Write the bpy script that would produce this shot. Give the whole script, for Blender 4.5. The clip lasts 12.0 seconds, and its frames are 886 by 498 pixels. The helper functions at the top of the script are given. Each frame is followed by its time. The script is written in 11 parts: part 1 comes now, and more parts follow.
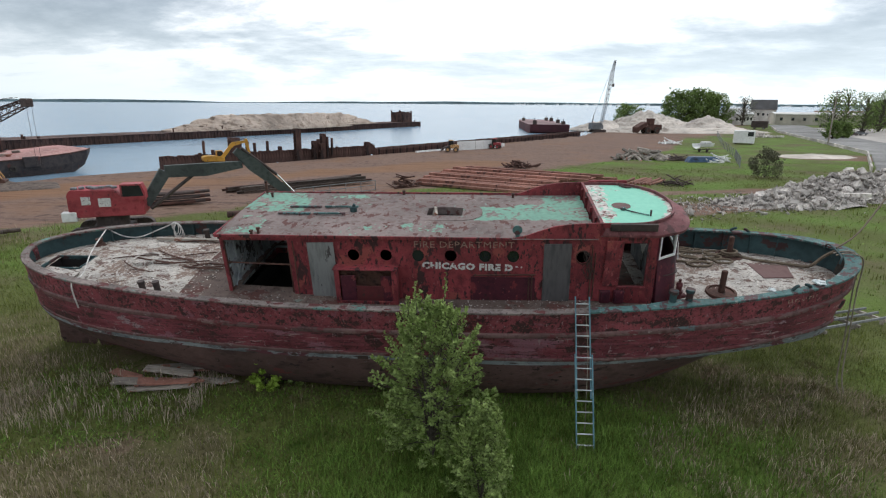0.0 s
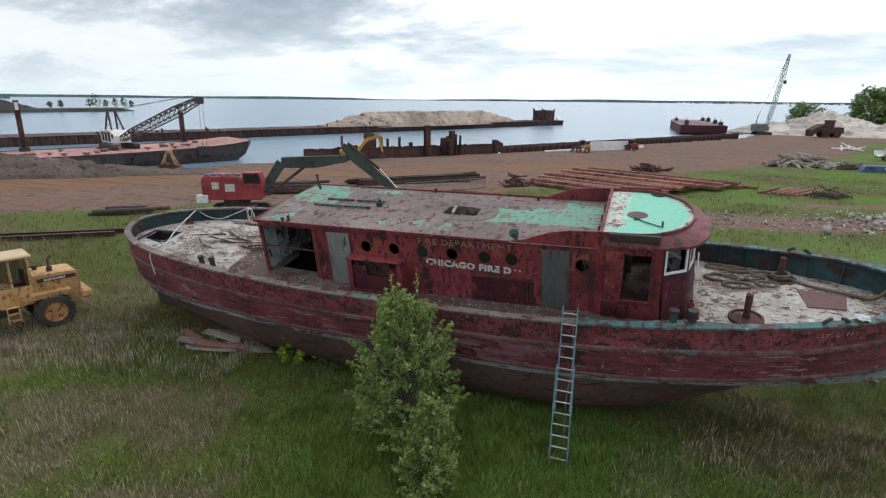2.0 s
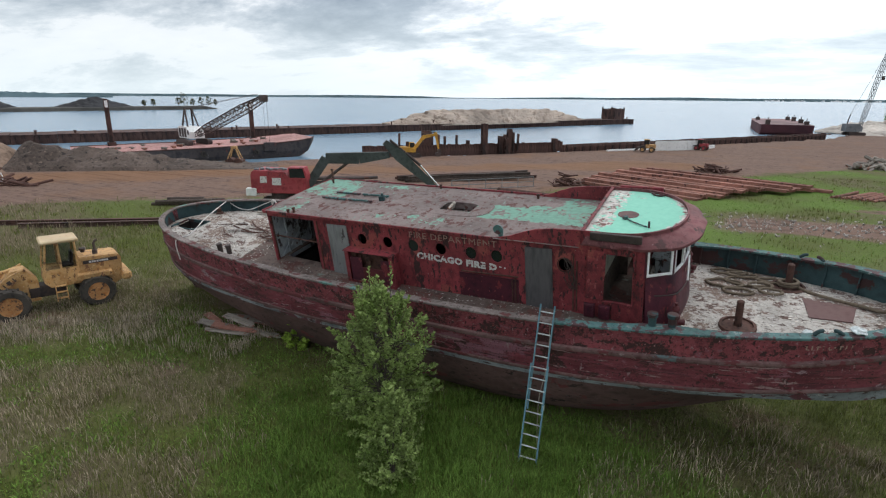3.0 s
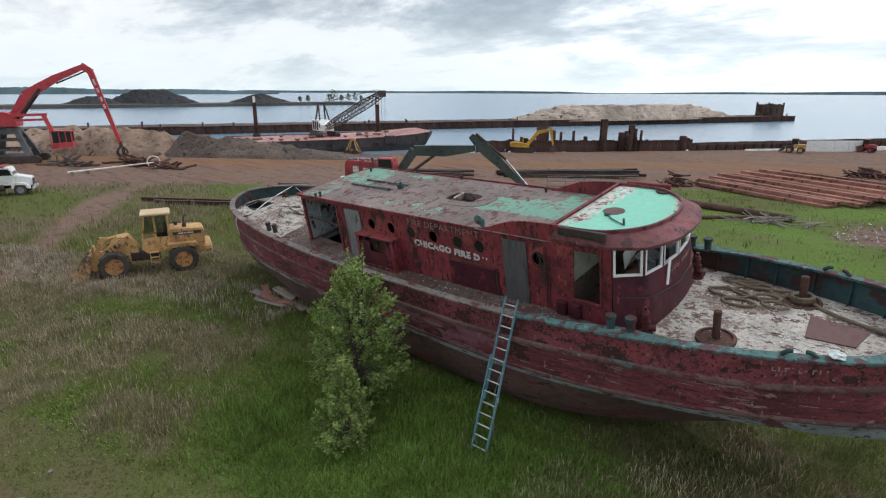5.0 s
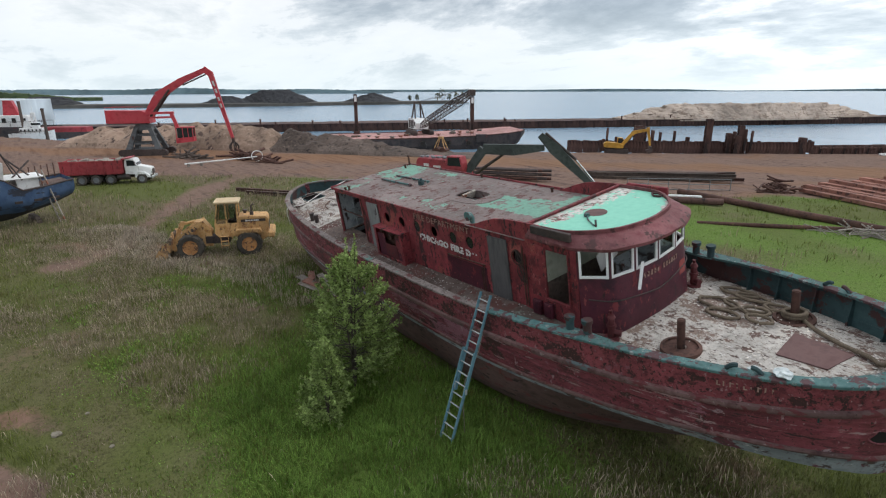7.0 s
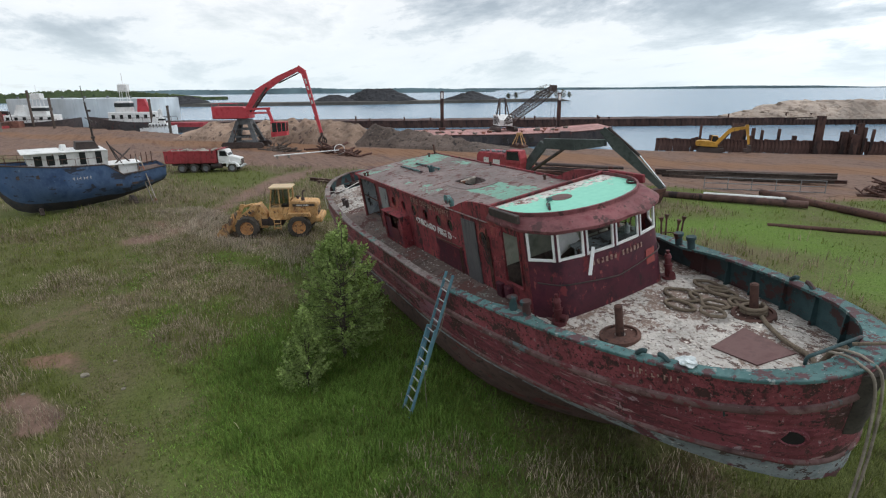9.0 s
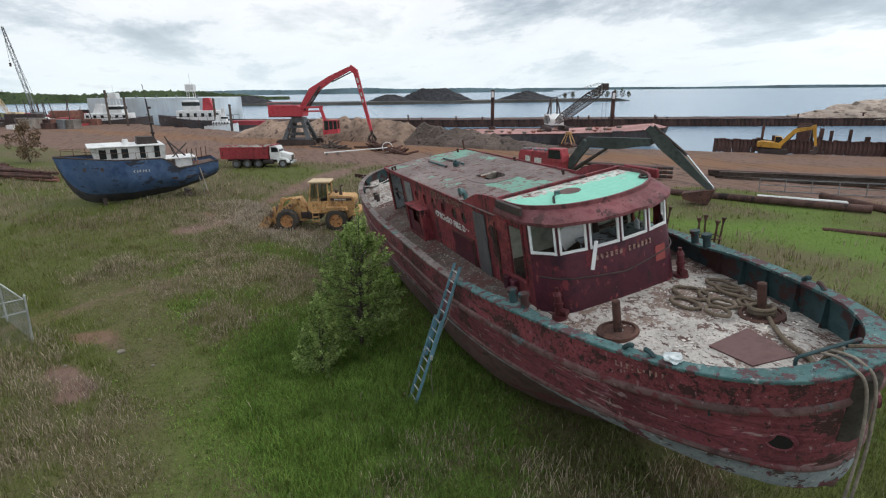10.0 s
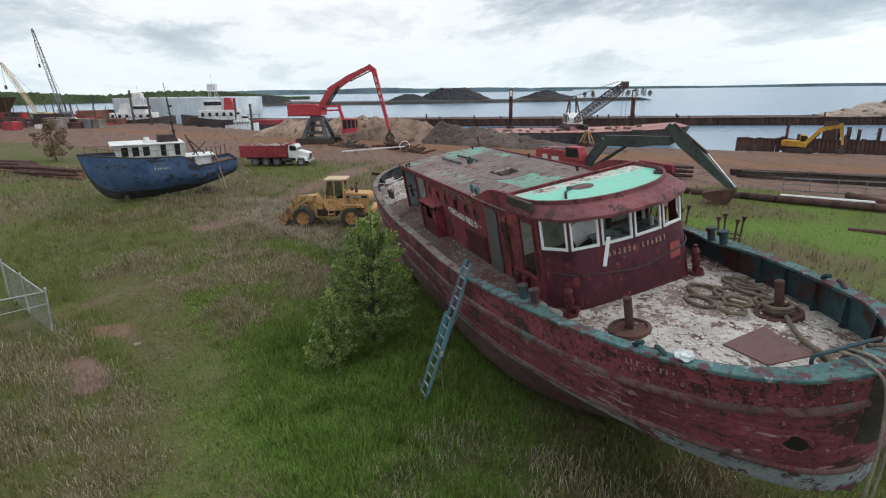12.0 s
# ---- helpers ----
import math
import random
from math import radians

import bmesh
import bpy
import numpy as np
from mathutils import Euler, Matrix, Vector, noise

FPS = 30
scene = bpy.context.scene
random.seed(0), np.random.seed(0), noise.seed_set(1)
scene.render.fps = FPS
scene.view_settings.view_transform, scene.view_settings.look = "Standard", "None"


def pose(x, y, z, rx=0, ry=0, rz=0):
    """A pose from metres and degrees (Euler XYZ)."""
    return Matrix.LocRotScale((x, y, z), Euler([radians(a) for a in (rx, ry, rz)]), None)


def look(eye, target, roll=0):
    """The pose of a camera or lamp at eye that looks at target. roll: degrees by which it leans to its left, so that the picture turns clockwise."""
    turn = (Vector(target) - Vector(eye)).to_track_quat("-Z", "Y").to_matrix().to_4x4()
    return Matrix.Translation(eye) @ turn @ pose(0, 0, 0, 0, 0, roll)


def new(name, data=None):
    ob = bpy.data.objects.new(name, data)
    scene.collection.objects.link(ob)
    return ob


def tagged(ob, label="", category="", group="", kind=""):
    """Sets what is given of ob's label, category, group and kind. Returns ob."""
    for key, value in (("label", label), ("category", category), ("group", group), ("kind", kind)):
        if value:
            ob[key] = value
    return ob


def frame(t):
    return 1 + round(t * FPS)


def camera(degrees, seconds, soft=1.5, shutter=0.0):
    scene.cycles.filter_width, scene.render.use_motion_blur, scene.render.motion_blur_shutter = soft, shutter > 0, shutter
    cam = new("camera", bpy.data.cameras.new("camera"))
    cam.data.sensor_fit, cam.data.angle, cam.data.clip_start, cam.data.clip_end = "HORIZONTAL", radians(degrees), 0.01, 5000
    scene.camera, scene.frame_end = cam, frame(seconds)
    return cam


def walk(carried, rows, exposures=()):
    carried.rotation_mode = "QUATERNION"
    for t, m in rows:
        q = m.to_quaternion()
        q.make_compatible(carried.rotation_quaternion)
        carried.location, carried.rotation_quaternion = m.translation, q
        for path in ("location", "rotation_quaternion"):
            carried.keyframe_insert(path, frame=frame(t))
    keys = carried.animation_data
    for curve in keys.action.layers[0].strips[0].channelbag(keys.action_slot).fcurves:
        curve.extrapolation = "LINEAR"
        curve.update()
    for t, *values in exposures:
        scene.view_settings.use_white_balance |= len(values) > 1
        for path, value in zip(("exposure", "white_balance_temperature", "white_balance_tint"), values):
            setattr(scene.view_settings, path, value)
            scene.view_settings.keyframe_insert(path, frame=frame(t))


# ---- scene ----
cam = camera(78.5, 12.0, soft=1.2)
METRES, EYE, TILT, LEAN, TURN = 20.2, 9.5, -15.15, -0.4, 5.1
ROWS = [
    (0.0, 0.0, 0.0, 0.0, 0.0, 0.0, -0.0),
    (0.5, 0.0502, -0.0019, 0.0007, 4.83, -0.08, -1.49),
    (1.0, 0.1029, -0.0033, 0.003, 8.23, -0.25, -2.43),
    (1.5, 0.1575, -0.0014, 0.0056, 11.22, -0.48, -3.2),
    (2.0, 0.2151, 0.0054, 0.0078, 14.87, -0.76, -4.17),
    (2.5, 0.2748, 0.0178, 0.01, 18.48, -1.12, -5.07),
    (4.5, 0.4932, 0.1019, 0.0246, 32.33, -3.14, -8.17),
    (5.0, 0.5375, 0.125, 0.0298, 36.0, -3.78, -8.91),
    (5.5, 0.576, 0.1467, 0.0363, 39.18, -4.36, -9.5),
    (6.0, 0.6123, 0.167, 0.0435, 42.15, -4.93, -10.05),
    (6.5, 0.6491, 0.1889, 0.0495, 44.79, -5.4, -10.47),
    (7.0, 0.6846, 0.2144, 0.0552, 47.28, -5.85, -10.83),
    (9.0, 0.8178, 0.3418, 0.0687, 57.86, -8.11, -12.19),
    (9.5, 0.8436, 0.3734, 0.072, 61.4, -8.88, -12.62),
    (10.0, 0.8561, 0.393, 0.072, 63.71, -9.39, -12.87),
    (10.5, 0.8555, 0.3986, 0.0703, 64.78, -9.67, -13.0),
    (11.0, 0.8538, 0.4004, 0.0691, 65.01, -9.73, -13.0),
    (11.5, 0.8547, 0.4023, 0.0677, 65.3, -9.79, -12.99),
    (12.0, 0.8576, 0.4046, 0.0682, 65.7, -9.87, -12.95),
]
walk(cam, [(t, pose(0, 0, EYE, TILT, LEAN, TURN) @ pose(METRES * x, METRES * y, METRES * z, 90 + pitch, roll, yaw)) for t, x, y, z, yaw, pitch, roll in ROWS])

# ---- world: bright overcast sky, soft sun behind the cloud ----
world = bpy.data.worlds.new("world")
scene.world = world
world.use_nodes = True
wt = world.node_tree
wt.nodes.clear()


def wn(kind, **kw):
    n = wt.nodes.new(kind)
    for k, v in kw.items():
        n.inputs[k].default_value = v
    return n


SUN_EL, SUN_AZ = 48.0, 20.0
sky = wt.nodes.new("ShaderNodeTexSky")
sky.sky_type = "NISHITA"
sky.sun_disc = False
sky.sun_elevation, sky.sun_rotation = radians(SUN_EL), radians(SUN_AZ)
skyc = wn("ShaderNodeVectorMath")
skyc.operation = "SCALE"
skyc.inputs["Scale"].default_value = 0.11
wt.links.new(sky.outputs[0], skyc.inputs[0])
co = wt.nodes.new("ShaderNodeTexCoord")
sep = wt.nodes.new("ShaderNodeSeparateXYZ")
wt.links.new(co.outputs["Generated"], sep.inputs[0])
up = wn("ShaderNodeMath")
up.operation = "MAXIMUM"
wt.links.new(sep.outputs["Z"], up.inputs[0])
up.inputs[1].default_value = 0.0
lift = wn("ShaderNodeMath")
lift.operation = "ADD"
lift.inputs[1].default_value = 0.20
wt.links.new(up.outputs[0], lift.inputs[0])
flat = wn("ShaderNodeVectorMath")
flat.operation = "DIVIDE"
wt.links.new(co.outputs["Generated"], flat.inputs[0])
comb = wt.nodes.new("ShaderNodeCombineXYZ")
for k in "XYZ":
    wt.links.new(lift.outputs[0], comb.inputs[k])
wt.links.new(comb.outputs[0], flat.inputs[1])
lay = wt.nodes.new("ShaderNodeMapping")
lay.inputs["Scale"].default_value = (0.62, 0.80, 0.0)
lay.inputs["Location"].default_value = (3.1, 1.7, 0.0)
lay.inputs["Rotation"].default_value = (0, 0, radians(18))
wt.links.new(flat.outputs[0], lay.inputs[0])
cl = wn("ShaderNodeTexNoise", Scale=1.0, Detail=12.0, Roughness=0.62, Distortion=0.25)
wt.links.new(lay.outputs[0], cl.inputs["Vector"])
ramp = wt.nodes.new("ShaderNodeValToRGB")
el = ramp.color_ramp.elements
el[0].position, el[0].color = 0.40, (1.06, 1.09, 1.13, 1)
el[1].position, el[1].color = 0.66, (0.30, 0.375, 0.46, 1)
for pos, c in ((0.495, (0.98, 1.02, 1.07, 1)), (0.530, (0.70, 0.77, 0.85, 1)), (0.59, (0.43, 0.51, 0.60, 1))):
    e = el.new(pos)
    e.color = c
wt.links.new(cl.outputs["Fac"], ramp.inputs[0])
# towards the horizon the layers merge into bright haze
haze = wn("ShaderNodeMapRange")
haze.inputs["From Min"].default_value, haze.inputs["From Max"].default_value = 0.0, 0.16
haze.inputs["To Min"].default_value, haze.inputs["To Max"].default_value = 0.8, 0.0
wt.links.new(up.outputs[0], haze.inputs["Value"])
hz = wt.nodes.new("ShaderNodeMix")
hz.data_type = "RGBA"
hz.inputs["B"].default_value = (0.92, 1.04, 1.09, 1)
wt.links.new(haze.outputs[0], hz.inputs["Factor"])
wt.links.new(ramp.outputs[0], hz.inputs["A"])
thin = wt.nodes.new("ShaderNodeValToRGB")
thin.color_ramp.elements[0].position, thin.color_ramp.elements[0].color = 0.30, (0.45, 0.45, 0.45, 1)
thin.color_ramp.elements[1].position, thin.color_ramp.elements[1].color = 0.40, (0.0, 0.0, 0.0, 1)
wt.links.new(cl.outputs["Fac"], thin.inputs[0])
mx = wt.nodes.new("ShaderNodeMix")
mx.data_type = "RGBA"
wt.links.new(thin.outputs[0], mx.inputs["Factor"])
wt.links.new(hz.outputs["Result"], mx.inputs["A"])
wt.links.new(skyc.outputs[0], mx.inputs["B"])
# the veil is brighter round the hidden sun
dot = wn("ShaderNodeVectorMath")
dot.operation = "DOT_PRODUCT"
wt.links.new(co.outputs["Generated"], dot.inputs[0])
dot.inputs[1].default_value = (math.sin(radians(SUN_AZ)) * math.cos(radians(SUN_EL)), math.cos(radians(SUN_AZ)) * math.cos(radians(SUN_EL)), math.sin(radians(SUN_EL)))
glow = wn("ShaderNodeMapRange")
glow.inputs["From Min"].default_value, glow.inputs["From Max"].default_value = 0.3, 1.0
glow.inputs["To Min"].default_value, glow.inputs["To Max"].default_value = 0.93, 1.35
wt.links.new(dot.outputs["Value"], glow.inputs["Value"])
veil = wn("ShaderNodeVectorMath")
veil.operation = "SCALE"
wt.links.new(mx.outputs["Result"], veil.inputs[0])
wt.links.new(glow.outputs[0], veil.inputs["Scale"])
bgn = wn("ShaderNodeBackground", Strength=1.0)
wt.links.new(veil.outputs[0], bgn.inputs["Color"])
wout = wt.nodes.new("ShaderNodeOutputWorld")
wt.links.new(bgn.outputs[0], wout.inputs[0])

sun = new("sun", bpy.data.lights.new("sun", "SUN"))
sun.data.energy, sun.data.angle, sun.data.color = 0.8, radians(14), (1.0, 0.96, 0.90)
sa, se = radians(SUN_AZ), radians(SUN_EL)
sun.matrix_world = look((0, 0, 60), Vector((0, 0, 60)) - Vector((math.sin(sa) * math.cos(se), math.cos(sa) * math.cos(se), math.sin(se))))

# ---- materials ----
def link(nt, a, b):
    nt.links.new(a, b)


def surf(name, cols, scale=3.0, rough=0.8, metal=0.0, bump=0.25, stretch=(1, 1, 1), spots=(), tone=0.35, spec=0.4, rand=0.0, detail=7.0, bdist=0.02, grooves=0.0):
    """A worn surface: a noise ramp over cols, broad tone changes, and layers of spots (colour, scale, threshold, stretch)."""
    m = bpy.data.materials.new(name)
    m.use_nodes = True
    nt = m.node_tree
    b = nt.nodes["Principled BSDF"]
    tc = nt.nodes.new("ShaderNodeTexCoord")
    mp = nt.nodes.new("ShaderNodeMapping")
    mp.inputs["Scale"].default_value = stretch
    link(nt, tc.outputs["Object"], mp.inputs[0])
    n1 = nt.nodes.new("ShaderNodeTexNoise")
    n1.inputs["Scale"].default_value, n1.inputs["Detail"].default_value, n1.inputs["Roughness"].default_value = scale, detail, 0.62
    link(nt, mp.outputs[0], n1.inputs["Vector"])
    rp = nt.nodes.new("ShaderNodeValToRGB")
    els = rp.color_ramp.elements
    k = len(cols)
    for i, c in enumerate(cols):
        e = els[i] if i < 2 else els.new(0.5)
        e.color = (*c, 1)
    for i in range(k):
        els[i].position = 0.5 if k == 1 else 0.32 + 0.36 * i / (k - 1)
    if k == 1:
        els[1].color = (*cols[0], 1)
    link(nt, n1.outputs["Fac"], rp.inputs[0])
    out = rp.outputs[0]
    if tone:
        n2 = nt.nodes.new("ShaderNodeTexNoise")
        n2.inputs["Scale"].default_value, n2.inputs["Detail"].default_value = scale * 0.17, 3.0
        link(nt, tc.outputs["Object"], n2.inputs["Vector"])
        mr = nt.nodes.new("ShaderNodeMapRange")
        mr.inputs["From Min"].default_value, mr.inputs["From Max"].default_value = 0.3, 0.7
        mr.inputs["To Min"].default_value, mr.inputs["To Max"].default_value = 1 - tone, 1 + tone
        link(nt, n2.outputs["Fac"], mr.inputs["Value"])
        vm = nt.nodes.new("ShaderNodeVectorMath")
        vm.operation = "SCALE"
        link(nt, out, vm.inputs[0])
        link(nt, mr.outputs[0], vm.inputs["Scale"])
        out = vm.outputs[0]
    for j, (c, sc, th, st) in enumerate(spots):
        mp2 = nt.nodes.new("ShaderNodeMapping")
        mp2.inputs["Scale"].default_value = st
        mp2.inputs["Location"].default_value = (3.7 * (j + 1), 1.3 * j, 2.1 * j)
        link(nt, tc.outputs["Object"], mp2.inputs[0])
        n3 = nt.nodes.new("ShaderNodeTexNoise")
        n3.inputs["Scale"].default_value, n3.inputs["Detail"].default_value, n3.inputs["Roughness"].default_value = sc, 8.0, 0.66
        link(nt, mp2.outputs[0], n3.inputs["Vector"])
        r3 = nt.nodes.new("ShaderNodeMapRange")
        r3.inputs["From Min"].default_value, r3.inputs["From Max"].default_value = th, th + 0.022
        link(nt, n3.outputs["Fac"], r3.inputs["Value"])
        mm = nt.nodes.new("ShaderNodeMix")
        mm.data_type = "RGBA"
        link(nt, r3.outputs[0], mm.inputs["Factor"])
        link(nt, out, mm.inputs["A"])
        mm.inputs["B"].default_value = (*c, 1)
        out = mm.outputs["Result"]
    if rand:
        oi = nt.nodes.new("ShaderNodeObjectInfo")
        mr = nt.nodes.new("ShaderNodeMapRange")
        mr.inputs["To Min"].default_value, mr.inputs["To Max"].default_value = 1 - rand, 1 + rand
        link(nt, oi.outputs["Random"], mr.inputs["Value"])
        vm = nt.nodes.new("ShaderNodeVectorMath")
        vm.operation = "SCALE"
        link(nt, out, vm.inputs[0])
        link(nt, mr.outputs[0], vm.inputs["Scale"])
        out = vm.outputs[0]
    link(nt, out, b.inputs["Base Color"])
    rr = nt.nodes.new("ShaderNodeMapRange")
    rr.inputs["To Min"].default_value, rr.inputs["To Max"].default_value = max(0.05, rough - 0.15), min(1, rough + 0.15)
    link(nt, n1.outputs["Fac"], rr.inputs["Value"])
    link(nt, rr.outputs[0], b.inputs["Roughness"])
    b.inputs["Metallic"].default_value = metal
    b.inputs["Specular IOR Level"].default_value = spec
    if bump:
        bp = nt.nodes.new("ShaderNodeBump")
        bp.inputs["Strength"].default_value, bp.inputs["Distance"].default_value = bump, bdist
        link(nt, n1.outputs["Fac"], bp.inputs["Height"])
        last = bp
        if grooves:
            mg = nt.nodes.new("ShaderNodeMapping")
            mg.inputs["Scale"].default_value = (0.10, 0.3, 4.0)
            link(nt, tc.outputs["Object"], mg.inputs[0])
            ng = nt.nodes.new("ShaderNodeTexNoise")
            ng.inputs["Scale"].default_value, ng.inputs["Detail"].default_value = 1.6, 6.0
            link(nt, mg.outputs[0], ng.inputs["Vector"])
            bg = nt.nodes.new("ShaderNodeBump")
            bg.inputs["Strength"].default_value, bg.inputs["Distance"].default_value = grooves, 0.12
            link(nt, ng.outputs["Fac"], bg.inputs["Height"])
            link(nt, bp.outputs[0], bg.inputs["Normal"])
            last = bg
        link(nt, last.outputs[0], b.inputs["Normal"])
    return m


RUST = (0.075, 0.030, 0.020)
hull_red = surf("hull_red", [(0.068, 0.017, 0.024), (0.130, 0.025, 0.036), (0.200, 0.050, 0.064)], 3.6, 0.72, stretch=(0.4, 0.8, 1.2), detail=12.0, grooves=0.5, bump=0.4,
                spots=[((0.255, 0.108, 0.140), 0.8, 0.555, (0.5, 1, 1.0)), ((0.30, 0.215, 0.235), 1.1, 0.63, (0.6, 1, 1.3)), ((0.056, 0.025, 0.024), 1.3, 0.565, (0.6, 1, 0.9)), ((0.33, 0.225, 0.225), 2.4, 0.60, (0.30, 0.6, 2.4)), ((0.042, 0.021, 0.022), 4.5, 0.585, (0.22, 0.6, 3.6)), ((0.30, 0.20, 0.21), 6.0, 0.635, (1.3, 1, 0.4)), ((0.036, 0.018, 0.018), 13.0, 0.60, (0.8, 1, 0.8)), ((0.235, 0.062, 0.074), 16.0, 0.60, (1, 1, 0.8)), ((0.42, 0.34, 0.335), 20.0, 0.655, (0.5, 1, 1.6)), ((0.030, 0.016, 0.016), 30.0, 0.62, (0.7, 1, 1))], tone=0.40)
boot_grey = surf("boot_stripe_grey", [(0.095, 0.115, 0.130), (0.160, 0.190, 0.212), (0.26, 0.290, 0.305)], 2.4, 0.8, stretch=(0.5, 0.8, 1.2), detail=11.0,
                 spots=[((0.120, 0.038, 0.050), 1.4, 0.565, (0.4, 1, 1.2)), ((0.060, 0.040, 0.036), 4.5, 0.575, (0.4, 1, 1.4)), ((0.38, 0.39, 0.385), 8.0, 0.62, (0.5, 1, 1)), ((0.045, 0.03, 0.028), 16.0, 0.61, (0.6, 1, 1))], tone=0.3)
band_red = surf("band_red", [(0.080, 0.016, 0.023), (0.150, 0.026, 0.036), (0.225, 0.056, 0.068)], 5.0, 0.78, stretch=(0.8, 0.8, 0.9), detail=12.0, bump=0.4,
                spots=[((0.215, 0.085, 0.105), 1.5, 0.585, (0.7, 1, 0.9)), ((0.052, 0.023, 0.022), 2.6, 0.55, (0.7, 1, 0.9)), ((0.038, 0.018, 0.018), 8.0, 0.565, (0.9, 1, 0.8)), ((0.30, 0.165, 0.175), 9.0, 0.615, (1, 1, 0.8)), ((0.27, 0.062, 0.070), 15.0, 0.59, (1, 1, 1)), ((0.55, 0.49, 0.48), 12.0, 0.685, (1, 1, 1)), ((0.026, 0.015, 0.015), 24.0, 0.60, (1, 1, 1)), ((0.48, 0.40, 0.395), 30.0, 0.66, (1, 1, 1))], tone=0.35)
bottom_dark = surf("bottom_dark", [(0.042, 0.025, 0.022), (0.074, 0.040, 0.036), (0.110, 0.064, 0.058)], 2.4, 0.85, stretch=(0.6, 0.6, 1.1), detail=10.0,
                   spots=[((0.13, 0.038, 0.038), 1.6, 0.585, (0.4, 1, 0.8)), ((0.034, 0.022, 0.020), 4.0, 0.60, (0.6, 1, 1)), ((0.15, 0.14, 0.135), 9.0, 0.66, (0.4, 1, 1.5))], tone=0.35)
strake_mat = surf("strake_paint", [(0.066, 0.025, 0.026), (0.104, 0.042, 0.042), (0.150, 0.090, 0.086)], 3.0, 0.8, detail=11.0, spots=[((0.10, 0.135, 0.14), 1.1, 0.63, (0.4, 1, 1)), ((0.12, 0.030, 0.034), 1.8, 0.55, (0.5, 1, 1)), ((0.26, 0.20, 0.195), 9.0, 0.63, (0.5, 1, 1)), ((0.04, 0.022, 0.02), 12.0, 0.62, (0.6, 1, 1))])
house_red = surf("house_red", [(0.082, 0.014, 0.019), (0.155, 0.022, 0.030), (0.235, 0.040, 0.048)], 3.0, 0.68, stretch=(1, 1, 0.6), detail=12.0, bump=0.35,
                 spots=[((0.27, 0.066, 0.058), 1.3, 0.59, (1, 1, 0.6)), ((0.046, 0.019, 0.020), 2.2, 0.565, (1.2, 1, 0.5)), ((0.29, 0.082, 0.084), 5.6, 0.625, (1, 1, 0.5)), ((0.030, 0.015, 0.016), 9.0, 0.59, (1, 1, 0.4)), ((0.42, 0.34, 0.33), 14.0, 0.68, (1, 1, 0.7)), ((0.022, 0.013, 0.013), 26.0, 0.61, (1, 1, 1)), ((0.36, 0.16, 0.16), 28.0, 0.65, (1, 1, 1))], tone=0.42)
wheel_red = surf("wheelhouse_red", [(0.030, 0.009, 0.018), (0.054, 0.012, 0.024), (0.086, 0.018, 0.030)], 2.2, 0.5, detail=11.0,
                 spots=[((0.175, 0.032, 0.038), 1.1, 0.58, (0.8, 0.8, 0.5)), ((0.034, 0.017, 0.017), 3.0, 0.61, (1, 1, 0.4)), ((0.23, 0.058, 0.058), 6.0, 0.62, (1, 1, 0.5)), ((0.28, 0.17, 0.17), 14.0, 0.68, (1, 1, 0.6)), ((0.020, 0.011, 0.012), 22.0, 0.62, (1, 1, 1))], tone=0.3)
visor_red = surf("visor_red", [(0.085, 0.020, 0.026), (0.132, 0.032, 0.040), (0.185, 0.066, 0.070)], 2.6, 0.7, detail=11.0, spots=[((0.068, 0.028, 0.028), 2.4, 0.57, (1, 1, 1)), ((0.20, 0.085, 0.085), 5.0, 0.60, (1, 1, 1)), ((0.45, 0.36, 0.35), 10.0, 0.68, (1, 1, 1)), ((0.03, 0.017, 0.017), 20.0, 0.62, (1, 1, 1))])
roof_mat = surf("roof_peeling", [(0.105, 0.066, 0.064), (0.160, 0.108, 0.103), (0.215, 0.175, 0.165)], 2.6, 0.9, detail=10.0,
                spots=[((0.115, 0.050, 0.045), 2.5, 0.56, (1.2, 0.8, 1)), ((0.20, 0.25, 0.22), 3.5, 0.64, (1.4, 0.7, 1)), ((0.46, 0.445, 0.43), 9.0, 0.67, (1, 1, 1))], tone=0.25)
mint = surf("mint_roof", [(0.20, 0.115, 0.105), (0.42, 0.39, 0.36), (0.66, 0.63, 0.59)], 3.4, 0.8, detail=11.0,
            spots=[((0.17, 0.072, 0.062), 2.2, 0.56, (1, 1, 1)), ((0.24, 0.50, 0.40), 5.0, 0.60, (1, 1, 1))], tone=0.15)
deck_mat = surf("deck_peeling", [(0.25, 0.215, 0.188), (0.37, 0.333, 0.298), (0.50, 0.468, 0.43)], 5.0, 0.95, bump=0.7, stretch=(0.8, 1.2, 1), detail=12.0,
                spots=[((0.23, 0.165, 0.135), 0.7, 0.51, (0.8, 1.2, 1)), ((0.145, 0.092, 0.078), 2.0, 0.555, (0.8, 1.2, 1)), ((0.44, 0.41, 0.375), 6.0, 0.55, (1, 1, 1)), ((0.088, 0.056, 0.048), 6.0, 0.585, (0.7, 1.4, 1)), ((0.62, 0.60, 0.57), 8.0, 0.61, (1, 1, 1)), ((0.052, 0.035, 0.031), 15.0, 0.605, (0.8, 1.3, 1)), ((0.60, 0.57, 0.54), 26.0, 0.62, (1, 1, 1))], tone=0.3)
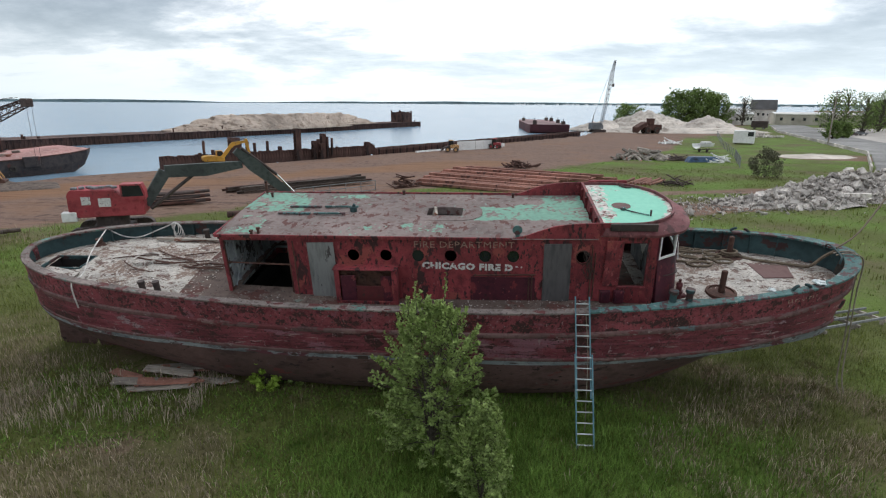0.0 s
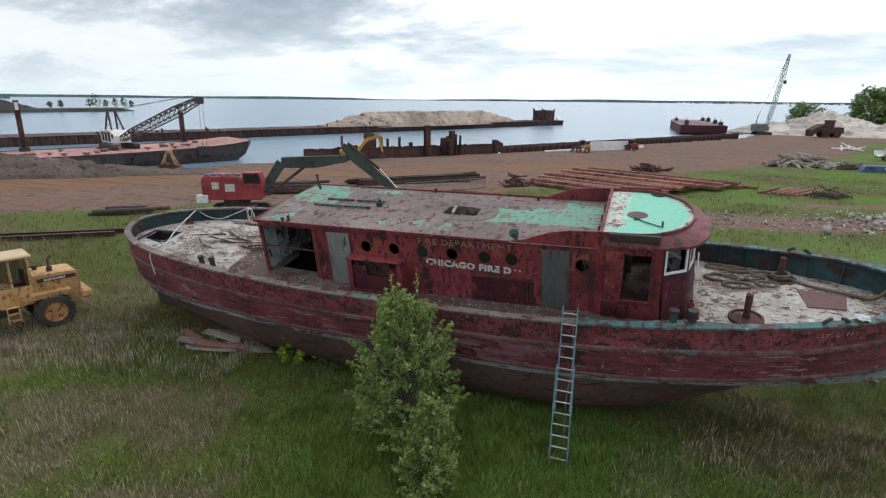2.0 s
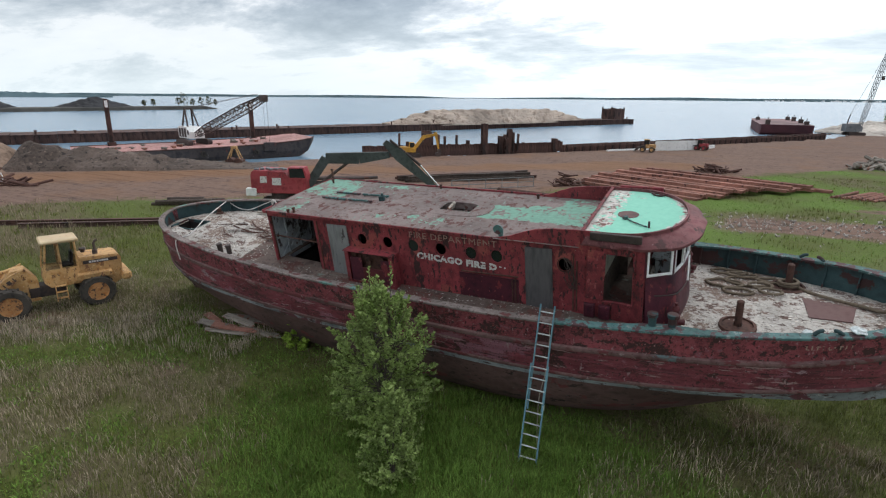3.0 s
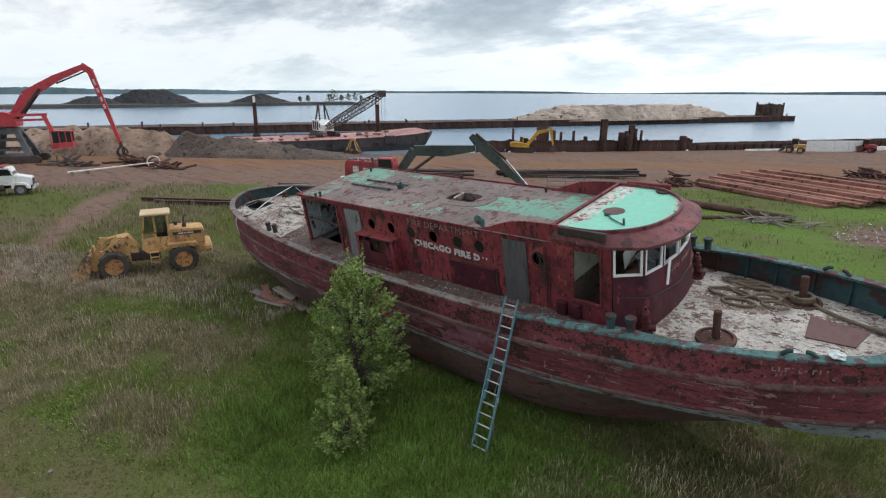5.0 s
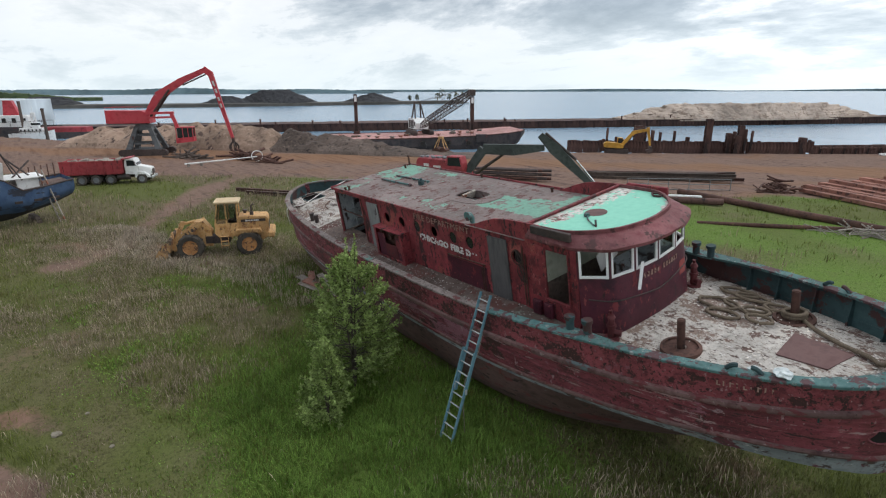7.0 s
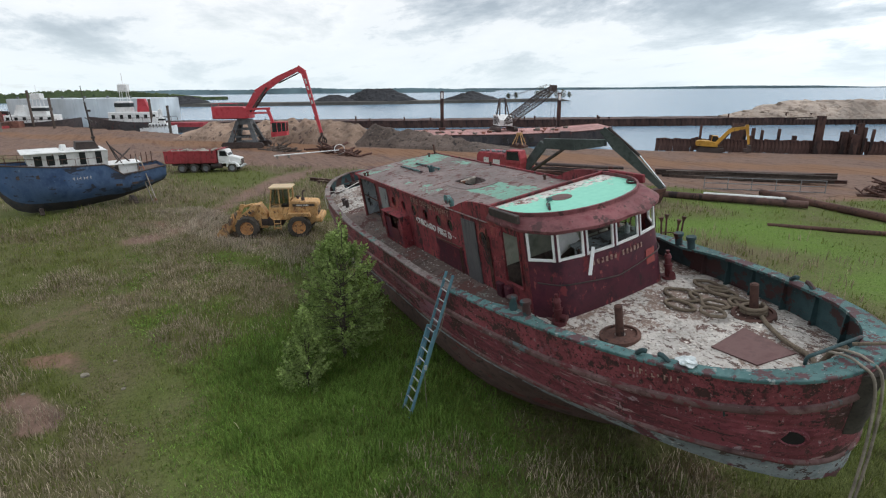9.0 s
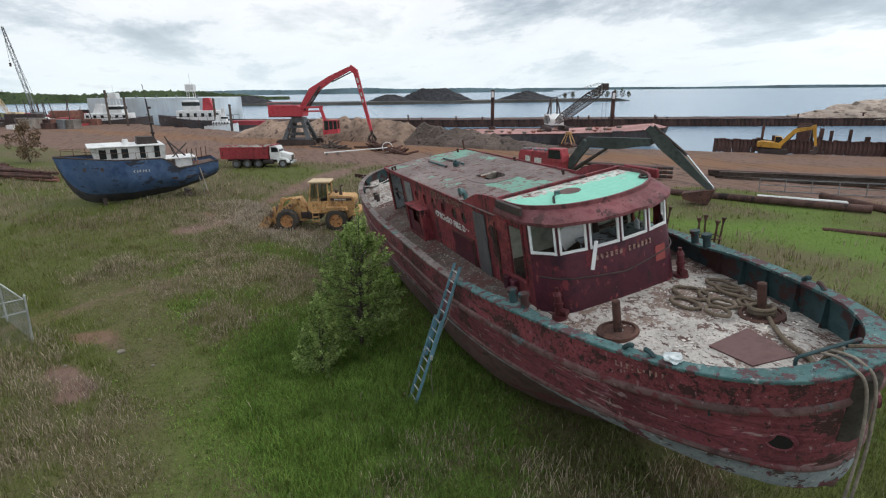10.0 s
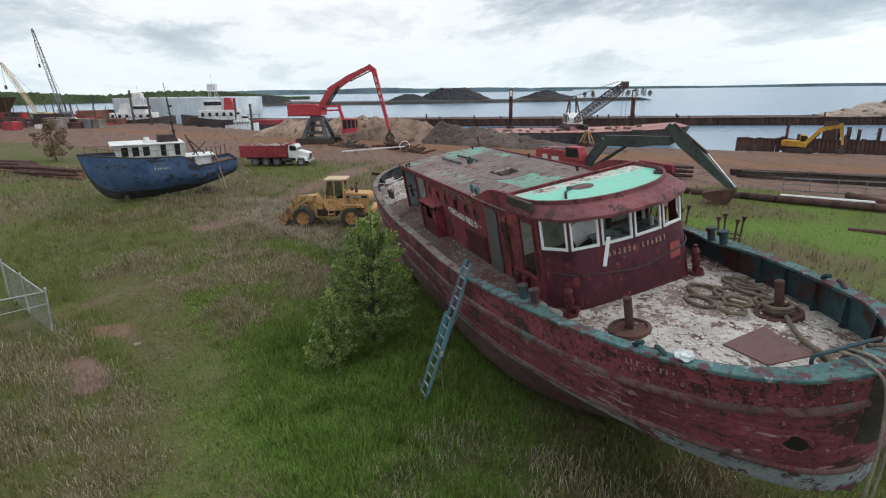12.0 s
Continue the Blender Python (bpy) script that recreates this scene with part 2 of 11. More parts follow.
side_deck_mat = surf("side_deck", [(0.060, 0.040, 0.034), (0.098, 0.066, 0.056), (0.145, 0.106, 0.092)], 1.8, 0.95, bump=0.12, detail=10.0, spots=[((0.105, 0.046, 0.040), 1.2, 0.55, (0.8, 1, 1)), ((0.17, 0.20, 0.175), 2.6, 0.63, (0.5, 1, 1)), ((0.38, 0.35, 0.33), 9.0, 0.665, (1, 1, 1)), ((0.036, 0.024, 0.022), 10.0, 0.60, (1, 1, 1))])
green_rail = surf("rail_green", [(0.028, 0.075, 0.080), (0.044, 0.118, 0.120), (0.080, 0.165, 0.160)], 4.0, 0.75, detail=10.0,
                  spots=[((0.24, 0.27, 0.262), 5.0, 0.60, (1, 1, 1)), ((0.090, 0.045, 0.050), 3.6, 0.525, (1, 1, 1)), ((0.40, 0.40, 0.385), 22.0, 0.65, (1, 1, 1)), ((0.036, 0.028, 0.030), 9.0, 0.60, (1, 1, 1))])
green_dark = surf("bulwark_green", [(0.014, 0.032, 0.037), (0.022, 0.050, 0.055), (0.034, 0.070, 0.075)], 2.0, 0.7, spots=[((0.058, 0.027, 0.026), 1.3, 0.53, (0.6, 1, 0.8)), ((0.08, 0.11, 0.11), 5.0, 0.67, (1, 1, 1))])
hatch_brown = surf("hatch_brown", [(0.095, 0.050, 0.048), (0.125, 0.066, 0.063), (0.155, 0.088, 0.083)], 2.0, 0.8, tone=0.12)
rail_worn = surf("rail_worn", [(0.080, 0.058, 0.054), (0.135, 0.104, 0.096), (0.22, 0.185, 0.172)], 5.0, 0.9, detail=11.0, spots=[((0.115, 0.038, 0.038), 2.6, 0.56, (0.7, 1, 1)), ((0.115, 0.215, 0.19), 1.2, 0.60, (0.5, 1, 1)), ((0.42, 0.40, 0.38), 7.0, 0.655, (1, 1, 1)), ((0.04, 0.028, 0.026), 14.0, 0.60, (1, 1, 1))])
rust_mat = surf("rust", [(0.036, 0.020, 0.017), (0.064, 0.032, 0.026), (0.105, 0.052, 0.040)], 5.0, 0.9, spots=[((0.035, 0.022, 0.02), 3.0, 0.6, (1, 1, 1))])
rust_bright = surf("rust_red_steel", [(0.165, 0.068, 0.050), (0.25, 0.105, 0.077), (0.32, 0.155, 0.118)], 1.6, 0.9, stretch=(1, 1, 1), spots=[((0.085, 0.040, 0.034), 1.2, 0.58, (1, 1, 1))], rand=0.25)
rust_pile = surf("rust_sheet_pile", [(0.040, 0.022, 0.020), (0.066, 0.035, 0.030), (0.100, 0.056, 0.047)], 1.2, 0.92, stretch=(1, 1, 0.4), spots=[((0.026, 0.018, 0.017), 0.9, 0.56, (1, 1, 0.3))], rand=0.2)
grey_ply = surf("grey_board", [(0.115, 0.118, 0.120), (0.160, 0.166, 0.168), (0.215, 0.222, 0.220)], 2.2, 0.9, stretch=(2, 2, 0.35), tone=0.25, spots=[((0.07, 0.064, 0.064), 3.0, 0.62, (1, 1, 0.4))])
grey_dark = surf("dark_grey_board", [(0.050, 0.048, 0.052), (0.075, 0.072, 0.076), (0.105, 0.100, 0.102)], 2.2, 0.9, stretch=(2, 2, 0.35), tone=0.25)
grey_int = surf("grey_interior", [(0.16, 0.18, 0.20), (0.25, 0.28, 0.30), (0.34, 0.37, 0.39)], 1.6, 0.85, spots=[((0.05, 0.04, 0.04), 1.8, 0.56, (1, 1, 0.4)), ((0.12, 0.06, 0.05), 4.0, 0.63, (1, 1, 0.6))])
# near-black that paints the shade inside openings and wells
shade_in = surf("interior_shade", [(0.012, 0.010, 0.010), (0.02, 0.016, 0.015)], 2.0, 0.95, bump=0)
green_in = surf("wheelhouse_inside", [(0.30, 0.33, 0.26), (0.42, 0.45, 0.36), (0.52, 0.54, 0.45)], 1.6, 0.8, spots=[((0.08, 0.065, 0.05), 2.4, 0.60, (1, 1, 0.5))])
white_trim = surf("white_frame", [(0.70, 0.72, 0.72), (0.80, 0.81, 0.81)], 4.0, 0.5, bump=0.05, tone=0.06)
white_paint = surf("white_paint", [(0.55, 0.56, 0.55), (0.70, 0.71, 0.70), (0.78, 0.78, 0.77)], 2.0, 0.6, spots=[((0.30, 0.15, 0.10), 3.0, 0.68, (1, 1, 0.4))], tone=0.12)
letter_white = surf("lettering_white", [(0.50, 0.49, 0.48), (0.64, 0.63, 0.61)], 6.0, 0.8, bump=0, spots=[((0.15, 0.045, 0.05), 8.0, 0.57, (1, 1, 1))], tone=0)
letter_gold = surf("lettering_faded", [(0.26, 0.165, 0.135), (0.36, 0.25, 0.205)], 8.0, 0.8, bump=0, tone=0, spots=[((0.10, 0.026, 0.030), 9.0, 0.56, (1, 1, 1))])
rope_mat = surf("rope_brown", [(0.070, 0.052, 0.036), (0.115, 0.086, 0.060), (0.165, 0.130, 0.094)], 20.0, 0.95, bump=0.5, tone=0.2)
rope_pale = surf("rope_pale", [(0.17, 0.145, 0.115), (0.27, 0.235, 0.195)], 16.0, 0.95, bump=0.5)
ladder_mat = surf("ladder_blue_green", [(0.055, 0.135, 0.175), (0.080, 0.195, 0.250), (0.125, 0.250, 0.30)], 3.0, 0.6, tone=0.2)
alu = surf("aluminium", [(0.42, 0.45, 0.45), (0.55, 0.57, 0.57)], 6.0, 0.45, 0.6, bump=0.05)
hydrant_red = surf("red_fitting", [(0.085, 0.018, 0.022), (0.14, 0.028, 0.032)], 4.0, 0.6, spots=[((0.05, 0.026, 0.024), 5.0, 0.58, (1, 1, 1))])
wood_old = surf("old_wood", [(0.13, 0.105, 0.085), (0.22, 0.19, 0.16), (0.32, 0.29, 0.255)], 3.0, 0.95, stretch=(0.3, 2, 2), spots=[((0.20, 0.075, 0.045), 1.2, 0.58, (1, 1, 1))], rand=0.3)
wood_dark = surf("dark_timber", [(0.035, 0.026, 0.022), (0.065, 0.048, 0.040), (0.11, 0.085, 0.072)], 3.0, 0.95, rand=0.3)
steel_dark = surf("dark_steel", [(0.022, 0.020, 0.020), (0.040, 0.034, 0.033), (0.070, 0.050, 0.045)], 3.0, 0.7, rand=0.2)
cat_yellow = surf("machine_yellow", [(0.37, 0.170, 0.048), (0.50, 0.250, 0.080), (0.58, 0.355, 0.155)], 3.0, 0.66, detail=10.0, spots=[((0.20, 0.10, 0.050), 4.0, 0.575, (1, 1, 0.7)), ((0.08, 0.05, 0.035), 7.0, 0.625, (1, 1, 1)), ((0.62, 0.44, 0.24), 9.0, 0.61, (1, 1, 1)), ((0.26, 0.09, 0.035), 14.0, 0.63, (1, 1, 0.5))], tone=0.3)
rim_orange = surf("rim_orange", [(0.30, 0.115, 0.035), (0.44, 0.185, 0.055), (0.50, 0.26, 0.11)], 5.0, 0.75, detail=10.0, spots=[((0.10, 0.06, 0.04), 5.0, 0.57, (1, 1, 1))], tone=0.3)
bucket_worn = surf("bucket_worn", [(0.20, 0.105, 0.060), (0.34, 0.185, 0.085), (0.48, 0.29, 0.13)], 2.4, 0.8, detail=10.0, spots=[((0.11, 0.085, 0.065), 1.8, 0.53, (1, 1, 1)), ((0.17, 0.075, 0.04), 5.0, 0.57, (1, 1, 0.5)), ((0.50, 0.42, 0.33), 11.0, 0.62, (1, 1, 1))], tone=0.35)
cat_cream = surf("cab_roof_cream", [(0.58, 0.42, 0.25), (0.66, 0.52, 0.33)], 2.0, 0.6, spots=[((0.40, 0.24, 0.12), 5.0, 0.61, (1, 1, 1))])
pale_yellow = surf("bright_yellow", [(0.48, 0.25, 0.030), (0.58, 0.32, 0.050)], 2.0, 0.55, spots=[((0.20, 0.12, 0.05), 2.0, 0.62, (1, 1, 1))])
tyre_mat = surf("tyre_rubber", [(0.020, 0.019, 0.018), (0.038, 0.035, 0.032), (0.07, 0.06, 0.05)], 5.0, 0.95, bump=0.4)
mach_red = surf("machine_red", [(0.34, 0.018, 0.032), (0.45, 0.028, 0.047), (0.50, 0.06, 0.075)], 1.0, 0.5, tone=0.15, spots=[((0.18, 0.032, 0.035), 1.5, 0.64, (1, 1, 1))])
truck_red = surf("truck_red", [(0.22, 0.018, 0.028), (0.32, 0.026, 0.040), (0.38, 0.055, 0.064)], 1.6, 0.55, spots=[((0.12, 0.028, 0.030), 2.2, 0.62, (1, 1, 0.5))])
exc_red = surf("excavator_red", [(0.21, 0.018, 0.030), (0.31, 0.028, 0.045), (0.37, 0.060, 0.070)], 1.6, 0.55, spots=[((0.10, 0.024, 0.028), 2.2, 0.61, (1, 1, 0.6))])
exc_green = surf("boom_dark_green", [(0.020, 0.027, 0.027), (0.034, 0.044, 0.042), (0.060, 0.072, 0.068)], 1.4, 0.7, spots=[((0.13, 0.14, 0.135), 3.0, 0.68, (1, 1, 1))])
grey_steel = surf("grey_steel", [(0.10, 0.11, 0.12), (0.15, 0.16, 0.175), (0.20, 0.21, 0.22)], 1.6, 0.7)
chrome = surf("cylinder_rod", [(0.60, 0.62, 0.63), (0.70, 0.72, 0.73)], 5.0, 0.2, 0.9, bump=0)
barge_deck = surf("barge_deck_pink", [(0.29, 0.120, 0.112), (0.39, 0.180, 0.168), (0.46, 0.26, 0.24)], 0.7, 0.9, detail=9.0, spots=[((0.20, 0.09, 0.07), 1.2, 0.58, (1, 1, 1)), ((0.40, 0.33, 0.30), 0.8, 0.62, (1, 1, 1))])
barge_side = surf("barge_black", [(0.022, 0.022, 0.026), (0.040, 0.038, 0.042), (0.075, 0.060, 0.058)], 0.8, 0.8, spots=[((0.26, 0.25, 0.24), 1.2, 0.66, (1, 1, 0.3)), ((0.10, 0.04, 0.035), 0.9, 0.60, (1, 1, 0.6))])
blue_hull = surf("blue_hull", [(0.030, 0.066, 0.150), (0.046, 0.096, 0.205), (0.080, 0.138, 0.255)], 0.9, 0.6, stretch=(1, 1, 0.7), detail=10.0, spots=[((0.13, 0.18, 0.27), 1.4, 0.63, (1, 1, 0.5)), ((0.035, 0.04, 0.06), 1.2, 0.58, (0.5, 1, 1.2)), ((0.16, 0.20, 0.27), 9.0, 0.66, (1, 1, 0.7))])
glass = bpy.data.materials.new("window_glass")
glass.use_nodes = True
gb = glass.node_tree.nodes["Principled BSDF"]
gb.inputs["Base Color"].default_value = (0.55, 0.60, 0.60, 1)
gb.inputs["Roughness"].default_value = 0.03
gb.inputs["Transmission Weight"].default_value = 1.0
gb.inputs["IOR"].default_value = 1.15
dark_glass = surf("dark_glass", [(0.012, 0.016, 0.018), (0.022, 0.028, 0.030)], 1.0, 0.12, bump=0, spec=0.6)


def painted(m, attr, a, b):
    """Remains of a paint coat over a material: kept where the named attribute is high, broken up by flaking."""
    nt_ = m.node_tree
    bs = nt_.nodes["Principled BSDF"]
    src = bs.inputs["Base Color"].links[0].from_socket
    at = nt_.nodes.new("ShaderNodeAttribute")
    at.attribute_name = attr
    tc_ = nt_.nodes.new("ShaderNodeTexCoord")
    fac, colr = None, None
    for sc, am in ((1.1, 1.5), (7.0, 1.2)):
        n_ = nt_.nodes.new("ShaderNodeTexNoise")
        n_.inputs["Scale"].default_value, n_.inputs["Detail"].default_value = sc, 9.0
        link(nt_, tc_.outputs["Object"], n_.inputs["Vector"])
        k_ = nt_.nodes.new("ShaderNodeMath")
        k_.operation = "MULTIPLY_ADD"
        link(nt_, n_.outputs["Fac"], k_.inputs[0])
        k_.inputs[1].default_value = am
        if fac is None:
            link(nt_, at.outputs["Fac"], k_.inputs[2])
        else:
            link(nt_, fac, k_.inputs[2])
        fac = k_.outputs[0]
    r_ = nt_.nodes.new("ShaderNodeMapRange")
    r_.inputs["From Min"].default_value, r_.inputs["From Max"].default_value = 1.83, 1.95
    link(nt_, fac, r_.inputs["Value"])
    c_ = nt_.nodes.new("ShaderNodeMix")
    c_.data_type = "RGBA"
    c_.inputs["A"].default_value, c_.inputs["B"].default_value = (*a, 1), (*b, 1)
    link(nt_, n_.outputs["Fac"], c_.inputs["Factor"])
    x_ = nt_.nodes.new("ShaderNodeMix")
    x_.data_type = "RGBA"
    link(nt_, r_.outputs[0], x_.inputs["Factor"])
    link(nt_, src, x_.inputs["A"])
    link(nt_, c_.outputs["Result"], x_.inputs["B"])
    link(nt_, x_.outputs["Result"], bs.inputs["Base Color"])


painted(roof_mat, "paint", (0.10, 0.22, 0.175), (0.24, 0.44, 0.34))
painted(mint, "paint", (0.20, 0.54, 0.41), (0.31, 0.68, 0.53))

# ---- building helpers ----
def thing(name, m=None, label="", category="", group="", kind=""):
    ob = new(name)
    ob.empty_display_size = 0.2
    if m is not None:
        ob.matrix_world = m
    return tagged(ob, label, category, group, kind)


def part(name, bm, material, parent=None, label="", smooth=False, m=None):
    """Links bm as one mesh object, under parent where one is given."""
    bmesh.ops.recalc_face_normals(bm, faces=bm.faces)
    me = bpy.data.meshes.new(name)
    bm.to_mesh(me)
    bm.free()
    for k in (material if isinstance(material, (list, tuple)) else [material]):
        me.materials.append(k)
    if smooth:
        me.polygons.foreach_set("use_smooth", [True] * len(me.polygons))
        me.set_sharp_from_angle(angle=radians(38))
    ob = new(name, me)
    if m is not None:
        ob.matrix_basis = m
    if parent is not None:
        ob.parent = parent
    return tagged(ob, label)


def B():
    return bmesh.new()


def box(bm, c, s, rot=None, bev=0.0, idx=0):
    """A box of size s about c, turned by rot (degrees), with its edges bevelled."""
    m = Matrix.Translation(c) @ (pose(0, 0, 0, *rot) if rot else Matrix.Identity(4)) @ Matrix.Diagonal((*s, 1))
    got = bmesh.ops.create_cube(bm, size=1.0, matrix=m)
    if bev:
        es = list({e for v in got["verts"] for e in v.link_edges})
        got = bmesh.ops.bevel(bm, geom=es, offset=min(bev, 0.45 * min(s)), segments=1, affect="EDGES", profile=0.5)
    if idx:
        for v in got["verts"]:
            for f in v.link_faces:
                f.material_index = idx
    return bm


def frame_at(d):
    d = Vector(d).normalized()
    a = Vector((0, 0, 1)) if abs(d.z) < 0.95 else Vector((1, 0, 0))
    u = d.cross(a).normalized()
    return u, d.cross(u).normalized()


def rod(bm, p, q, r, r2=None, seg=10, caps=True):
    """A straight, perhaps tapered, round bar from p to q."""
    p, q = Vector(p), Vector(q)
    u, v = frame_at(q - p)
    r2 = r if r2 is None else r2
    rings = []
    for c, rr in ((p, r), (q, r2)):
        rings.append([bm.verts.new(c + rr * (math.cos(2 * math.pi * k / seg) * u + math.sin(2 * math.pi * k / seg) * v)) for k in range(seg)])
    for k in range(seg):
        bm.faces.new((rings[0][k], rings[0][(k + 1) % seg], rings[1][(k + 1) % seg], rings[1][k]))
    if caps:
        bm.faces.new(rings[0])
        bm.faces.new(rings[1])
    return bm


def tube(bm, pts, r, seg=7, closed=False):
    """A round bar bent along pts."""
    pts = [Vector(p) for p in pts]
    n = len(pts)
    rings = []
    u = None
    for i, p in enumerate(pts):
        d = (pts[(i + 1) % n] - pts[i - 1]) if closed else (pts[min(i + 1, n - 1)] - pts[max(i - 1, 0)])
        d.normalize()
        if u is None:
            u, v = frame_at(d)
        else:
            u = (u - u.dot(d) * d).normalized()
            v = d.cross(u)
        rr = r[i] if isinstance(r, (list, tuple)) else r
        rings.append([bm.verts.new(p + rr * (math.cos(2 * math.pi * k / seg) * u + math.sin(2 * math.pi * k / seg) * v)) for k in range(seg)])
    for i in range(n if closed else n - 1):
        a, b = rings[i], rings[(i + 1) % n]
        for k in range(seg):
            bm.faces.new((a[k], a[(k + 1) % seg], b[(k + 1) % seg], b[k]))
    if not closed:
        bm.faces.new(rings[0])
        bm.faces.new(rings[-1])
    return bm


def smoothpath(pts, n=6, closed=False):
    """More points along a smooth curve through pts."""
    P = [Vector(p) for p in pts]
    k = len(P)
    out = []
    for i in range(k if closed else k - 1):
        p0, p1, p2, p3 = (P[(i - 1) % k], P[i], P[(i + 1) % k], P[(i + 2) % k]) if closed else (P[max(i - 1, 0)], P[i], P[i + 1], P[min(i + 2, k - 1)])
        for j in range(n):
            f = j / n
            out.append(0.5 * (2 * p1 + (p2 - p0) * f + (2 * p0 - 5 * p1 + 4 * p2 - p3) * f * f + (3 * p1 - p0 - 3 * p2 + p3) * f ** 3))
    if not closed:
        out.append(P[-1])
    return out


def prism(bm, poly, t, m=None, idx=0):
    """The outline poly (x, z), extruded from y = -t/2 to t/2, then posed by m."""
    m = m or Matrix.Identity(4)
    a = [bm.verts.new(m @ Vector((x, -t / 2, z))) for x, z in poly]
    b = [bm.verts.new(m @ Vector((x, t / 2, z))) for x, z in poly]
    k = len(poly)
    fs = [bm.faces.new(a), bm.faces.new(b)] + [bm.faces.new((a[i], a[(i + 1) % k], b[(i + 1) % k], b[i])) for i in range(k)]
    for f in fs:
        f.material_index = idx
    return bm


def grid(bm, rows, closed=False):
    """A skin over rows of points."""
    vs = [[bm.verts.new(p) for p in r] for r in rows]
    for a, b in zip(vs[:-1], vs[1:]):
        k = len(a)
        for i in range(k if closed else k - 1):
            try:
                bm.faces.new((a[i], a[(i + 1) % k], b[(i + 1) % k], b[i]))
            except ValueError:
                pass
    return vs


def slab(bm, top, bottom):
    """A closed solid between two rings of equal length."""
    a = [bm.verts.new(p) for p in top]
    b = [bm.verts.new(p) for p in bottom]
    k = len(a)
    bm.faces.new(a)
    bm.faces.new(list(reversed(b)))
    for i in range(k):
        bm.faces.new((a[i], a[(i + 1) % k], b[(i + 1) % k], b[i]))
    return bm


def arc(cx, cz, r, a0, a1, n):
    return [(cx + r * math.cos(radians(a0 + (a1 - a0) * i / n)), cz + r * math.sin(radians(a0 + (a1 - a0) * i / n))) for i in range(n + 1)]


def lettering(name, text, size, m, material, parent, thick=0.004, narrow=1.0, bold=0.0):
    """Words in the built-in font, as a mesh."""
    cu = bpy.data.curves.new(name, "FONT")
    cu.body, cu.size, cu.extrude, cu.align_x, cu.align_y, cu.resolution_u = text, size, thick, "CENTER", "CENTER", 2
    cu.space_character, cu.offset = 1.1, bold
    tmp = bpy.data.objects.new(name, cu)
    scene.collection.objects.link(tmp)
    me = bpy.data.meshes.new_from_object(tmp.evaluated_get(bpy.context.evaluated_depsgraph_get()))
    bpy.data.objects.remove(tmp)
    me.materials.clear()
    me.materials.append(material)
    ob = new(name, me)
    ob.matrix_basis = m @ Matrix.Diagonal((narrow, 1, 1, 1))
    ob.parent = parent
    return ob


def scatter_mesh(name, verts, faces, material, smooth=False):
    me = bpy.data.meshes.new(name)
    verts = np.asarray(verts, np.float32)
    faces = np.asarray(faces, np.int32)
    k = faces.shape[1]
    me.vertices.add(len(verts))
    me.vertices.foreach_set("co", verts.ravel())
    me.loops.add(faces.size)
    me.loops.foreach_set("vertex_index", faces.ravel())
    me.polygons.add(len(faces))
    me.polygons.foreach_set("loop_start", np.arange(0, faces.size, k, dtype=np.int32))
    me.materials.append(material)
    me.update(calc_edges=True)
    if smooth:
        me.polygons.foreach_set("use_smooth", [True] * len(faces))
    return new(name, me)

# ---- ground and water ----
WATER = -1.7
SHORE = [(900, 1500), (420, 900), (200, 480), (150, 380), (92, 296), (56, 258), (40, 226), (30, 196), (-12, 131), (-25, 114), (-37, 100), (-52, 82),
         (-57, 76), (-60, 70), (-62, 64), (-67, 57), (-76, 51), (-92, 43), (-104, 32), (-116, 16), (-140, 6), (-168, -10), (-215, -34), (-300, -80), (-700, -330), (-1500, -700)]


def sstep(a, b, v):
    t = np.clip((v - a) / (b - a), 0, 1)
    return t * t * (3 - 2 * t)


def shore_dist(x, y):
    """Metres inland of the waterline (minus: out in the water)."""
    best = np.full(np.shape(x), 1e9)
    sign = np.ones(np.shape(x))
    for (ax, ay), (bx, by) in zip(SHORE[:-1], SHORE[1:]):
        dx, dy = bx - ax, by - ay
        t = np.clip(((x - ax) * dx + (y - ay) * dy) / (dx * dx + dy * dy), 0, 1)
        d = np.hypot(x - ax - t * dx, y - ay - t * dy)
        s = np.where((x - ax) * dy - (y - ay) * dx > 0, -1.0, 1.0)
        near = d < best - 1e-9
        best, sign = np.where(near, d, best), np.where(near, s, sign)
    return best * sign


def ripple(x, y, f, seed=0.0):
    return (np.sin(x * f + 1.7 * np.sin(y * f * 0.7 + seed)) + np.sin(y * f * 1.13 + 1.3 * np.sin(x * f * 0.6 + 2.1 + seed))) * 0.5


def gz(x, y):
    """Height of the land."""
    x, y = np.asarray(x, float), np.asarray(y, float)
    z = -1.2 * sstep(26, 95, y) - 0.5 * sstep(70, 170, -x) * sstep(-60, 10, y)
    return z + 0.05 * ripple(x, y, 0.55) + 0.03 * ripple(x, y, 1.7, 3.0) * sstep(80, 20, np.abs(x) + np.abs(y - 10))


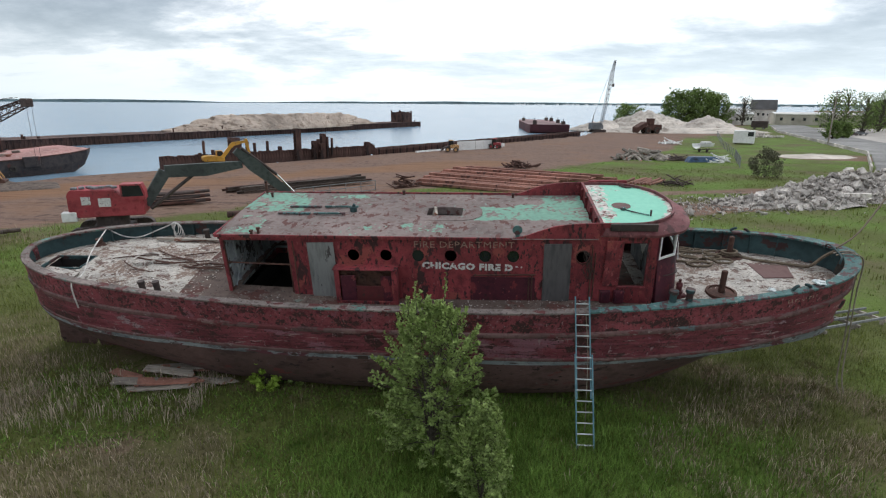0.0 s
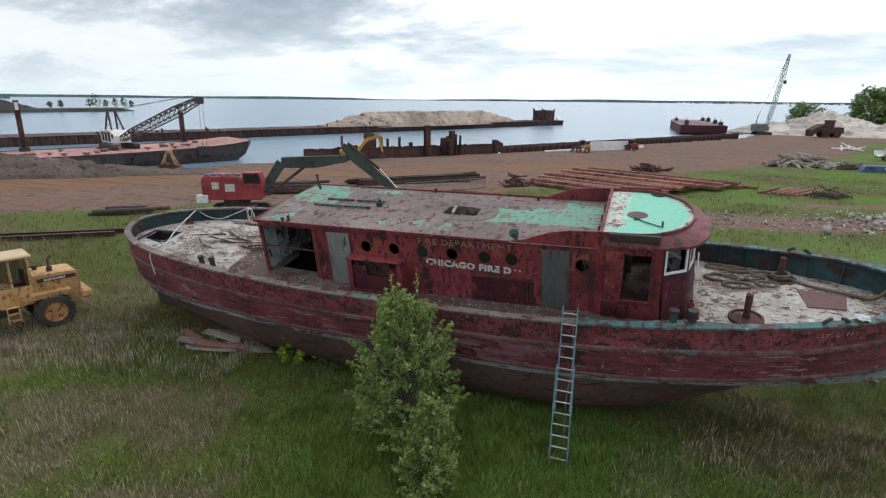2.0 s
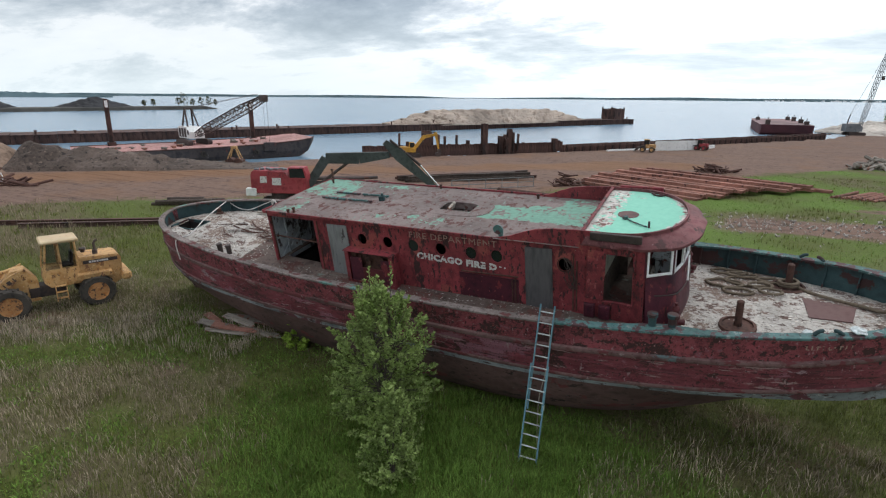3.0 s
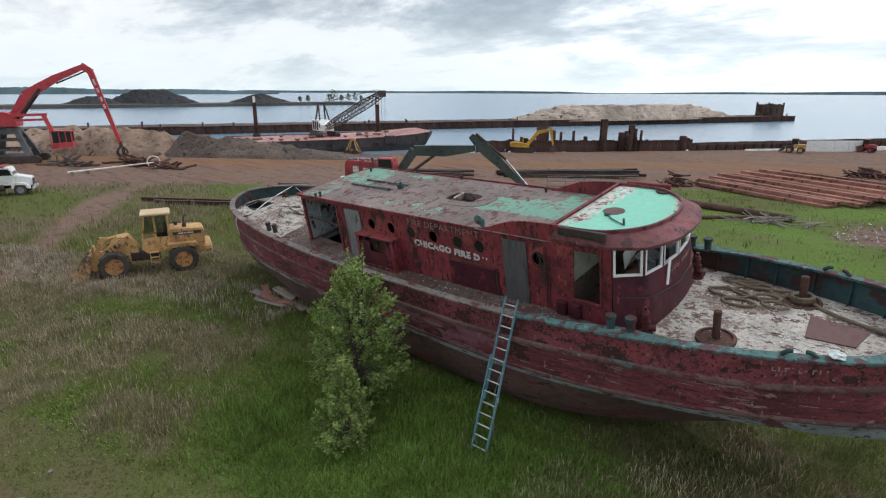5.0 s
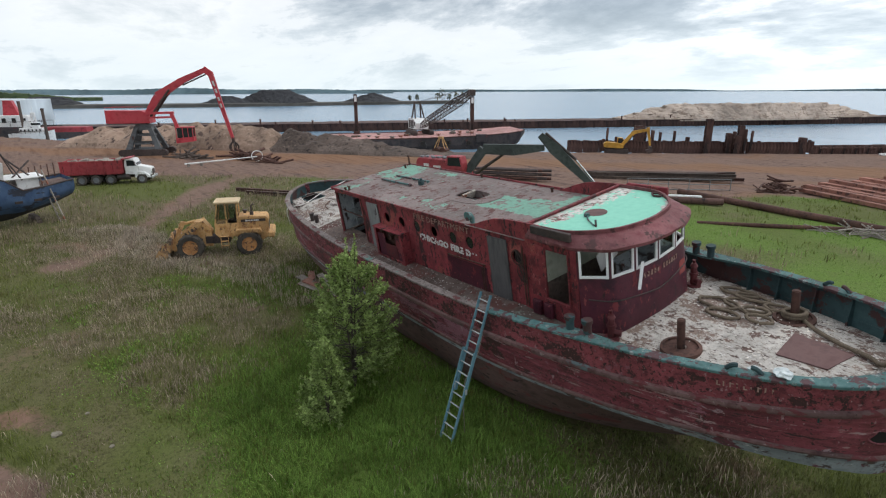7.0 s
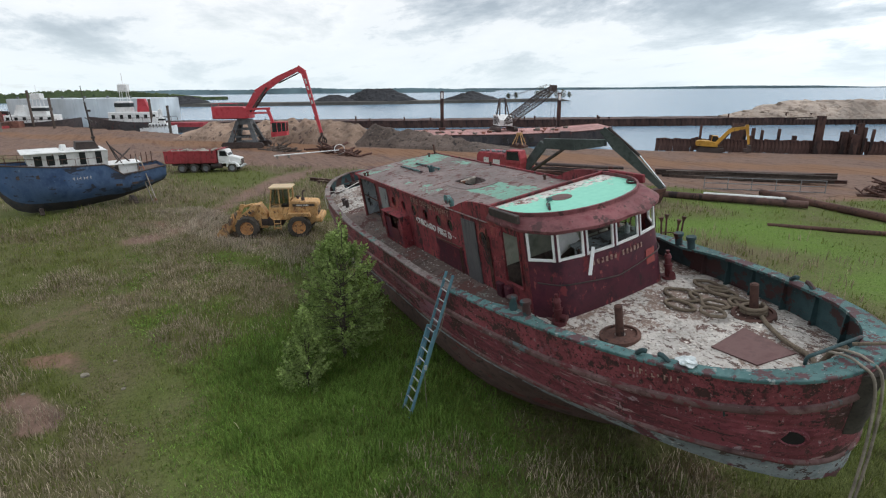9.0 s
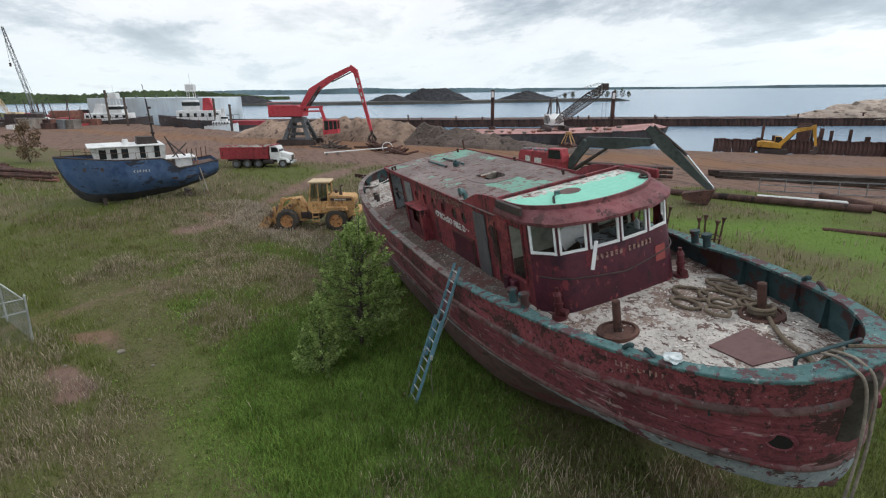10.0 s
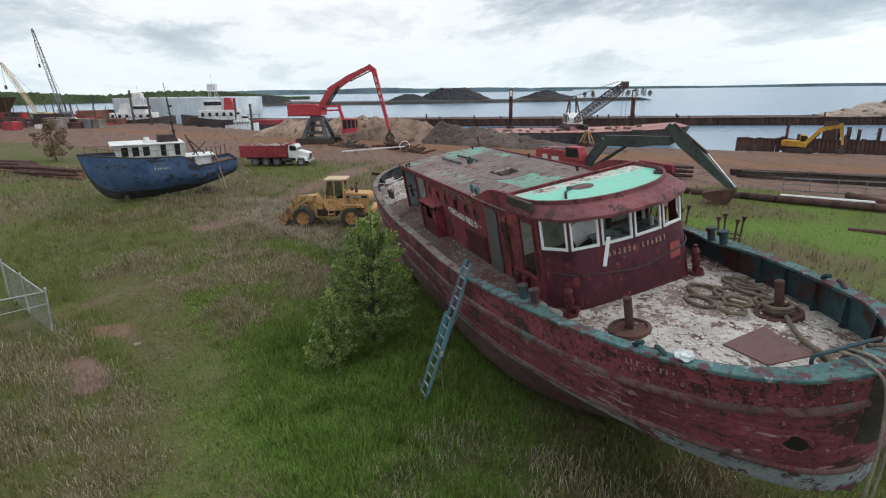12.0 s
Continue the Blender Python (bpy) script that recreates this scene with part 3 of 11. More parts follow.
WEEDS = ((-11.3, 10.5, 2.3), (-8.8, 11.6, 1.9), (-4.9, 10.4, 0.8), (-11.2, 8.9, 1.9), (-19.2, 15.8, 4.0), (-6.2, 8.1, 1.9), (-10.7, 6.1, 2.1), (0.7, 3.0, 2.2), (0.6, 5.0, 1.2), (3.5, 5.6, 1.4), (5.8, 13.0, 1.1),
         (5.6, 14.1, 0.9), (-4.7, 8.0, 0.9), (-4.1, 1.2, 2.0), (-2.2, 3.1, 1.2), (6.7, 12.1, 1.0), (8.6, 12.6, 1.3), (10.5, 14.0, 1.6), (-15.0, 8.0, 2.6), (-20.0, 8.5, 3.0), (-14.5, 3.0, 2.6), (-27.0, 8.0, 4.0), (12.5, 9.0, 2.0), (7.5, 15.6, 1.3), (9.5, 16.6, 1.4), (8.6, 18.2, 1.2), (11.0, 18.0, 1.5), (13.0, 16.5, 1.6))
HAUL = ((-150, -30), (-104, 6), (-80, 24), (-66, 36), (-52, 52), (-30, 76), (0, 100))
MOWN = ((-12.0, 2.6), (-6.5, 4.9), (-4.2, 5.7), (-0.3, 7.1), (4.2, 7.9), (10.0, 8.6))


def weeds(x, y):
    """Clumps of tall dry weeds, 0 to 1."""
    w = np.zeros(np.shape(x))
    wob = 0.35 * ripple(x, y, 1.9, 2.0)
    for cx, cy, r in WEEDS:
        w = np.maximum(w, sstep(1.1, 0.5, np.hypot((x - cx) / 1.25, y - cy) / r + wob))
    return w


def mown(x, y):
    """The trodden strip of short grass across the meadow, 0 to 1."""
    d = np.full(np.shape(x), 1e9)
    for (ax, ay), (bx, by) in zip(MOWN[:-1], MOWN[1:]):
        dx, dy = bx - ax, by - ay
        t = np.clip(((x - ax) * dx + (y - ay) * dy) / (dx * dx + dy * dy), 0, 1)
        d = np.minimum(d, np.hypot(x - ax - t * dx, y - ay - t * dy))
    return sstep(1.9, 0.9, d + 0.3 * ripple(x, y, 0.9, 1.0))


def cover(x, y):
    """Bare earth (0 to 1) and dry weeds (0 to 1) at a place."""
    wob = 2.2 * ripple(x, y, 0.21) + 1.0 * ripple(x, y, 0.6, 1.0)
    edge = np.interp(x, [-140, -75, -58, -45, -30, -14, 2, 9, 18, 30, 45, 64, 95, 140], [-60, -4, 16, 33, 42, 58, 74, 92, 100, 118, 140, 190, 216, 330])
    bare = sstep(-3, 3, y - edge + wob)
    # wheel track past the loader
    tx, ty = np.array([-56, -49.8, -46, -39.4, -34.3, -29, -25.4, -23]), np.array([29, 23.6, 20.5, 16.2, 13.1, 10.8, 8.9, 6.0])
    d = np.full(np.shape(x), 1e9)
    for i in range(len(tx) - 1):
        dx, dy = tx[i + 1] - tx[i], ty[i + 1] - ty[i]
        t = np.clip(((x - tx[i]) * dx + (y - ty[i]) * dy) / (dx * dx + dy * dy), 0, 1)
        d = np.minimum(d, np.hypot(x - tx[i] - t * dx, y - ty[i] - t * dy))
    bare = np.maximum(bare, 0.85 * sstep(2.3, 0.5, d + 0.25 * wob))
    # foot path in the meadow
    d2 = np.abs((x + 9.0) + 0.55 * (y - 2.0) + 0.6 * ripple(x, y, 0.5))
    bare = np.maximum(bare, 0.42 * sstep(1.6, 0.2, d2) * sstep(14, 6, y))
    bare = np.maximum(bare, 0.85 * sstep(9.5, 6.0, np.hypot((x - 72) / 1.6, y - 122)))
    bare = np.maximum(bare, 0.9 * sstep(2.2, 1.0, np.abs(y - 66 - 0.25 * (x - 20)) + 0.4 * wob) * sstep(16, 20, x) * sstep(52, 44, x))
    dry = sstep(-0.15, 0.65, ripple(x, y, 0.33, 5.0) + 0.55 * ripple(x, y, 0.9, 2.0))
    dry = np.maximum(dry * 0.8, 0.8 * sstep(-12, -26, x) * sstep(30, 18, y) * sstep(-0.5, 0.4, ripple(x, y, 0.27, 1.0)))
    dry = np.maximum(dry, 0.8 * sstep(4, 0, np.abs(y - 32 + 0.1 * x)) * sstep(-14, -8, x))
    dry = np.maximum(dry, 0.5 * sstep(5.5, 2.5, np.hypot((x - 11.5) / 1.5, y - 13.0)))
    dry = dry * (1 - 0.9 * sstep(7.0, 3.0, np.hypot((x - 1.0) / 1.6, y - 12.0)))
    # two bare trodden patches in the meadow
    for px, py, rx, ry, turn, amt in ((-2.4, 3.6, 1.9, 0.75, 25, 0.85), (-5.9, 3.6, 1.7, 0.55, 60, 0.8), (-5.4, 4.4, 1.3, 0.6, 30, 0.6), (-10.5, 12.5, 1.6, 0.8, 10, 0.5), (-21.5, 11.5, 4.5, 1.6, 20, 0.7), (-26.5, 7.5, 4.0, 1.5, 40, 0.6)):
        c_, s_ = math.cos(radians(turn)), math.sin(radians(turn))
        u_, v_ = (x - px) * c_ + (y - py) * s_, (y - py) * c_ - (x - px) * s_
        bare = np.maximum(bare, amt * sstep(1.15, 0.55, np.hypot(u_ / rx, v_ / ry) + 0.3 * ripple(x, y, 2.3, 1.0)))
    # bare shaded soil under the hull
    bare = np.maximum(bare, 0.42 * sstep(0.5, -0.3, np.abs(y - 18.2) - np.interp(x, [-15.5, -12, 3, 9, 11.5], [0.3, 2.5, 2.6, 1.9, 0.3]) + 0.35 * ripple(x, y, 1.1)) * sstep(-15.5, -14.5, x) * sstep(11.5, 10.5, x))
    # dark gravel track behind the bow
    bare = np.maximum(bare, 0.95 * sstep(4.2, 1.6, np.abs(y - 52.8 - 0.28 * (x - 12)) + 0.7 * wob) * sstep(4, 9, x) * sstep(44, 34, x))
    lush = np.clip(sstep(-28, -16, x) * sstep(26, 31, y) + 0.9 * sstep(10, 4, np.abs(y - 29.5 + 0.20 * (x + 10))) * sstep(-52, -42, x), 0, 1)
    lush = np.maximum(lush, sstep(7.5, 3.0, np.hypot((x - 2.0) / 1.5, y - 12.0)))
    lush = lush * np.clip(0.52 + 0.55 * ripple(x, y, 0.45, 4.0) + 0.35 * ripple(x, y, 0.17, 2.0), 0, 1)
    dry = dry * (1 - 0.85 * lush)
    near = sstep(30, 18, np.hypot(x + 2, y - 8))
    dry = np.maximum(dry * (1 - 0.5 * near), 0.75 * weeds(x, y))
    dry = np.maximum(dry, (0.42 + 0.30 * ripple(x, y, 1.3, 7.0)) * mown(x, y))
    return bare, dry, lush


def ochre(x, y):
    """Sandy ochre earth, 0 to 1: the haul road along the shore and past the heaps."""
    d = np.full(np.shape(x), 1e9)
    for (ax, ay), (bx, by) in zip(HAUL[:-1], HAUL[1:]):
        dx, dy = bx - ax, by - ay
        t = np.clip(((x - ax) * dx + (y - ay) * dy) / (dx * dx + dy * dy), 0, 1)
        d = np.minimum(d, np.hypot(x - ax - t * dx, y - ay - t * dy))
    return sstep(9.0, 2.0, d + 3.0 * ripple(x, y, 0.16, 2.0) + 1.5 * ripple(x, y, 0.5, 1.0))


def axis(lo, hi, fine, ends):
    mid = np.arange(lo, hi + 0.01, fine)
    out = [lo - fine * 1.0]
    g = fine
    while out[-1] > ends[0]:
        g *= 1.22
        out.append(out[-1] - g)
    left = out[::-1]
    out = [hi + fine]
    g = fine
    while out[-1] < ends[1]:
        g *= 1.22
        out.append(out[-1] + g)
    return np.concatenate([left, mid, out])


def merged(a, lo, hi, fine):
    return np.concatenate([a[a < lo - fine], np.arange(lo, hi + 0.01, fine), a[a > hi + fine]])


gx, gy = merged(axis(-125, 95, 1.25, (-3400, 3400)), -30, 16, 0.4), merged(axis(-30, 150, 1.25, (-3000, 4300)), -4, 22, 0.4)
GX, GY = np.meshgrid(gx, gy)
sd = shore_dist(GX, GY)
GZ = gz(GX, GY)
GZ = np.where(sd < 1.5, GZ + (WATER - 2.2 - GZ) * sstep(1.5, -2.0, sd), GZ)
nx, ny = len(gx), len(gy)
idx = np.arange(nx * ny).reshape(ny, nx)
quads = np.stack([idx[:-1, :-1], idx[:-1, 1:], idx[1:, 1:], idx[1:, :-1]], -1).reshape(-1, 4)
bare, dry, lush = cover(GX, GY)

ground_mat = bpy.data.materials.new("meadow_and_earth")
ground_mat.use_nodes = True
nt = ground_mat.node_tree
gbs = nt.nodes["Principled BSDF"]
geo = nt.nodes.new("ShaderNodeNewGeometry")


def gnoise(scale, detail=6.0, rough=0.6):
    n = nt.nodes.new("ShaderNodeTexNoise")
    n.inputs["Scale"].default_value, n.inputs["Detail"].default_value, n.inputs["Roughness"].default_value = scale, detail, rough
    link(nt, geo.outputs["Position"], n.inputs["Vector"])
    return n


def gramp(src, stops):
    r = nt.nodes.new("ShaderNodeValToRGB")
    for i, (p, c) in enumerate(stops):
        e = r.color_ramp.elements[i] if i < 2 else r.color_ramp.elements.new(0.5)
        e.color = (*c, 1)
    for i, (p, c) in enumerate(stops):
        r.color_ramp.elements[i].position = p
    link(nt, src, r.inputs[0])
    return r.outputs[0]


def gmix(f, a, b):
    n = nt.nodes.new("ShaderNodeMix")
    n.data_type = "RGBA"
    link(nt, f, n.inputs["Factor"])
    link(nt, a, n.inputs["A"])
    link(nt, b, n.inputs["B"])
    return n.outputs["Result"]


def gmath(op, a, b, clamp=False):
    n = nt.nodes.new("ShaderNodeMath")
    n.operation, n.use_clamp = op, clamp
    for i, v in enumerate((a, b)):
        if isinstance(v, (int, float)):
            n.inputs[i].default_value = v
        else:
            link(nt, v, n.inputs[i])
    return n.outputs[0]


att = nt.nodes.new("ShaderNodeAttribute")
att.attribute_name = "cover"
asep = nt.nodes.new("ShaderNodeSeparateColor")
link(nt, att.outputs["Color"], asep.inputs[0])
fine, mid, wide = gnoise(7.0, 8.0, 0.7), gnoise(0.9, 6.0), gnoise(0.13, 4.0)
grass_c = gramp(fine.outputs["Fac"], [(0.30, (0.028, 0.034, 0.010)), (0.52, (0.062, 0.074, 0.020)), (0.72, (0.112, 0.126, 0.038))])
dry_c = gramp(fine.outputs["Fac"], [(0.30, (0.044, 0.033, 0.018)), (0.52, (0.088, 0.070, 0.038)), (0.72, (0.155, 0.128, 0.076))])
earth_c = gramp(mid.outputs["Fac"], [(0.30, (0.046, 0.029, 0.025)), (0.50, (0.108, 0.066, 0.053)), (0.70, (0.215, 0.142, 0.115))])
ochre_c = gramp(fine.outputs["Fac"], [(0.30, (0.17, 0.085, 0.045)), (0.70, (0.29, 0.155, 0.085))])
och_f = gmath("ADD", gmath("MULTIPLY", gmath("SUBTRACT", wide.outputs["Fac"], 0.52, True), 4.0, True), gmath("MULTIPLY", gmath("SUBTRACT", gmath("ADD", att.outputs["Alpha"], gmath("MULTIPLY", gmath("SUBTRACT", mid.outputs["Fac"], 0.5), 1.6)), 0.4, True), 1.8, True), True)
earth = gmix(och_f, earth_c, ochre_c)
# ruts and drag marks along the shore
rot = nt.nodes.new("ShaderNodeMapping")
rot.inputs["Rotation"].default_value = (0, 0, radians(-38))
rot.inputs["Scale"].default_value = (0.07, 0.9, 1.0)
link(nt, geo.outputs["Position"], rot.inputs[0])
rut = gnoise(1.0, 7.0, 0.6)
link(nt, rot.outputs[0], rut.inputs["Vector"])
rut_c = gramp(rut.outputs["Fac"], [(0.36, (0.036, 0.024, 0.022)), (0.5, (0.10, 0.064, 0.052)), (0.66, (0.235, 0.150, 0.110))])
half_f = gmath("MULTIPLY", mid.outputs["Fac"], 0.65, True)
earth = gmix(half_f, earth, rut_c)
jit = gmath("MULTIPLY", gmath("SUBTRACT", mid.outputs["Fac"], 0.5), 1.1)
dry_f = gmath("ADD", asep.outputs["Green"], jit, True)
lush_c = gramp(fine.outputs["Fac"], [(0.30, (0.038, 0.072, 0.010)), (0.52, (0.078, 0.138, 0.020)), (0.72, (0.130, 0.205, 0.042))])
veg = gmix(dry_f, gmix(gmath("ADD", asep.outputs["Blue"], gmath("MULTIPLY", jit, 0.6), True), grass_c, lush_c), dry_c)
jit2 = gmath("MULTIPLY", gmath("SUBTRACT", fine.outputs["Fac"], 0.5), 1.3)
bare_f = gmath("MULTIPLY", gmath("SUBTRACT", gmath("ADD", gmath("ADD", asep.outputs["Red"], jit2), jit), 0.25), 1.9, True)
link(nt, gmix(bare_f, veg, earth), gbs.inputs["Base Color"])
gbs.inputs["Roughness"].default_value = 0.95
gbs.inputs["Specular IOR Level"].default_value = 0.15
bpn = nt.nodes.new("ShaderNodeBump")
bpn.inputs["Strength"].default_value, bpn.inputs["Distance"].default_value = 0.6, 0.12
link(nt, gmath("ADD", fine.outputs["Fac"], mid.outputs["Fac"]), bpn.inputs["Height"])
link(nt, bpn.outputs[0], gbs.inputs["Normal"])

ground = scatter_mesh("ground", np.stack([GX, GY, GZ], -1).reshape(-1, 3), quads, ground_mat, smooth=True)
ca = ground.data.attributes.new("cover", "FLOAT_COLOR", "POINT")
ca.data.foreach_set("color", np.stack([bare, dry, lush, ochre(GX, GY)], -1).astype(np.float32).ravel())
tagged(ground, "rough meadow and bare brown earth of a boatyard", "ground", kind="structure")

water_mat = bpy.data.materials.new("lake_water")
water_mat.use_nodes = True
nt = water_mat.node_tree
wb = nt.nodes["Principled BSDF"]
wb.inputs["Base Color"].default_value = (0.19, 0.29, 0.385, 1)
wb.inputs["Roughness"].default_value = 0.22
wb.inputs["IOR"].default_value = 1.33
geo = nt.nodes.new("ShaderNodeNewGeometry")
w1, w2 = gnoise(1.1, 4.0), gnoise(0.16, 4.0)
bpw = nt.nodes.new("ShaderNodeBump")
bpw.inputs["Strength"].default_value, bpw.inputs["Distance"].default_value = 0.5, 0.22
link(nt, gmath("ADD", w1.outputs["Fac"], gmath("MULTIPLY", w2.outputs["Fac"], 1.5)), bpw.inputs["Height"])
link(nt, bpw.outputs[0], wb.inputs["Normal"])
bm = B()
grid(bm, [[(x, y, WATER) for x in (-4400, -800, 0, 800, 4400)] for y in (-2500, 0, 800, 2400, 4700)])
tagged(part("water", bm, water_mat), "wide grey-blue lake with small ripples", "water", kind="structure")

# ---- the fireboat: hull ----
BOAT = pose(0, 18.99, 0.0, 9.2, -1.2, 0)
XS, XB = -16.95, 11.98
HALF = [0, 1.33, 2.40, 3.08, 3.39, 3.40, 3.44, 3.07, 2.39, 1.42, 0]
RAILZ = [4.66, 4.48, 4.10, 4.34, 4.69]


def spline(c, s):
    n = len(c) - 1
    i = min(max(int(s * n), 0), n - 1)
    f = s * n - i
    e = [2 * c[0] - c[1], *c, 2 * c[-1] - c[-2]]
    p0, p1, p2, p3 = e[i:i + 4]
    return 0.5 * (2 * p1 + (p2 - p0) * f + (2 * p0 - 5 * p1 + 4 * p2 - p3) * f * f + (3 * p1 - p0 - 3 * p2 + p3) * f ** 3)


def s_of(x):
    return math.acos(max(-1.0, min(1.0, 1 - 2 * (x - XS) / (XB - XS)))) / math.pi


def x_of(s):
    return XS + (XB - XS) * (1 - math.cos(math.pi * s)) / 2


def half(x):
    return max(0.0, spline(HALF, s_of(x)))


def rail_z(x):
    return spline(RAILZ, s_of(x))


def deck_edge(x):
    return rail_z(x) - float(np.interp(x, [-17, -9, -6, 3, 6, 12], [0.62, 0.50, 0.46, 0.50, 0.72, 0.85]))


def deck_z(x, y):
    b = max(half(x), 0.3)
    return deck_edge(x) + 0.26 * (1 - min(1.0, (y / b) ** 2)) * min(1.0, b / 2.4)


def keel_z(x):
    return float(np.interp(x, [-17, -16, -14.5, -12, -9, -4, 1, 4, 6, 8, 10, 11.2, 12], [1.75, 1.35, 0.95, 0.45, 0.12, 0.0, 0.0, 0.08, 0.28, 0.80, 1.42, 1.78, 1.98]))


def strake_z(x, k):
    if k == 1:
        return rail_z(x) - float(np.interp(x, [-17, -15, -7, 4, 7, 9, 10.8, 12], [0.74, 0.78, 0.77, 0.77, 0.77, 0.73, 0.64, 0.57]))
    return float(np.interp(x, [-17, -13.4, -10, -7, -4, 0, 4, 6.3, 7.8, 9.4, 10.5, 11.3, 12], [2.92, 2.74, 2.68, 2.54, 2.46, 2.42, 2.44, 2.55, 2.68, 2.82, 2.85, 2.81, 2.62]))


def boot_z(x):
    """Lower edge of the grey waterline stripe."""
    return strake_z(x, 2) - float(np.interp(x, [-17, -12, 0, 6, 8, 10, 12], [0.20, 0.24, 0.24, 0.25, 0.30, 0.40, 0.50]))


def hull_section(x):
    """Outer half of the section at x, from the rail down to the keel: (half breadth, height)."""
    b, zr, z1, z2, zb, zk = half(x), rail_z(x), strake_z(x, 1), strake_z(x, 2), boot_z(x), keel_z(x)
    full = float(np.interp(x, [-17, -14, -9, -3, 1, 3, 5, 7, 9], [0.15, 0.35, 0.85, 1.0, 1.0, 0.96, 0.78, 0.45, 0.15]))
    tuck = float(np.interp(x, [1, 8], [0, 1]))
    pts = [(b, zr), (b * 0.992, 0.5 * (zr + z1)), (b * 0.985, z1), (b * 0.975, 0.5 * (z1 + z2)), (b * 0.955, z2), (b * (0.945 - 0.035 * tuck), zb)]
    for f, y0, yf, y1 in ((0.80, 0.86, 0.60, 0.93), (0.55, 0.66, 0.32, 0.89), (0.32, 0.42, 0.16, 0.80), (0.13, 0.20, 0.07, 0.62), (0.04, 0.08, 0.03, 0.34), (0.0, 0.0, 0.0, 0.0)):
        y0 += (yf - y0) * tuck
        pts.append((b * (y0 + (y1 - y0) * full), zk + (zb - zk) * f))
    return pts


def rake(x, z):
    """The stem leans aft below the rail."""
    return x - 0.18 * (rail_z(x) - z) * float(sstep(8.0, 12.0, x))


NS = 72
STATIONS = [x_of(i / NS) for i in range(NS + 1)]
fireboat = thing("fireboat", BOAT, "derelict red steel fireboat listing on grass, rusted and peeling", "boat")


def skin(name, lo, hi, material, label):
    bm = B()
    rows = []
    for x in STATIONS:
        sec = hull_section(x)[lo:hi + 1]
        rows.append([(rake(x, z), -y, z) for y, z in sec])
    grid(bm, rows)
    rows = [[(x, -y, z) for x, y, z in r] for r in rows]
    grid(bm, rows)
    bmesh.ops.remove_doubles(bm, verts=bm.verts, dist=0.004)
    return part(name, bm, material, fireboat, label, smooth=True)


skin("bulwark_plating", 0, 2, band_red, "peeling red bulwark with rust spots")
skin("side_plating", 2, 4, hull_red, "weathered dark red steel side")
skin("boot_stripe", 4, 5, boot_grey, "worn blue-grey waterline stripe")
skin("bottom_plating", 5, 11, bottom_dark, "dark brown bottom paint")

for side in (-1, 1):
    for k in (1, 2):
        bm = B()
        rows = []
        r = 0.085 if k == 1 else 0.06
        for x in STATIONS:
            b = half(x) * (0.985 if k == 1 else 0.955)
            z = strake_z(x, k)
            x_ = rake(x, z)
            rows.append([(x_, side * (b - 0.05), z + r * 1.25), (x_ + 0.02, side * (b + r * 0.8), z + r * 0.7), (x_ + 0.03, side * (b + r), z), (x_ + 0.02, side * (b + r * 0.8), z - r * 0.7), (x_, side * (b - 0.05), z - r * 1.25)])
        grid(bm, rows)
        part("rubbing_strake", bm, strake_mat, fireboat, "half-round rubbing strake, rusted", smooth=True)
    # bulwark: inner face
    bm = B()
    rows = []
    for x in STATIONS[1:-1]:
        b = half(x)
        rows.append([(rake(x, rail_z(x)), side * max(b - 0.05, 0), rail_z(x)), (rake(x, deck_edge(x)) - (0.06 if x > 11 else 0), side * max(b - 0.09, 0), deck_edge(x) - 0.05)])
    grid(bm, rows)
    part("bulwark_inside", bm, green_dark, fireboat, "dark green inner bulwark, rust patched", smooth=True)

# rail cap: one ring round the ship
outer = []
for i in range(NS + 1):
    x = STATIONS[i]
    outer.append((x, half(x)))
ring = [(x, -y) for x, y in outer] + [(x, y) for x, y in outer[::-1]]
ring = [p for i, p in enumerate(ring) if i == 0 or (Vector(p) - Vector(ring[i - 1])).length > 0.01]
if (Vector(ring[0]) - Vector(ring[-1])).length < 0.01:
    ring.pop()
k = len(ring)
rows = []
for i in range(k):
    p, q, o = Vector(ring[i]), Vector(ring[(i + 1) % k]), Vector(ring[i - 1])
    d = (q - o).normalized()
    nrm = Vector((d.y, -d.x))
    wide = 0.22 + 0.18 * math.exp(-((p.x - 5.75) / 0.75) ** 2) + 0.22 * max(0.0, (p.x - 10.4) / 1.5)
    z = rail_z(p.x)
    a, c = p + 0.035 * nrm, p - wide * nrm
    rows.append([(a.x, a.y, z - 0.02), (a.x, a.y, z + 0.03), (p.x + 0.02 * nrm.x, p.y + 0.02 * nrm.y, z + 0.045), (c.x, c.y, z + 0.045), (c.x, c.y, z - 0.02)])
loop = rows + rows[:1]
for name_, lo_, hi_, mat_, lab_ in (("bow_rail_cap", 3.2, 99, green_rail, "chipped blue-green rail cap"), ("side_rail_cap", -9.6, 3.2, rail_worn, "worn grey-brown rail cap"), ("stern_rail_cap", -99, -9.6, rail_worn, "worn dark rail cap")):
    for half_ in ((1,) if name_ != "side_rail_cap" else (-1, 1)):
        bm = B()
        for a, b in zip(loop[:-1], loop[1:]):
            xm = (a[2][0] + b[2][0]) / 2
            if lo_ <= xm < hi_ and (name_ != "side_rail_cap" or half_ * a[2][1] > 0):
                grid(bm, [a, b], closed=True)
        bmesh.ops.remove_doubles(bm, verts=bm.verts, dist=0.003)
        part(name_, bm, mat_, fireboat, lab_)


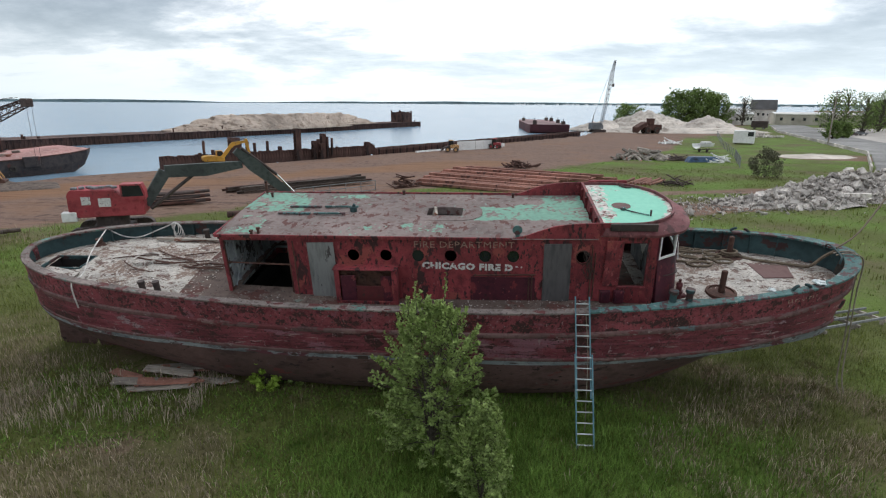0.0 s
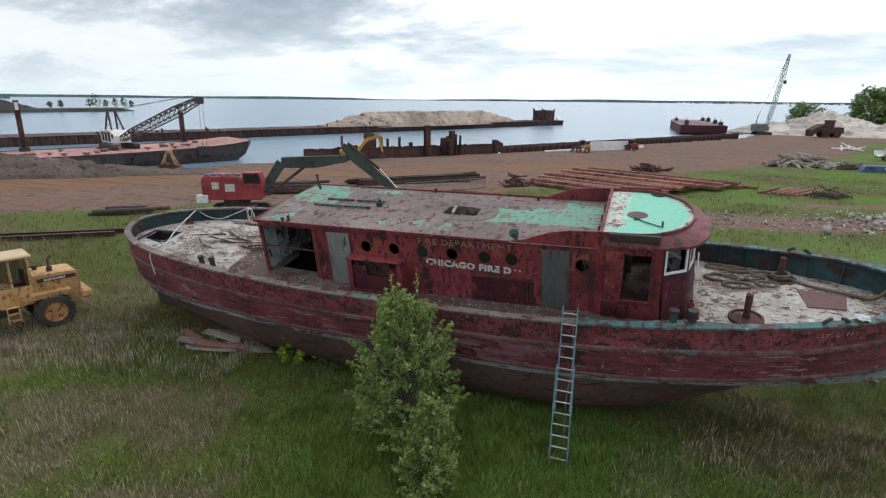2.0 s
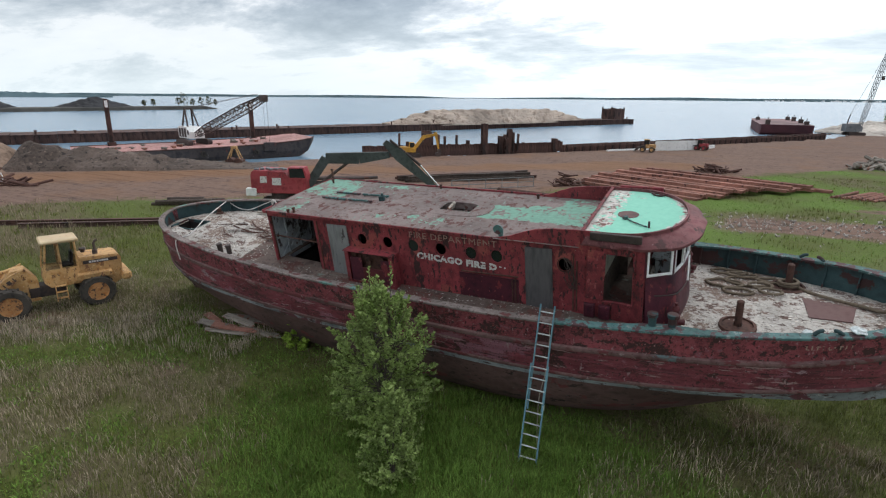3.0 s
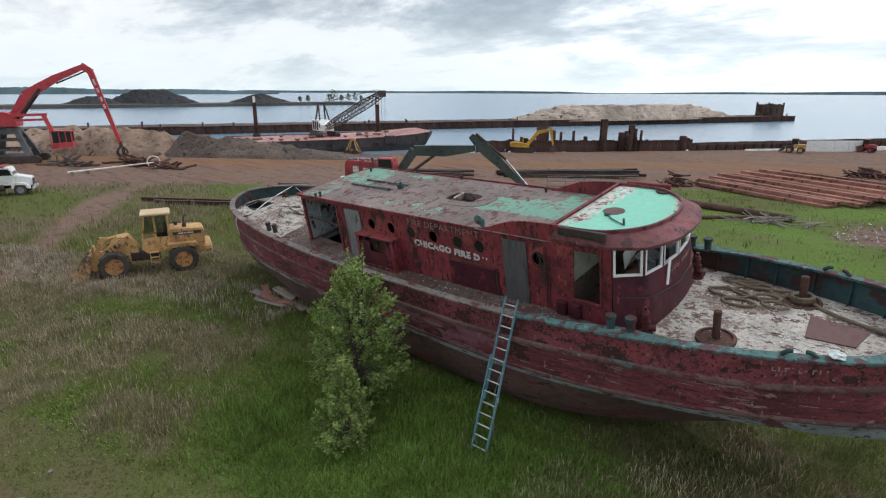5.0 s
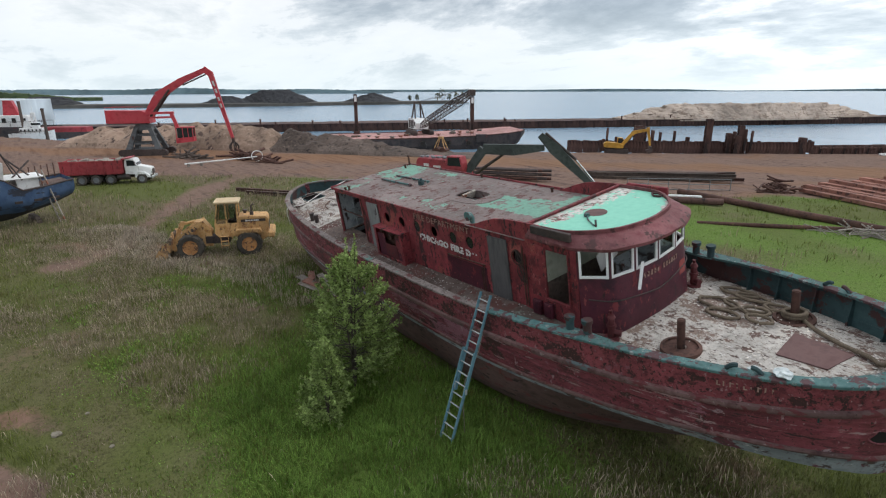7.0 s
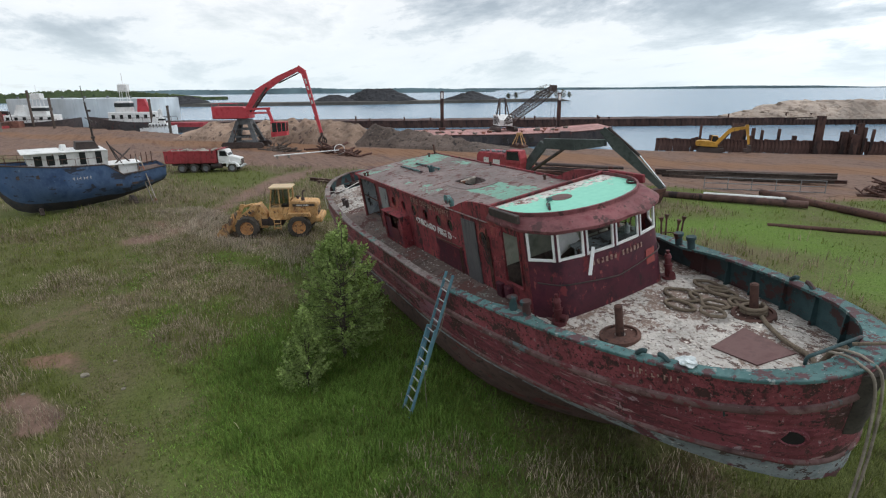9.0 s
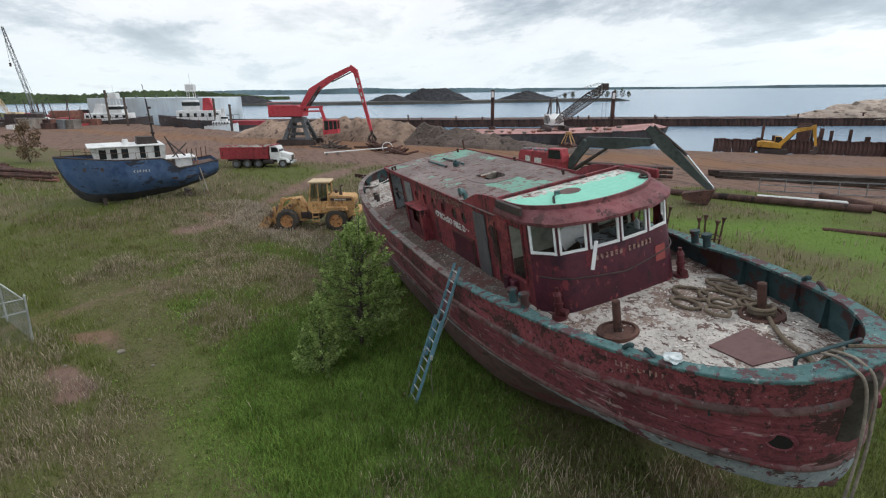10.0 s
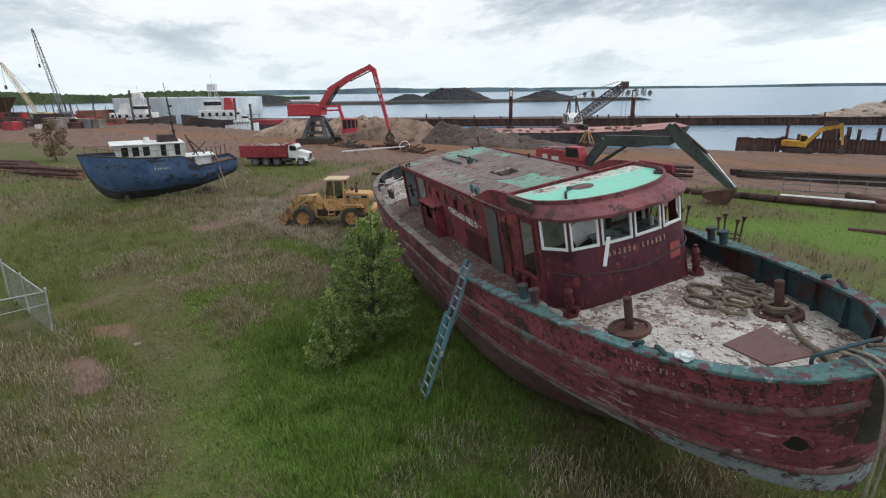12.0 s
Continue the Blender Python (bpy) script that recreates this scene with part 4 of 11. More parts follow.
def deck_strip(name, x0, x1, n, material, label, inset=0.06, hole=None):
    bm = B()
    rows = []
    for i in range(n + 1):
        x = x0 + (x1 - x0) * i / n
        b = max(half(x) - inset, 0.02)
        rows.append([(rake(x, deck_edge(x)) - (0.06 if x > 11 else 0), b * (j / 10 - 1), deck_z(x, b * (j / 10 - 1))) for j in range(21)])
    vs = grid(bm, rows)
    if hole:
        hx0, hx1, hy0, hy1 = hole
        dead = [f for f in bm.faces if hx0 < f.calc_center_median().x < hx1 and hy0 < f.calc_center_median().y < hy1]
        bmesh.ops.delete(bm, geom=dead, context="FACES")
    return part(name, bm, material, fireboat, label, smooth=True)


deck_strip("foredeck", 4.9, 11.85, 44, deck_mat, "white peeling deck paint over rust")
deck_strip("main_deck", -10.1, 4.9, 40, side_deck_mat, "dirty grey steel side decks with debris", hole=(-8.2, -6.2, -1.7, 1.7))
deck_strip("afterdeck", -16.85, -10.1, 44, deck_mat, "white peeling deck paint over rust", hole=(-16.0, -14.55, -0.95, -0.05))

# stern hatch: coaming, well painted near-black for its shade, and loose cover
bm = B()
for c, s in (((-15.28, -0.98, 4.13), (1.55, 0.05, 0.16)), ((-15.28, -0.02, 4.15), (1.55, 0.05, 0.16)), ((-16.03, -0.5, 4.15), (0.05, 0.96, 0.16)), ((-14.52, -0.5, 4.14), (0.05, 0.96, 0.16))):
    box(bm, c, s, bev=0.01)
part("hatch_coaming", bm, green_dark, fireboat)
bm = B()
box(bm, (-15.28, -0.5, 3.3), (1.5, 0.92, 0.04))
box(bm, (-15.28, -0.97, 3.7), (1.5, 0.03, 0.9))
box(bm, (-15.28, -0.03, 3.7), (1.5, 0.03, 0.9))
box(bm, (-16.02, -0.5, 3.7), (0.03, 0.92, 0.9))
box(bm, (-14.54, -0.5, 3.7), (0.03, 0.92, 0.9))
part("hatch_well", bm, shade_in, fireboat)
bm = B()
box(bm, (-15.0, -1.42, deck_z(-15, -1.4) + 0.10), (1.5, 0.55, 0.05), rot=(9, 2, -14), bev=0.01)
part("hatch_cover", bm, deck_mat, fireboat, "loose peeling hatch cover")

# bulwark stays on both sides
for side in (-1, 1):
    for x in (-15.2, -13.8, -12.2, -10.6, 6.3, 7.15, 7.95, 8.9, 9.75, 10.55):
        b = half(x) - 0.07
        zd, zr = deck_edge(x), rail_z(x)
        yaw = math.degrees(math.atan2(half(x + 0.2) - half(x - 0.2), 0.4)) * side
        bm = B()
        prism(bm, [(-0.0, zd - 0.03), (0.22, zd - 0.03), (0.20, zd + 0.05), (0.07, zr - 0.10), (0.16, zr - 0.02), (0.0, zr - 0.02)], 0.035, pose(x, side * b, 0, 0, 0, -90 * side + yaw))
        part("bulwark_stay", bm, green_dark, fireboat)

# bow fairlead plate and hawse pipes
for side in (-1, 1):
    bm = B()
    x, z = 11.54, 3.33
    y = half(x) * 0.965
    x = rake(x, z)
    nrm = Vector((0.62, side * 0.78, -0.04)).normalized()
    u, v = frame_at(nrm)
    c = Vector((x, side * y, z))
    rows = []
    for rr, off in ((0.23, -0.03), (0.225, 0.035), (0.185, 0.045), (0.155, 0.02), (0.145, -0.22)):
        rows.append([c + off * nrm + rr * (math.cos(a * math.pi / 10) * u * 1.15 + math.sin(a * math.pi / 10) * v * 0.85) for a in range(20)])
    grid(bm, rows, closed=True)
    hp = part("hawse_pipe", bm, hull_red, fireboat, smooth=True)
    # near-black disc across the pipe mouth, painted as its inner shade
    bm = B()
    ring = [bm.verts.new(c + 0.030 * nrm + 0.158 * (math.cos(a * math.pi / 10) * u * 1.15 + math.sin(a * math.pi / 10) * v * 0.85)) for a in range(20)]
    bm.faces.new(ring)
    part("hawse_opening", bm, shade_in, hp)

# black pad on the stem
bm = B()
rows = []
for z in np.linspace(3.25, rail_z(11.9) - 0.12, 9):
    k_ = 0.10 * (1 + 0.2 * math.sin(9 * z))
    x_ = rake(11.98, z)
    rows.append([(x_ - 0.12, 0.22, z), (x_ - 0.01, 0.18, z), (x_ + k_, 0.08, z), (x_ + k_ * 1.3, -0.06, z), (x_ + k_, -0.22, z), (x_ - 0.01, -0.33, z), (x_ - 0.12, -0.34, z)])
grid(bm, rows, closed=True)
bm.verts.ensure_lookup_table()
bm.faces.new(bm.verts[:7])
bm.faces.new(bm.verts[-7:])
part("stem_fender", bm, tyre_mat, fireboat, "black upright pad on the stem", smooth=True)

# rudder and skeg
bm = B()
prism(bm, [(-16.95, 1.75), (-15.9, 1.5), (-15.55, 0.75), (-15.9, -0.05), (-16.95, -0.10), (-17.15, 0.6)], 0.09)
part("rudder", bm, bottom_dark, fireboat, "dark steel rudder plate")
bm = B()
prism(bm, [(-15.6, 1.1), (-11.0, 0.35), (-9.0, 0.1), (-9.0, -0.12), (-15.4, -0.05)], 0.22)
part("skeg", bm, bottom_dark, fireboat)

# ---- deckhouse ----
HW, HX0, HX1, ROOF = 2.05, -8.45, 4.0, 5.96


def roof_z(x):
    return float(np.interp(x, [-8.6, -5, 0.4, 6], [5.99, 5.95, 5.90, 5.92]))


def side_wall(side):
    """A plated side wall with its openings, 5 cm thick."""
    bm = B()
    xs = [HX0, -8.36, -6.22, -5.62, -4.78, -4.42, -3.86, -3.38, -2.82, -2.36, -1.80, -1.35, -0.79, -0.28, 0.28, 0.58, 1.14, 1.76, 2.62, 2.68, 3.24, 4.02, 4.88, 5.15]
    zs = [3.2, 3.72, 3.98, 4.36, 5.04, 5.60, 5.80]
    holes = {(-8.25, 3.72, 5.80), (-6.22, 0, 0)}
    ports = [-4.14, -3.10, -2.08, -1.07, 0.0, 0.86, 2.96]

    def solid(xa, xb, za, zb):
        xm, zm = (xa + xb) / 2, (za + zb) / 2
        if 4.02 < xm < 4.88 and 4.36 < zm < 5.80:
            return False
        if side < 0:
            if -8.36 < xm < -6.22 and 3.72 < zm < 5.80:
                return False
        for p in ports:
            if abs(xm - p) < 0.24 and 5.04 < zm < 5.60:
                return False
        return True

    for i in range(len(xs) - 1):
        for j in range(len(zs) - 1):
            if solid(xs[i], xs[i + 1], zs[j], zs[j + 1]):
                x, z = (xs[i] + xs[i + 1]) / 2, (zs[j] + zs[j + 1]) / 2
                box(bm, (x, side * (HW - 0.025), z), (xs[i + 1] - xs[i], 0.05, zs[j + 1] - zs[j]))
    # round portholes let into their square panels
    for p in ports:
        ring_i = [(p + 0.185 * math.cos(a * math.pi / 12), 5.32 + 0.20 * math.sin(a * math.pi / 12)) for a in range(24)]
        ring_o = []
        for a in range(24):
            c, s = math.cos(a * math.pi / 12), math.sin(a * math.pi / 12)
            f = 0.28 / max(abs(c), abs(s))
            ring_o.append((p + f * c, 5.32 + f * s))
        rows = [[(x, side * HW, z) for x, z in ring_o], [(x, side * HW, z) for x, z in ring_i], [(x, side * (HW - 0.05), z) for x, z in ring_i]]
        grid(bm, rows, closed=True)
    # gunwale of the raised wheelhouse side sweeping up from the low roof
    prof = [(HX0, 5.80)]
    prof += [(x, roof_z(x)) for x in (HX0, -5, -2, 0.4)]
    prof += [(0.9, 5.94), (1.3, 6.04), (1.7, 6.20), (2.1, 6.33), (2.6, 6.40), (3.2, 6.43), (3.9, 6.44), (5.15, 6.08), (5.15, 5.80)]
    prism(bm, prof, 0.05, pose(0, side * (HW - 0.025), 0))
    bmesh.ops.remove_doubles(bm, verts=bm.verts, dist=0.001)
    return part("deckhouse_side", bm, house_red, fireboat, "peeling red steel deckhouse side with round ports")


for side in (-1, 1):
    side_wall(side)

# aft end wall: plating with its ribs on the inside
bm = B()
box(bm, (HX0 + 0.02, 0, 4.83), (0.03, 4.02, 2.25))
end_wall = part("end_wall", bm, grey_int, fireboat, "grey plated end wall, stained and flaking")
for y in (-1.97, -1.32, -0.66, 0.0, 0.66, 1.32, 1.97):
    bm = B()
    box(bm, (HX0 + 0.075, y, 4.85), (0.08, 0.045, 2.2), bev=0.006)
    part("rib", bm, rust_mat if abs(y) > 1.5 else grey_int, end_wall)
for z in (3.95, 4.80, 5.86):
    bm = B()
    box(bm, (HX0 + 0.085, 0, z), (0.10, 3.9, 0.05), bev=0.006)
    part("stringer", bm, rust_mat if z != 4.80 else grey_int, end_wall)
bm = B()
for k_ in range(4):
    rod(bm, (HX0 + 0.15, -1.8 + 0.5 * k_, 4.05 + 0.2 * k_), (HX0 + 0.14, -0.6 + 0.6 * k_, 5.2 + 0.12 * k_), 0.022, seg=6)
part("bracing", bm, grey_int, end_wall)
# roof
bm = B()
rows = []
for i in range(41):
    x = HX0 - 0.08 + (3.45 - HX0) * i / 40
    rows.append([(x, y, roof_z(x) + 0.02 + 0.05 * (1 - (y / 2.1) ** 2)) for y in np.linspace(-2.12, 2.12, 17)])
vs = grid(bm, rows)
dead = [f for f in bm.faces if -2.05 < f.calc_center_median().x < -0.75 and abs(f.calc_center_median().y - 0.05) < 0.42]
bmesh.ops.delete(bm, geom=dead, context="FACES")
top = part("roof_plate", bm, roof_mat, fireboat, "flat steel roof with flaking mint-green paint", smooth=True)
coat = top.data.attributes.new("paint", "FLOAT", "POINT")
PANELS = ((-8.6, -6.2, -0.1, 2.2, 0.62), (-8.4, -7.3, -2.0, -0.5, 0.45), (-6.1, -4.0, 0.6, 2.0, 0.40), (-0.28, 0.85, -0.65, 0.55, 0.72), (0.95, 2.0, -0.55, 1.0, 0.66), (2.12, 3.4, -0.75, 2.0, 0.60), (-2.7, -1.3, -1.7, -0.95, 0.55), (-1.4, -0.3, 0.25, 0.9, 0.5), (-4.3, -3.0, -1.9, -1.1, 0.35))
for v in top.data.vertices:
    coat.data[v.index].value = max([w for x0, x1, y0, y1, w in PANELS if x0 < v.co.x < x1 and y0 < v.co.y < y1], default=0.0)
bm = B()
for y in (-2.13, 2.13):
    box(bm, ((HX0 + 3.3) / 2 if y > 0 else -3.85, y, 5.955), (3.3 - HX0 if y > 0 else 9.3, 0.04, 0.10), rot=(0, 0.35, 0))
box(bm, (HX0 - 0.08, 0, 6.0), (0.04, 4.3, 0.11))
part("roof_edge", bm, house_red, fireboat)
# hatch opening in the roof
bm = B()
rows = []
ov = [(-1.42 + 1.30 * math.copysign(abs(math.cos(a)) ** 0.7, math.cos(a)), 0.05 + 0.80 * math.copysign(abs(math.sin(a)) ** 0.7, math.sin(a))) for a in [k * math.pi / 16 for k in range(32)]]
zt = roof_z(-1.4) + 0.07
inn = [(-1.40 + (x + 1.42) * 0.55, 0.05 + (y - 0.05) * 0.58) for x, y in ov]
grid(bm, [[(x, y, zt - 0.03) for x, y in ov], [(x, y, zt + 0.006) for x, y in ov], [(x, y, zt + 0.012) for x, y in inn], [(x, y, zt - 0.25) for x, y in inn]], closed=True)
part("roof_hatch_rim", bm, roof_mat, fireboat, "rusty oval hatch plate")
bm = B()
box(bm, (-1.75, 0.15, zt - 0.10), (0.10, 0.7, 0.30), rot=(0, 20, 8), bev=0.02)
box(bm, (-1.2, 0.2, zt - 0.22), (0.9, 0.12, 0.05), rot=(0, 5, 12), bev=0.01)
part("hatch_timber", bm, wood_old, fireboat)
# roof fittings
for n, (x0, x1, y) in enumerate(((-7.1, -5.95, -0.35), (-5.85, -4.75, -0.35), (-6.9, -5.75, 0.32), (-5.65, -4.45, 0.32))):
    bm = B()
    box(bm, ((x0 + x1) / 2, y, roof_z(-6) + 0.12), (x1 - x0, 0.08, 0.06), bev=0.01)
    for x in (x0 + 0.1, x1 - 0.1):
        box(bm, (x, y, roof_z(-6) + 0.07), (0.05, 0.07, 0.11), bev=0.01)
    part("grab_rail", bm, green_rail, fireboat)
bm = B()
box(bm, (-4.55, 0.0, roof_z(-4.5) + 0.16), (0.22, 0.18, 0.20), rot=(0, 0, 20), bev=0.03)
rod(bm, (-4.62, 0, roof_z(-4.5) + 0.04), (-4.50, 0, roof_z(-4.5) + 0.34), 0.05)
part("deck_vent", bm, green_dark, fireboat)
for x, y, h in ((-7.15, -1.95, 0.22), (-7.35, -2.03, 0.16), (-8.4, 2.0, 0.5), (-8.0, 1.5, 0.22), (0.95, 1.7, 0.2), (2.55, -1.75, 0.38), (-3.1, 2.0, 0.18)):
    bm = B()
    rod(bm, (x, y, roof_z(x)), (x, y, roof_z(x) + h), 0.045)
    rod(bm, (x, y, roof_z(x) + h - 0.05), (x, y, roof_z(x) + h), 0.065)
    part("vent_pipe", bm, rust_mat, fireboat)
# green horn on the roof edge
bm = B()
hx, hz = 0.98, roof_z(1) + 0.02
rod(bm, (hx, -1.93, hz), (hx, -1.93, hz + 0.12), 0.07)
tube(bm, [(hx, -1.93, hz + 0.1), (hx, -1.93, hz + 0.22), (hx - 0.02, -1.99, hz + 0.30), (hx - 0.02, -2.1, hz + 0.30)], [0.08, 0.09, 0.11, 0.15], 12)
part("vent_cowl", bm, green_rail, fireboat, "small green cowl vent", smooth=True)

# boards and fittings on the side wall
bm = B()
prism(bm, [(-0.43, 0), (0.43, 0.03), (0.42, 2.0), (-0.43, 1.99)], 0.03, pose(-5.16, -HW - 0.03, 3.76, 0, 0, 0))
part("door_board", bm, grey_ply, fireboat, "grey board over a doorway")
bm = B()
prism(bm, [(-0.42, 0), (0.42, 0.02), (0.40, 2.0), (-0.42, 1.98)], 0.03, pose(2.2, -HW - 0.03, 3.78, 0, 0, 0))
part("door_board", bm, grey_dark, fireboat, "dark grey board over a doorway")
locker = part("locker", box(B(), (-3.73, -HW - 0.19, 3.66), (1.94, 0.36, 0.05), bev=0.008), house_red, fireboat, "open red steel locker on the house side")
for c_, s_, n_ in (((-4.70, -HW - 0.19, 4.31), (0.05, 0.36, 1.34), "side_panel"), ((-2.76, -HW - 0.19, 4.31), (0.05, 0.36, 1.34), "side_panel"), ((-3.73, -HW - 0.36, 3.78), (1.94, 0.03, 0.20), "front_lip"), ((-4.62, -HW - 0.365, 4.42), (0.12, 0.02, 1.06), "front_post"), ((-2.84, -HW - 0.365, 4.42), (0.12, 0.02, 1.06), "front_post")):
    part(n_, box(B(), c_, s_, bev=0.008), house_red, locker)
bm = B()
box(bm, (-3.73, -HW - 0.03, 4.33), (1.88, 0.03, 1.28))
part("locker_back", bm, rust_mat, locker)
bm = B()
box(bm, (-3.62, -HW - 0.33, 4.10), (0.85, 0.02, 0.62), rot=(2, 0, 0), bev=0.006)
part("locker_door", bm, hydrant_red, locker, "bright red panel in the locker")
for x0 in (-4.30, -3.02):
    bm = B()
    box(bm, (x0, -HW - 0.31, 4.28), (0.48, 0.02, 0.95), rot=(0, 0, 3), bev=0.006)
    part("locker_door", bm, wheel_red, locker)
for x0, z0 in ((-3.85, 4.62), (-3.30, 4.70), (-4.45, 4.80)):
    bm = B()
    rod(bm, (x0, -HW - 0.05, z0), (x0, -HW - 0.22, z0), 0.06, seg=12)
    rod(bm, (x0, -HW - 0.19, z0), (x0, -HW - 0.22, z0), 0.10, seg=12)
    part("hose_valve", bm, rust_mat, locker, smooth=True)
bm = B()
box(bm, (-3.73, -HW - 0.21, 4.995), (2.06, 0.42, 0.03), bev=0.008)
part("locker_top", bm, house_red, locker)
bm = B()
box(bm, (0.55, -HW - 0.008, 4.12), (2.0, 0.016, 1.0))
part("patch_plate", bm, wheel_red, fireboat, "dark bare patch plate")
bm = B()
rod(bm, (-0.35, -HW - 0.05, 4.69), (1.55, -HW - 0.05, 4.74), 0.022)
for x in (-0.3, 0.6, 1.5):
    rod(bm, (x, -HW, 4.71), (x, -HW - 0.05, 4.71), 0.018)
part("hand_rail", bm, rust_mat, fireboat)
for x, z0, z1 in ((3.22, 3.9, 5.7), (3.32, 3.9, 5.5), (1.45, 3.8, 4.7), (-6.05, 3.8, 5.8), (1.35, 3.8, 4.6)):
    bm = B()
    rod(bm, (x, -HW - 0.03, z0), (x, -HW - 0.03, z1), 0.02)
    part("wall_pipe", bm, rust_mat, fireboat)
bm = B()
for k in range(9):
    a = k * 0.7
    tube(bm, smoothpath([(2.98 + 0.05 * math.sin(a), -HW - 0.04, 5.55), (3.1 + 0.12 * math.sin(a * 1.7), -HW - 0.06, 5.3), (3.12 + 0.15 * math.cos(a * 2.3), -HW - 0.05, 4.95), (3.2 + 0.1 * math.sin(a * 3), -HW - 0.04, 4.6)], 5), 0.008, 5)
part("loose_cable", bm, steel_dark, fireboat)
bm = B()
for x in (3.70, 4.12):
    box(bm, (x, -HW - 0.06, 4.02), (0.30, 0.12, 0.42), bev=0.01)
    box(bm, (x, -HW - 0.13, 4.05), (0.20, 0.02, 0.28))
part("vent_box", bm, wheel_red, fireboat)
# glazed round ports, those that keep their glass
for x in (-2.08, 0.0, 0.86):
    bm = B()
    rod(bm, (x, -HW + 0.035, 5.32), (x, -HW + 0.015, 5.32), 0.20, seg=20)
    part("port_glass", bm, dark_glass, fireboat)
for side in (-1, 1):
    for x in (-4.14, -3.10, -2.08, -1.07, 0.0, 0.86, 2.96):
        bm = B()
        grid(bm, [[(x + r * math.cos(a * math.pi / 12), side * (HW + o), 5.32 + r * 1.06 * math.sin(a * math.pi / 12)) for a in range(24)] for r, o in ((0.225, 0.0), (0.222, 0.014), (0.192, 0.014), (0.188, -0.03))], closed=True)
        part("port_rim", bm, house_red if x != 2.96 else rust_mat, fireboat)
lettering("lettering", "FIRE DEPARTMENT", 0.30, pose(-0.66, -HW - 0.012, 5.70, 90, 0, 0), letter_gold, fireboat, narrow=1.14)
lettering("lettering", "CHICAGO FIRE D", 0.29, pose(-0.56, -HW - 0.012, 4.96, 90, 1.3, 0), letter_white, fireboat, thick=0.006, narrow=1.16, bold=0.014)
for x, w, h, dz in ((0.78, 0.11, 0.05, 0.05), (0.98, 0.08, 0.05, 0.05), (1.12, 0.05, 0.05, 0.03)):
    bm = B()
    box(bm, (x, -HW - 0.01, 4.935 + dz), (w if h < 0.1 else 0.05, 0.008, h))
    part("letter_bar", bm, letter_white, fireboat)
# name on the bow bulwark: broken letters as bars
for i in range(9):
    bm = B()
    x = 8.95 + 0.115 * i
    y = -half(x) * 0.994 - 0.008
    h = 0.11 if i not in (4, 5) else 0.05
    ang = math.degrees(math.atan2(-(half(x + 0.1) - half(x - 0.1)), 0.2))
    box(bm, (x, y, rail_z(x) - 0.25), (0.028, 0.008, h), rot=(0, 0, ang))
    if i % 2 == 0:
        box(bm, (x + 0.03, y - 0.0, rail_z(x) - 0.25 + (0.04 if i % 4 else -0.04)), (0.07, 0.008, 0.022), rot=(0, 0, ang))
    part("letter_bar", bm, letter_gold, fireboat)

# inside of the open aft bay
bm = B()
box(bm, (-7.2, 1.95, 4.85), (2.5, 0.03, 2.2))
box(bm, (-5.98, 0, 4.85), (0.04, 4.0, 2.2))
part("bay_lining", bm, grey_int, fireboat, "grey peeling inner walls")
# well under the bay, its shade put in as near-black colour
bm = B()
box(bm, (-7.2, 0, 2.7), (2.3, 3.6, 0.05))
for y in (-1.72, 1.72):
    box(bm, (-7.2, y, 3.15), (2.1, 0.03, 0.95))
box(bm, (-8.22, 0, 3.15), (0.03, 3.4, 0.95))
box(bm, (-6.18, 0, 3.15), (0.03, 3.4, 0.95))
part("engine_well", bm, shade_in, fireboat)
bm = B()
for p, q in (((-8.35, -1.9, 4.95), (-6.25, -1.9, 4.88)), ((-8.3, 1.86, 3.9), (-6.4, 1.86, 5.3)), ((-6.3, -1.95, 3.75), (-6.25, -1.95, 5.85)), ((-7.3, -1.72, 3.78), (-6.3, -1.72, 3.80))):
    rod(bm, p, q, 0.028, seg=6)
part("bay_framing", bm, rust_mat, fireboat)
# near-black floor and lining sheets, painted shade behind the closed part of the house
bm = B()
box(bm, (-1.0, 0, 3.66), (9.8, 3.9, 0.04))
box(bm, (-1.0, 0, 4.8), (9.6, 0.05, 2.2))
part("inner_bulkhead", bm, shade_in, fireboat)

# ---- wheelhouse ----
FRONT = [(5.15, -2.05), (5.80, -1.62), (5.98, -0.88), (6.05, 0.0), (5.98, 0.88), (5.80, 1.62), (5.15, 2.05)]


def front_ring(k, z, aft=3.3):
    return [(3.0 + (x - 3.0) * k, y * (1 + (k - 1) * 0.5), z) for x, y in FRONT]


def curve_front(k, z, n=6):
    return smoothpath([(x, y, z) for x, y, z in front_ring(k, z)], n)


bm = B()
lo, mid_, hi = curve_front(1.05, 3.55), curve_front(1.012, 4.9), curve_front(1.0, 5.26)
grid(bm, [lo, mid_, hi])
inn = [[Vector((p.x - 0.06, p.y * 0.97, p.z)) for p in r] for r in (hi, mid_, lo)]
grid(bm, [hi] + inn)
part("wheelhouse_front", bm, wheel_red, fireboat, "dark maroon curved steel front", smooth=True)
bm = B()
tube(bm, [Vector((p.x + 0.035, p.y * 1.015, 4.72 - 0.25 * (1 - abs(p.y) / 2.1))) for p in curve_front(1.016, 4.72)][2:-2], 0.018, 6)
part("draped_cable", bm, steel_dark, fireboat)
bm = B()
grid(bm, [[(p.x + 0.022, p.y * 1.006, 4.40), (p.x + 0.008, p.y * 1.004, 4.82)] for p in [v for v in curve_front(1.02, 4.6, 16) if 1.02 < v.y < 1.42]])
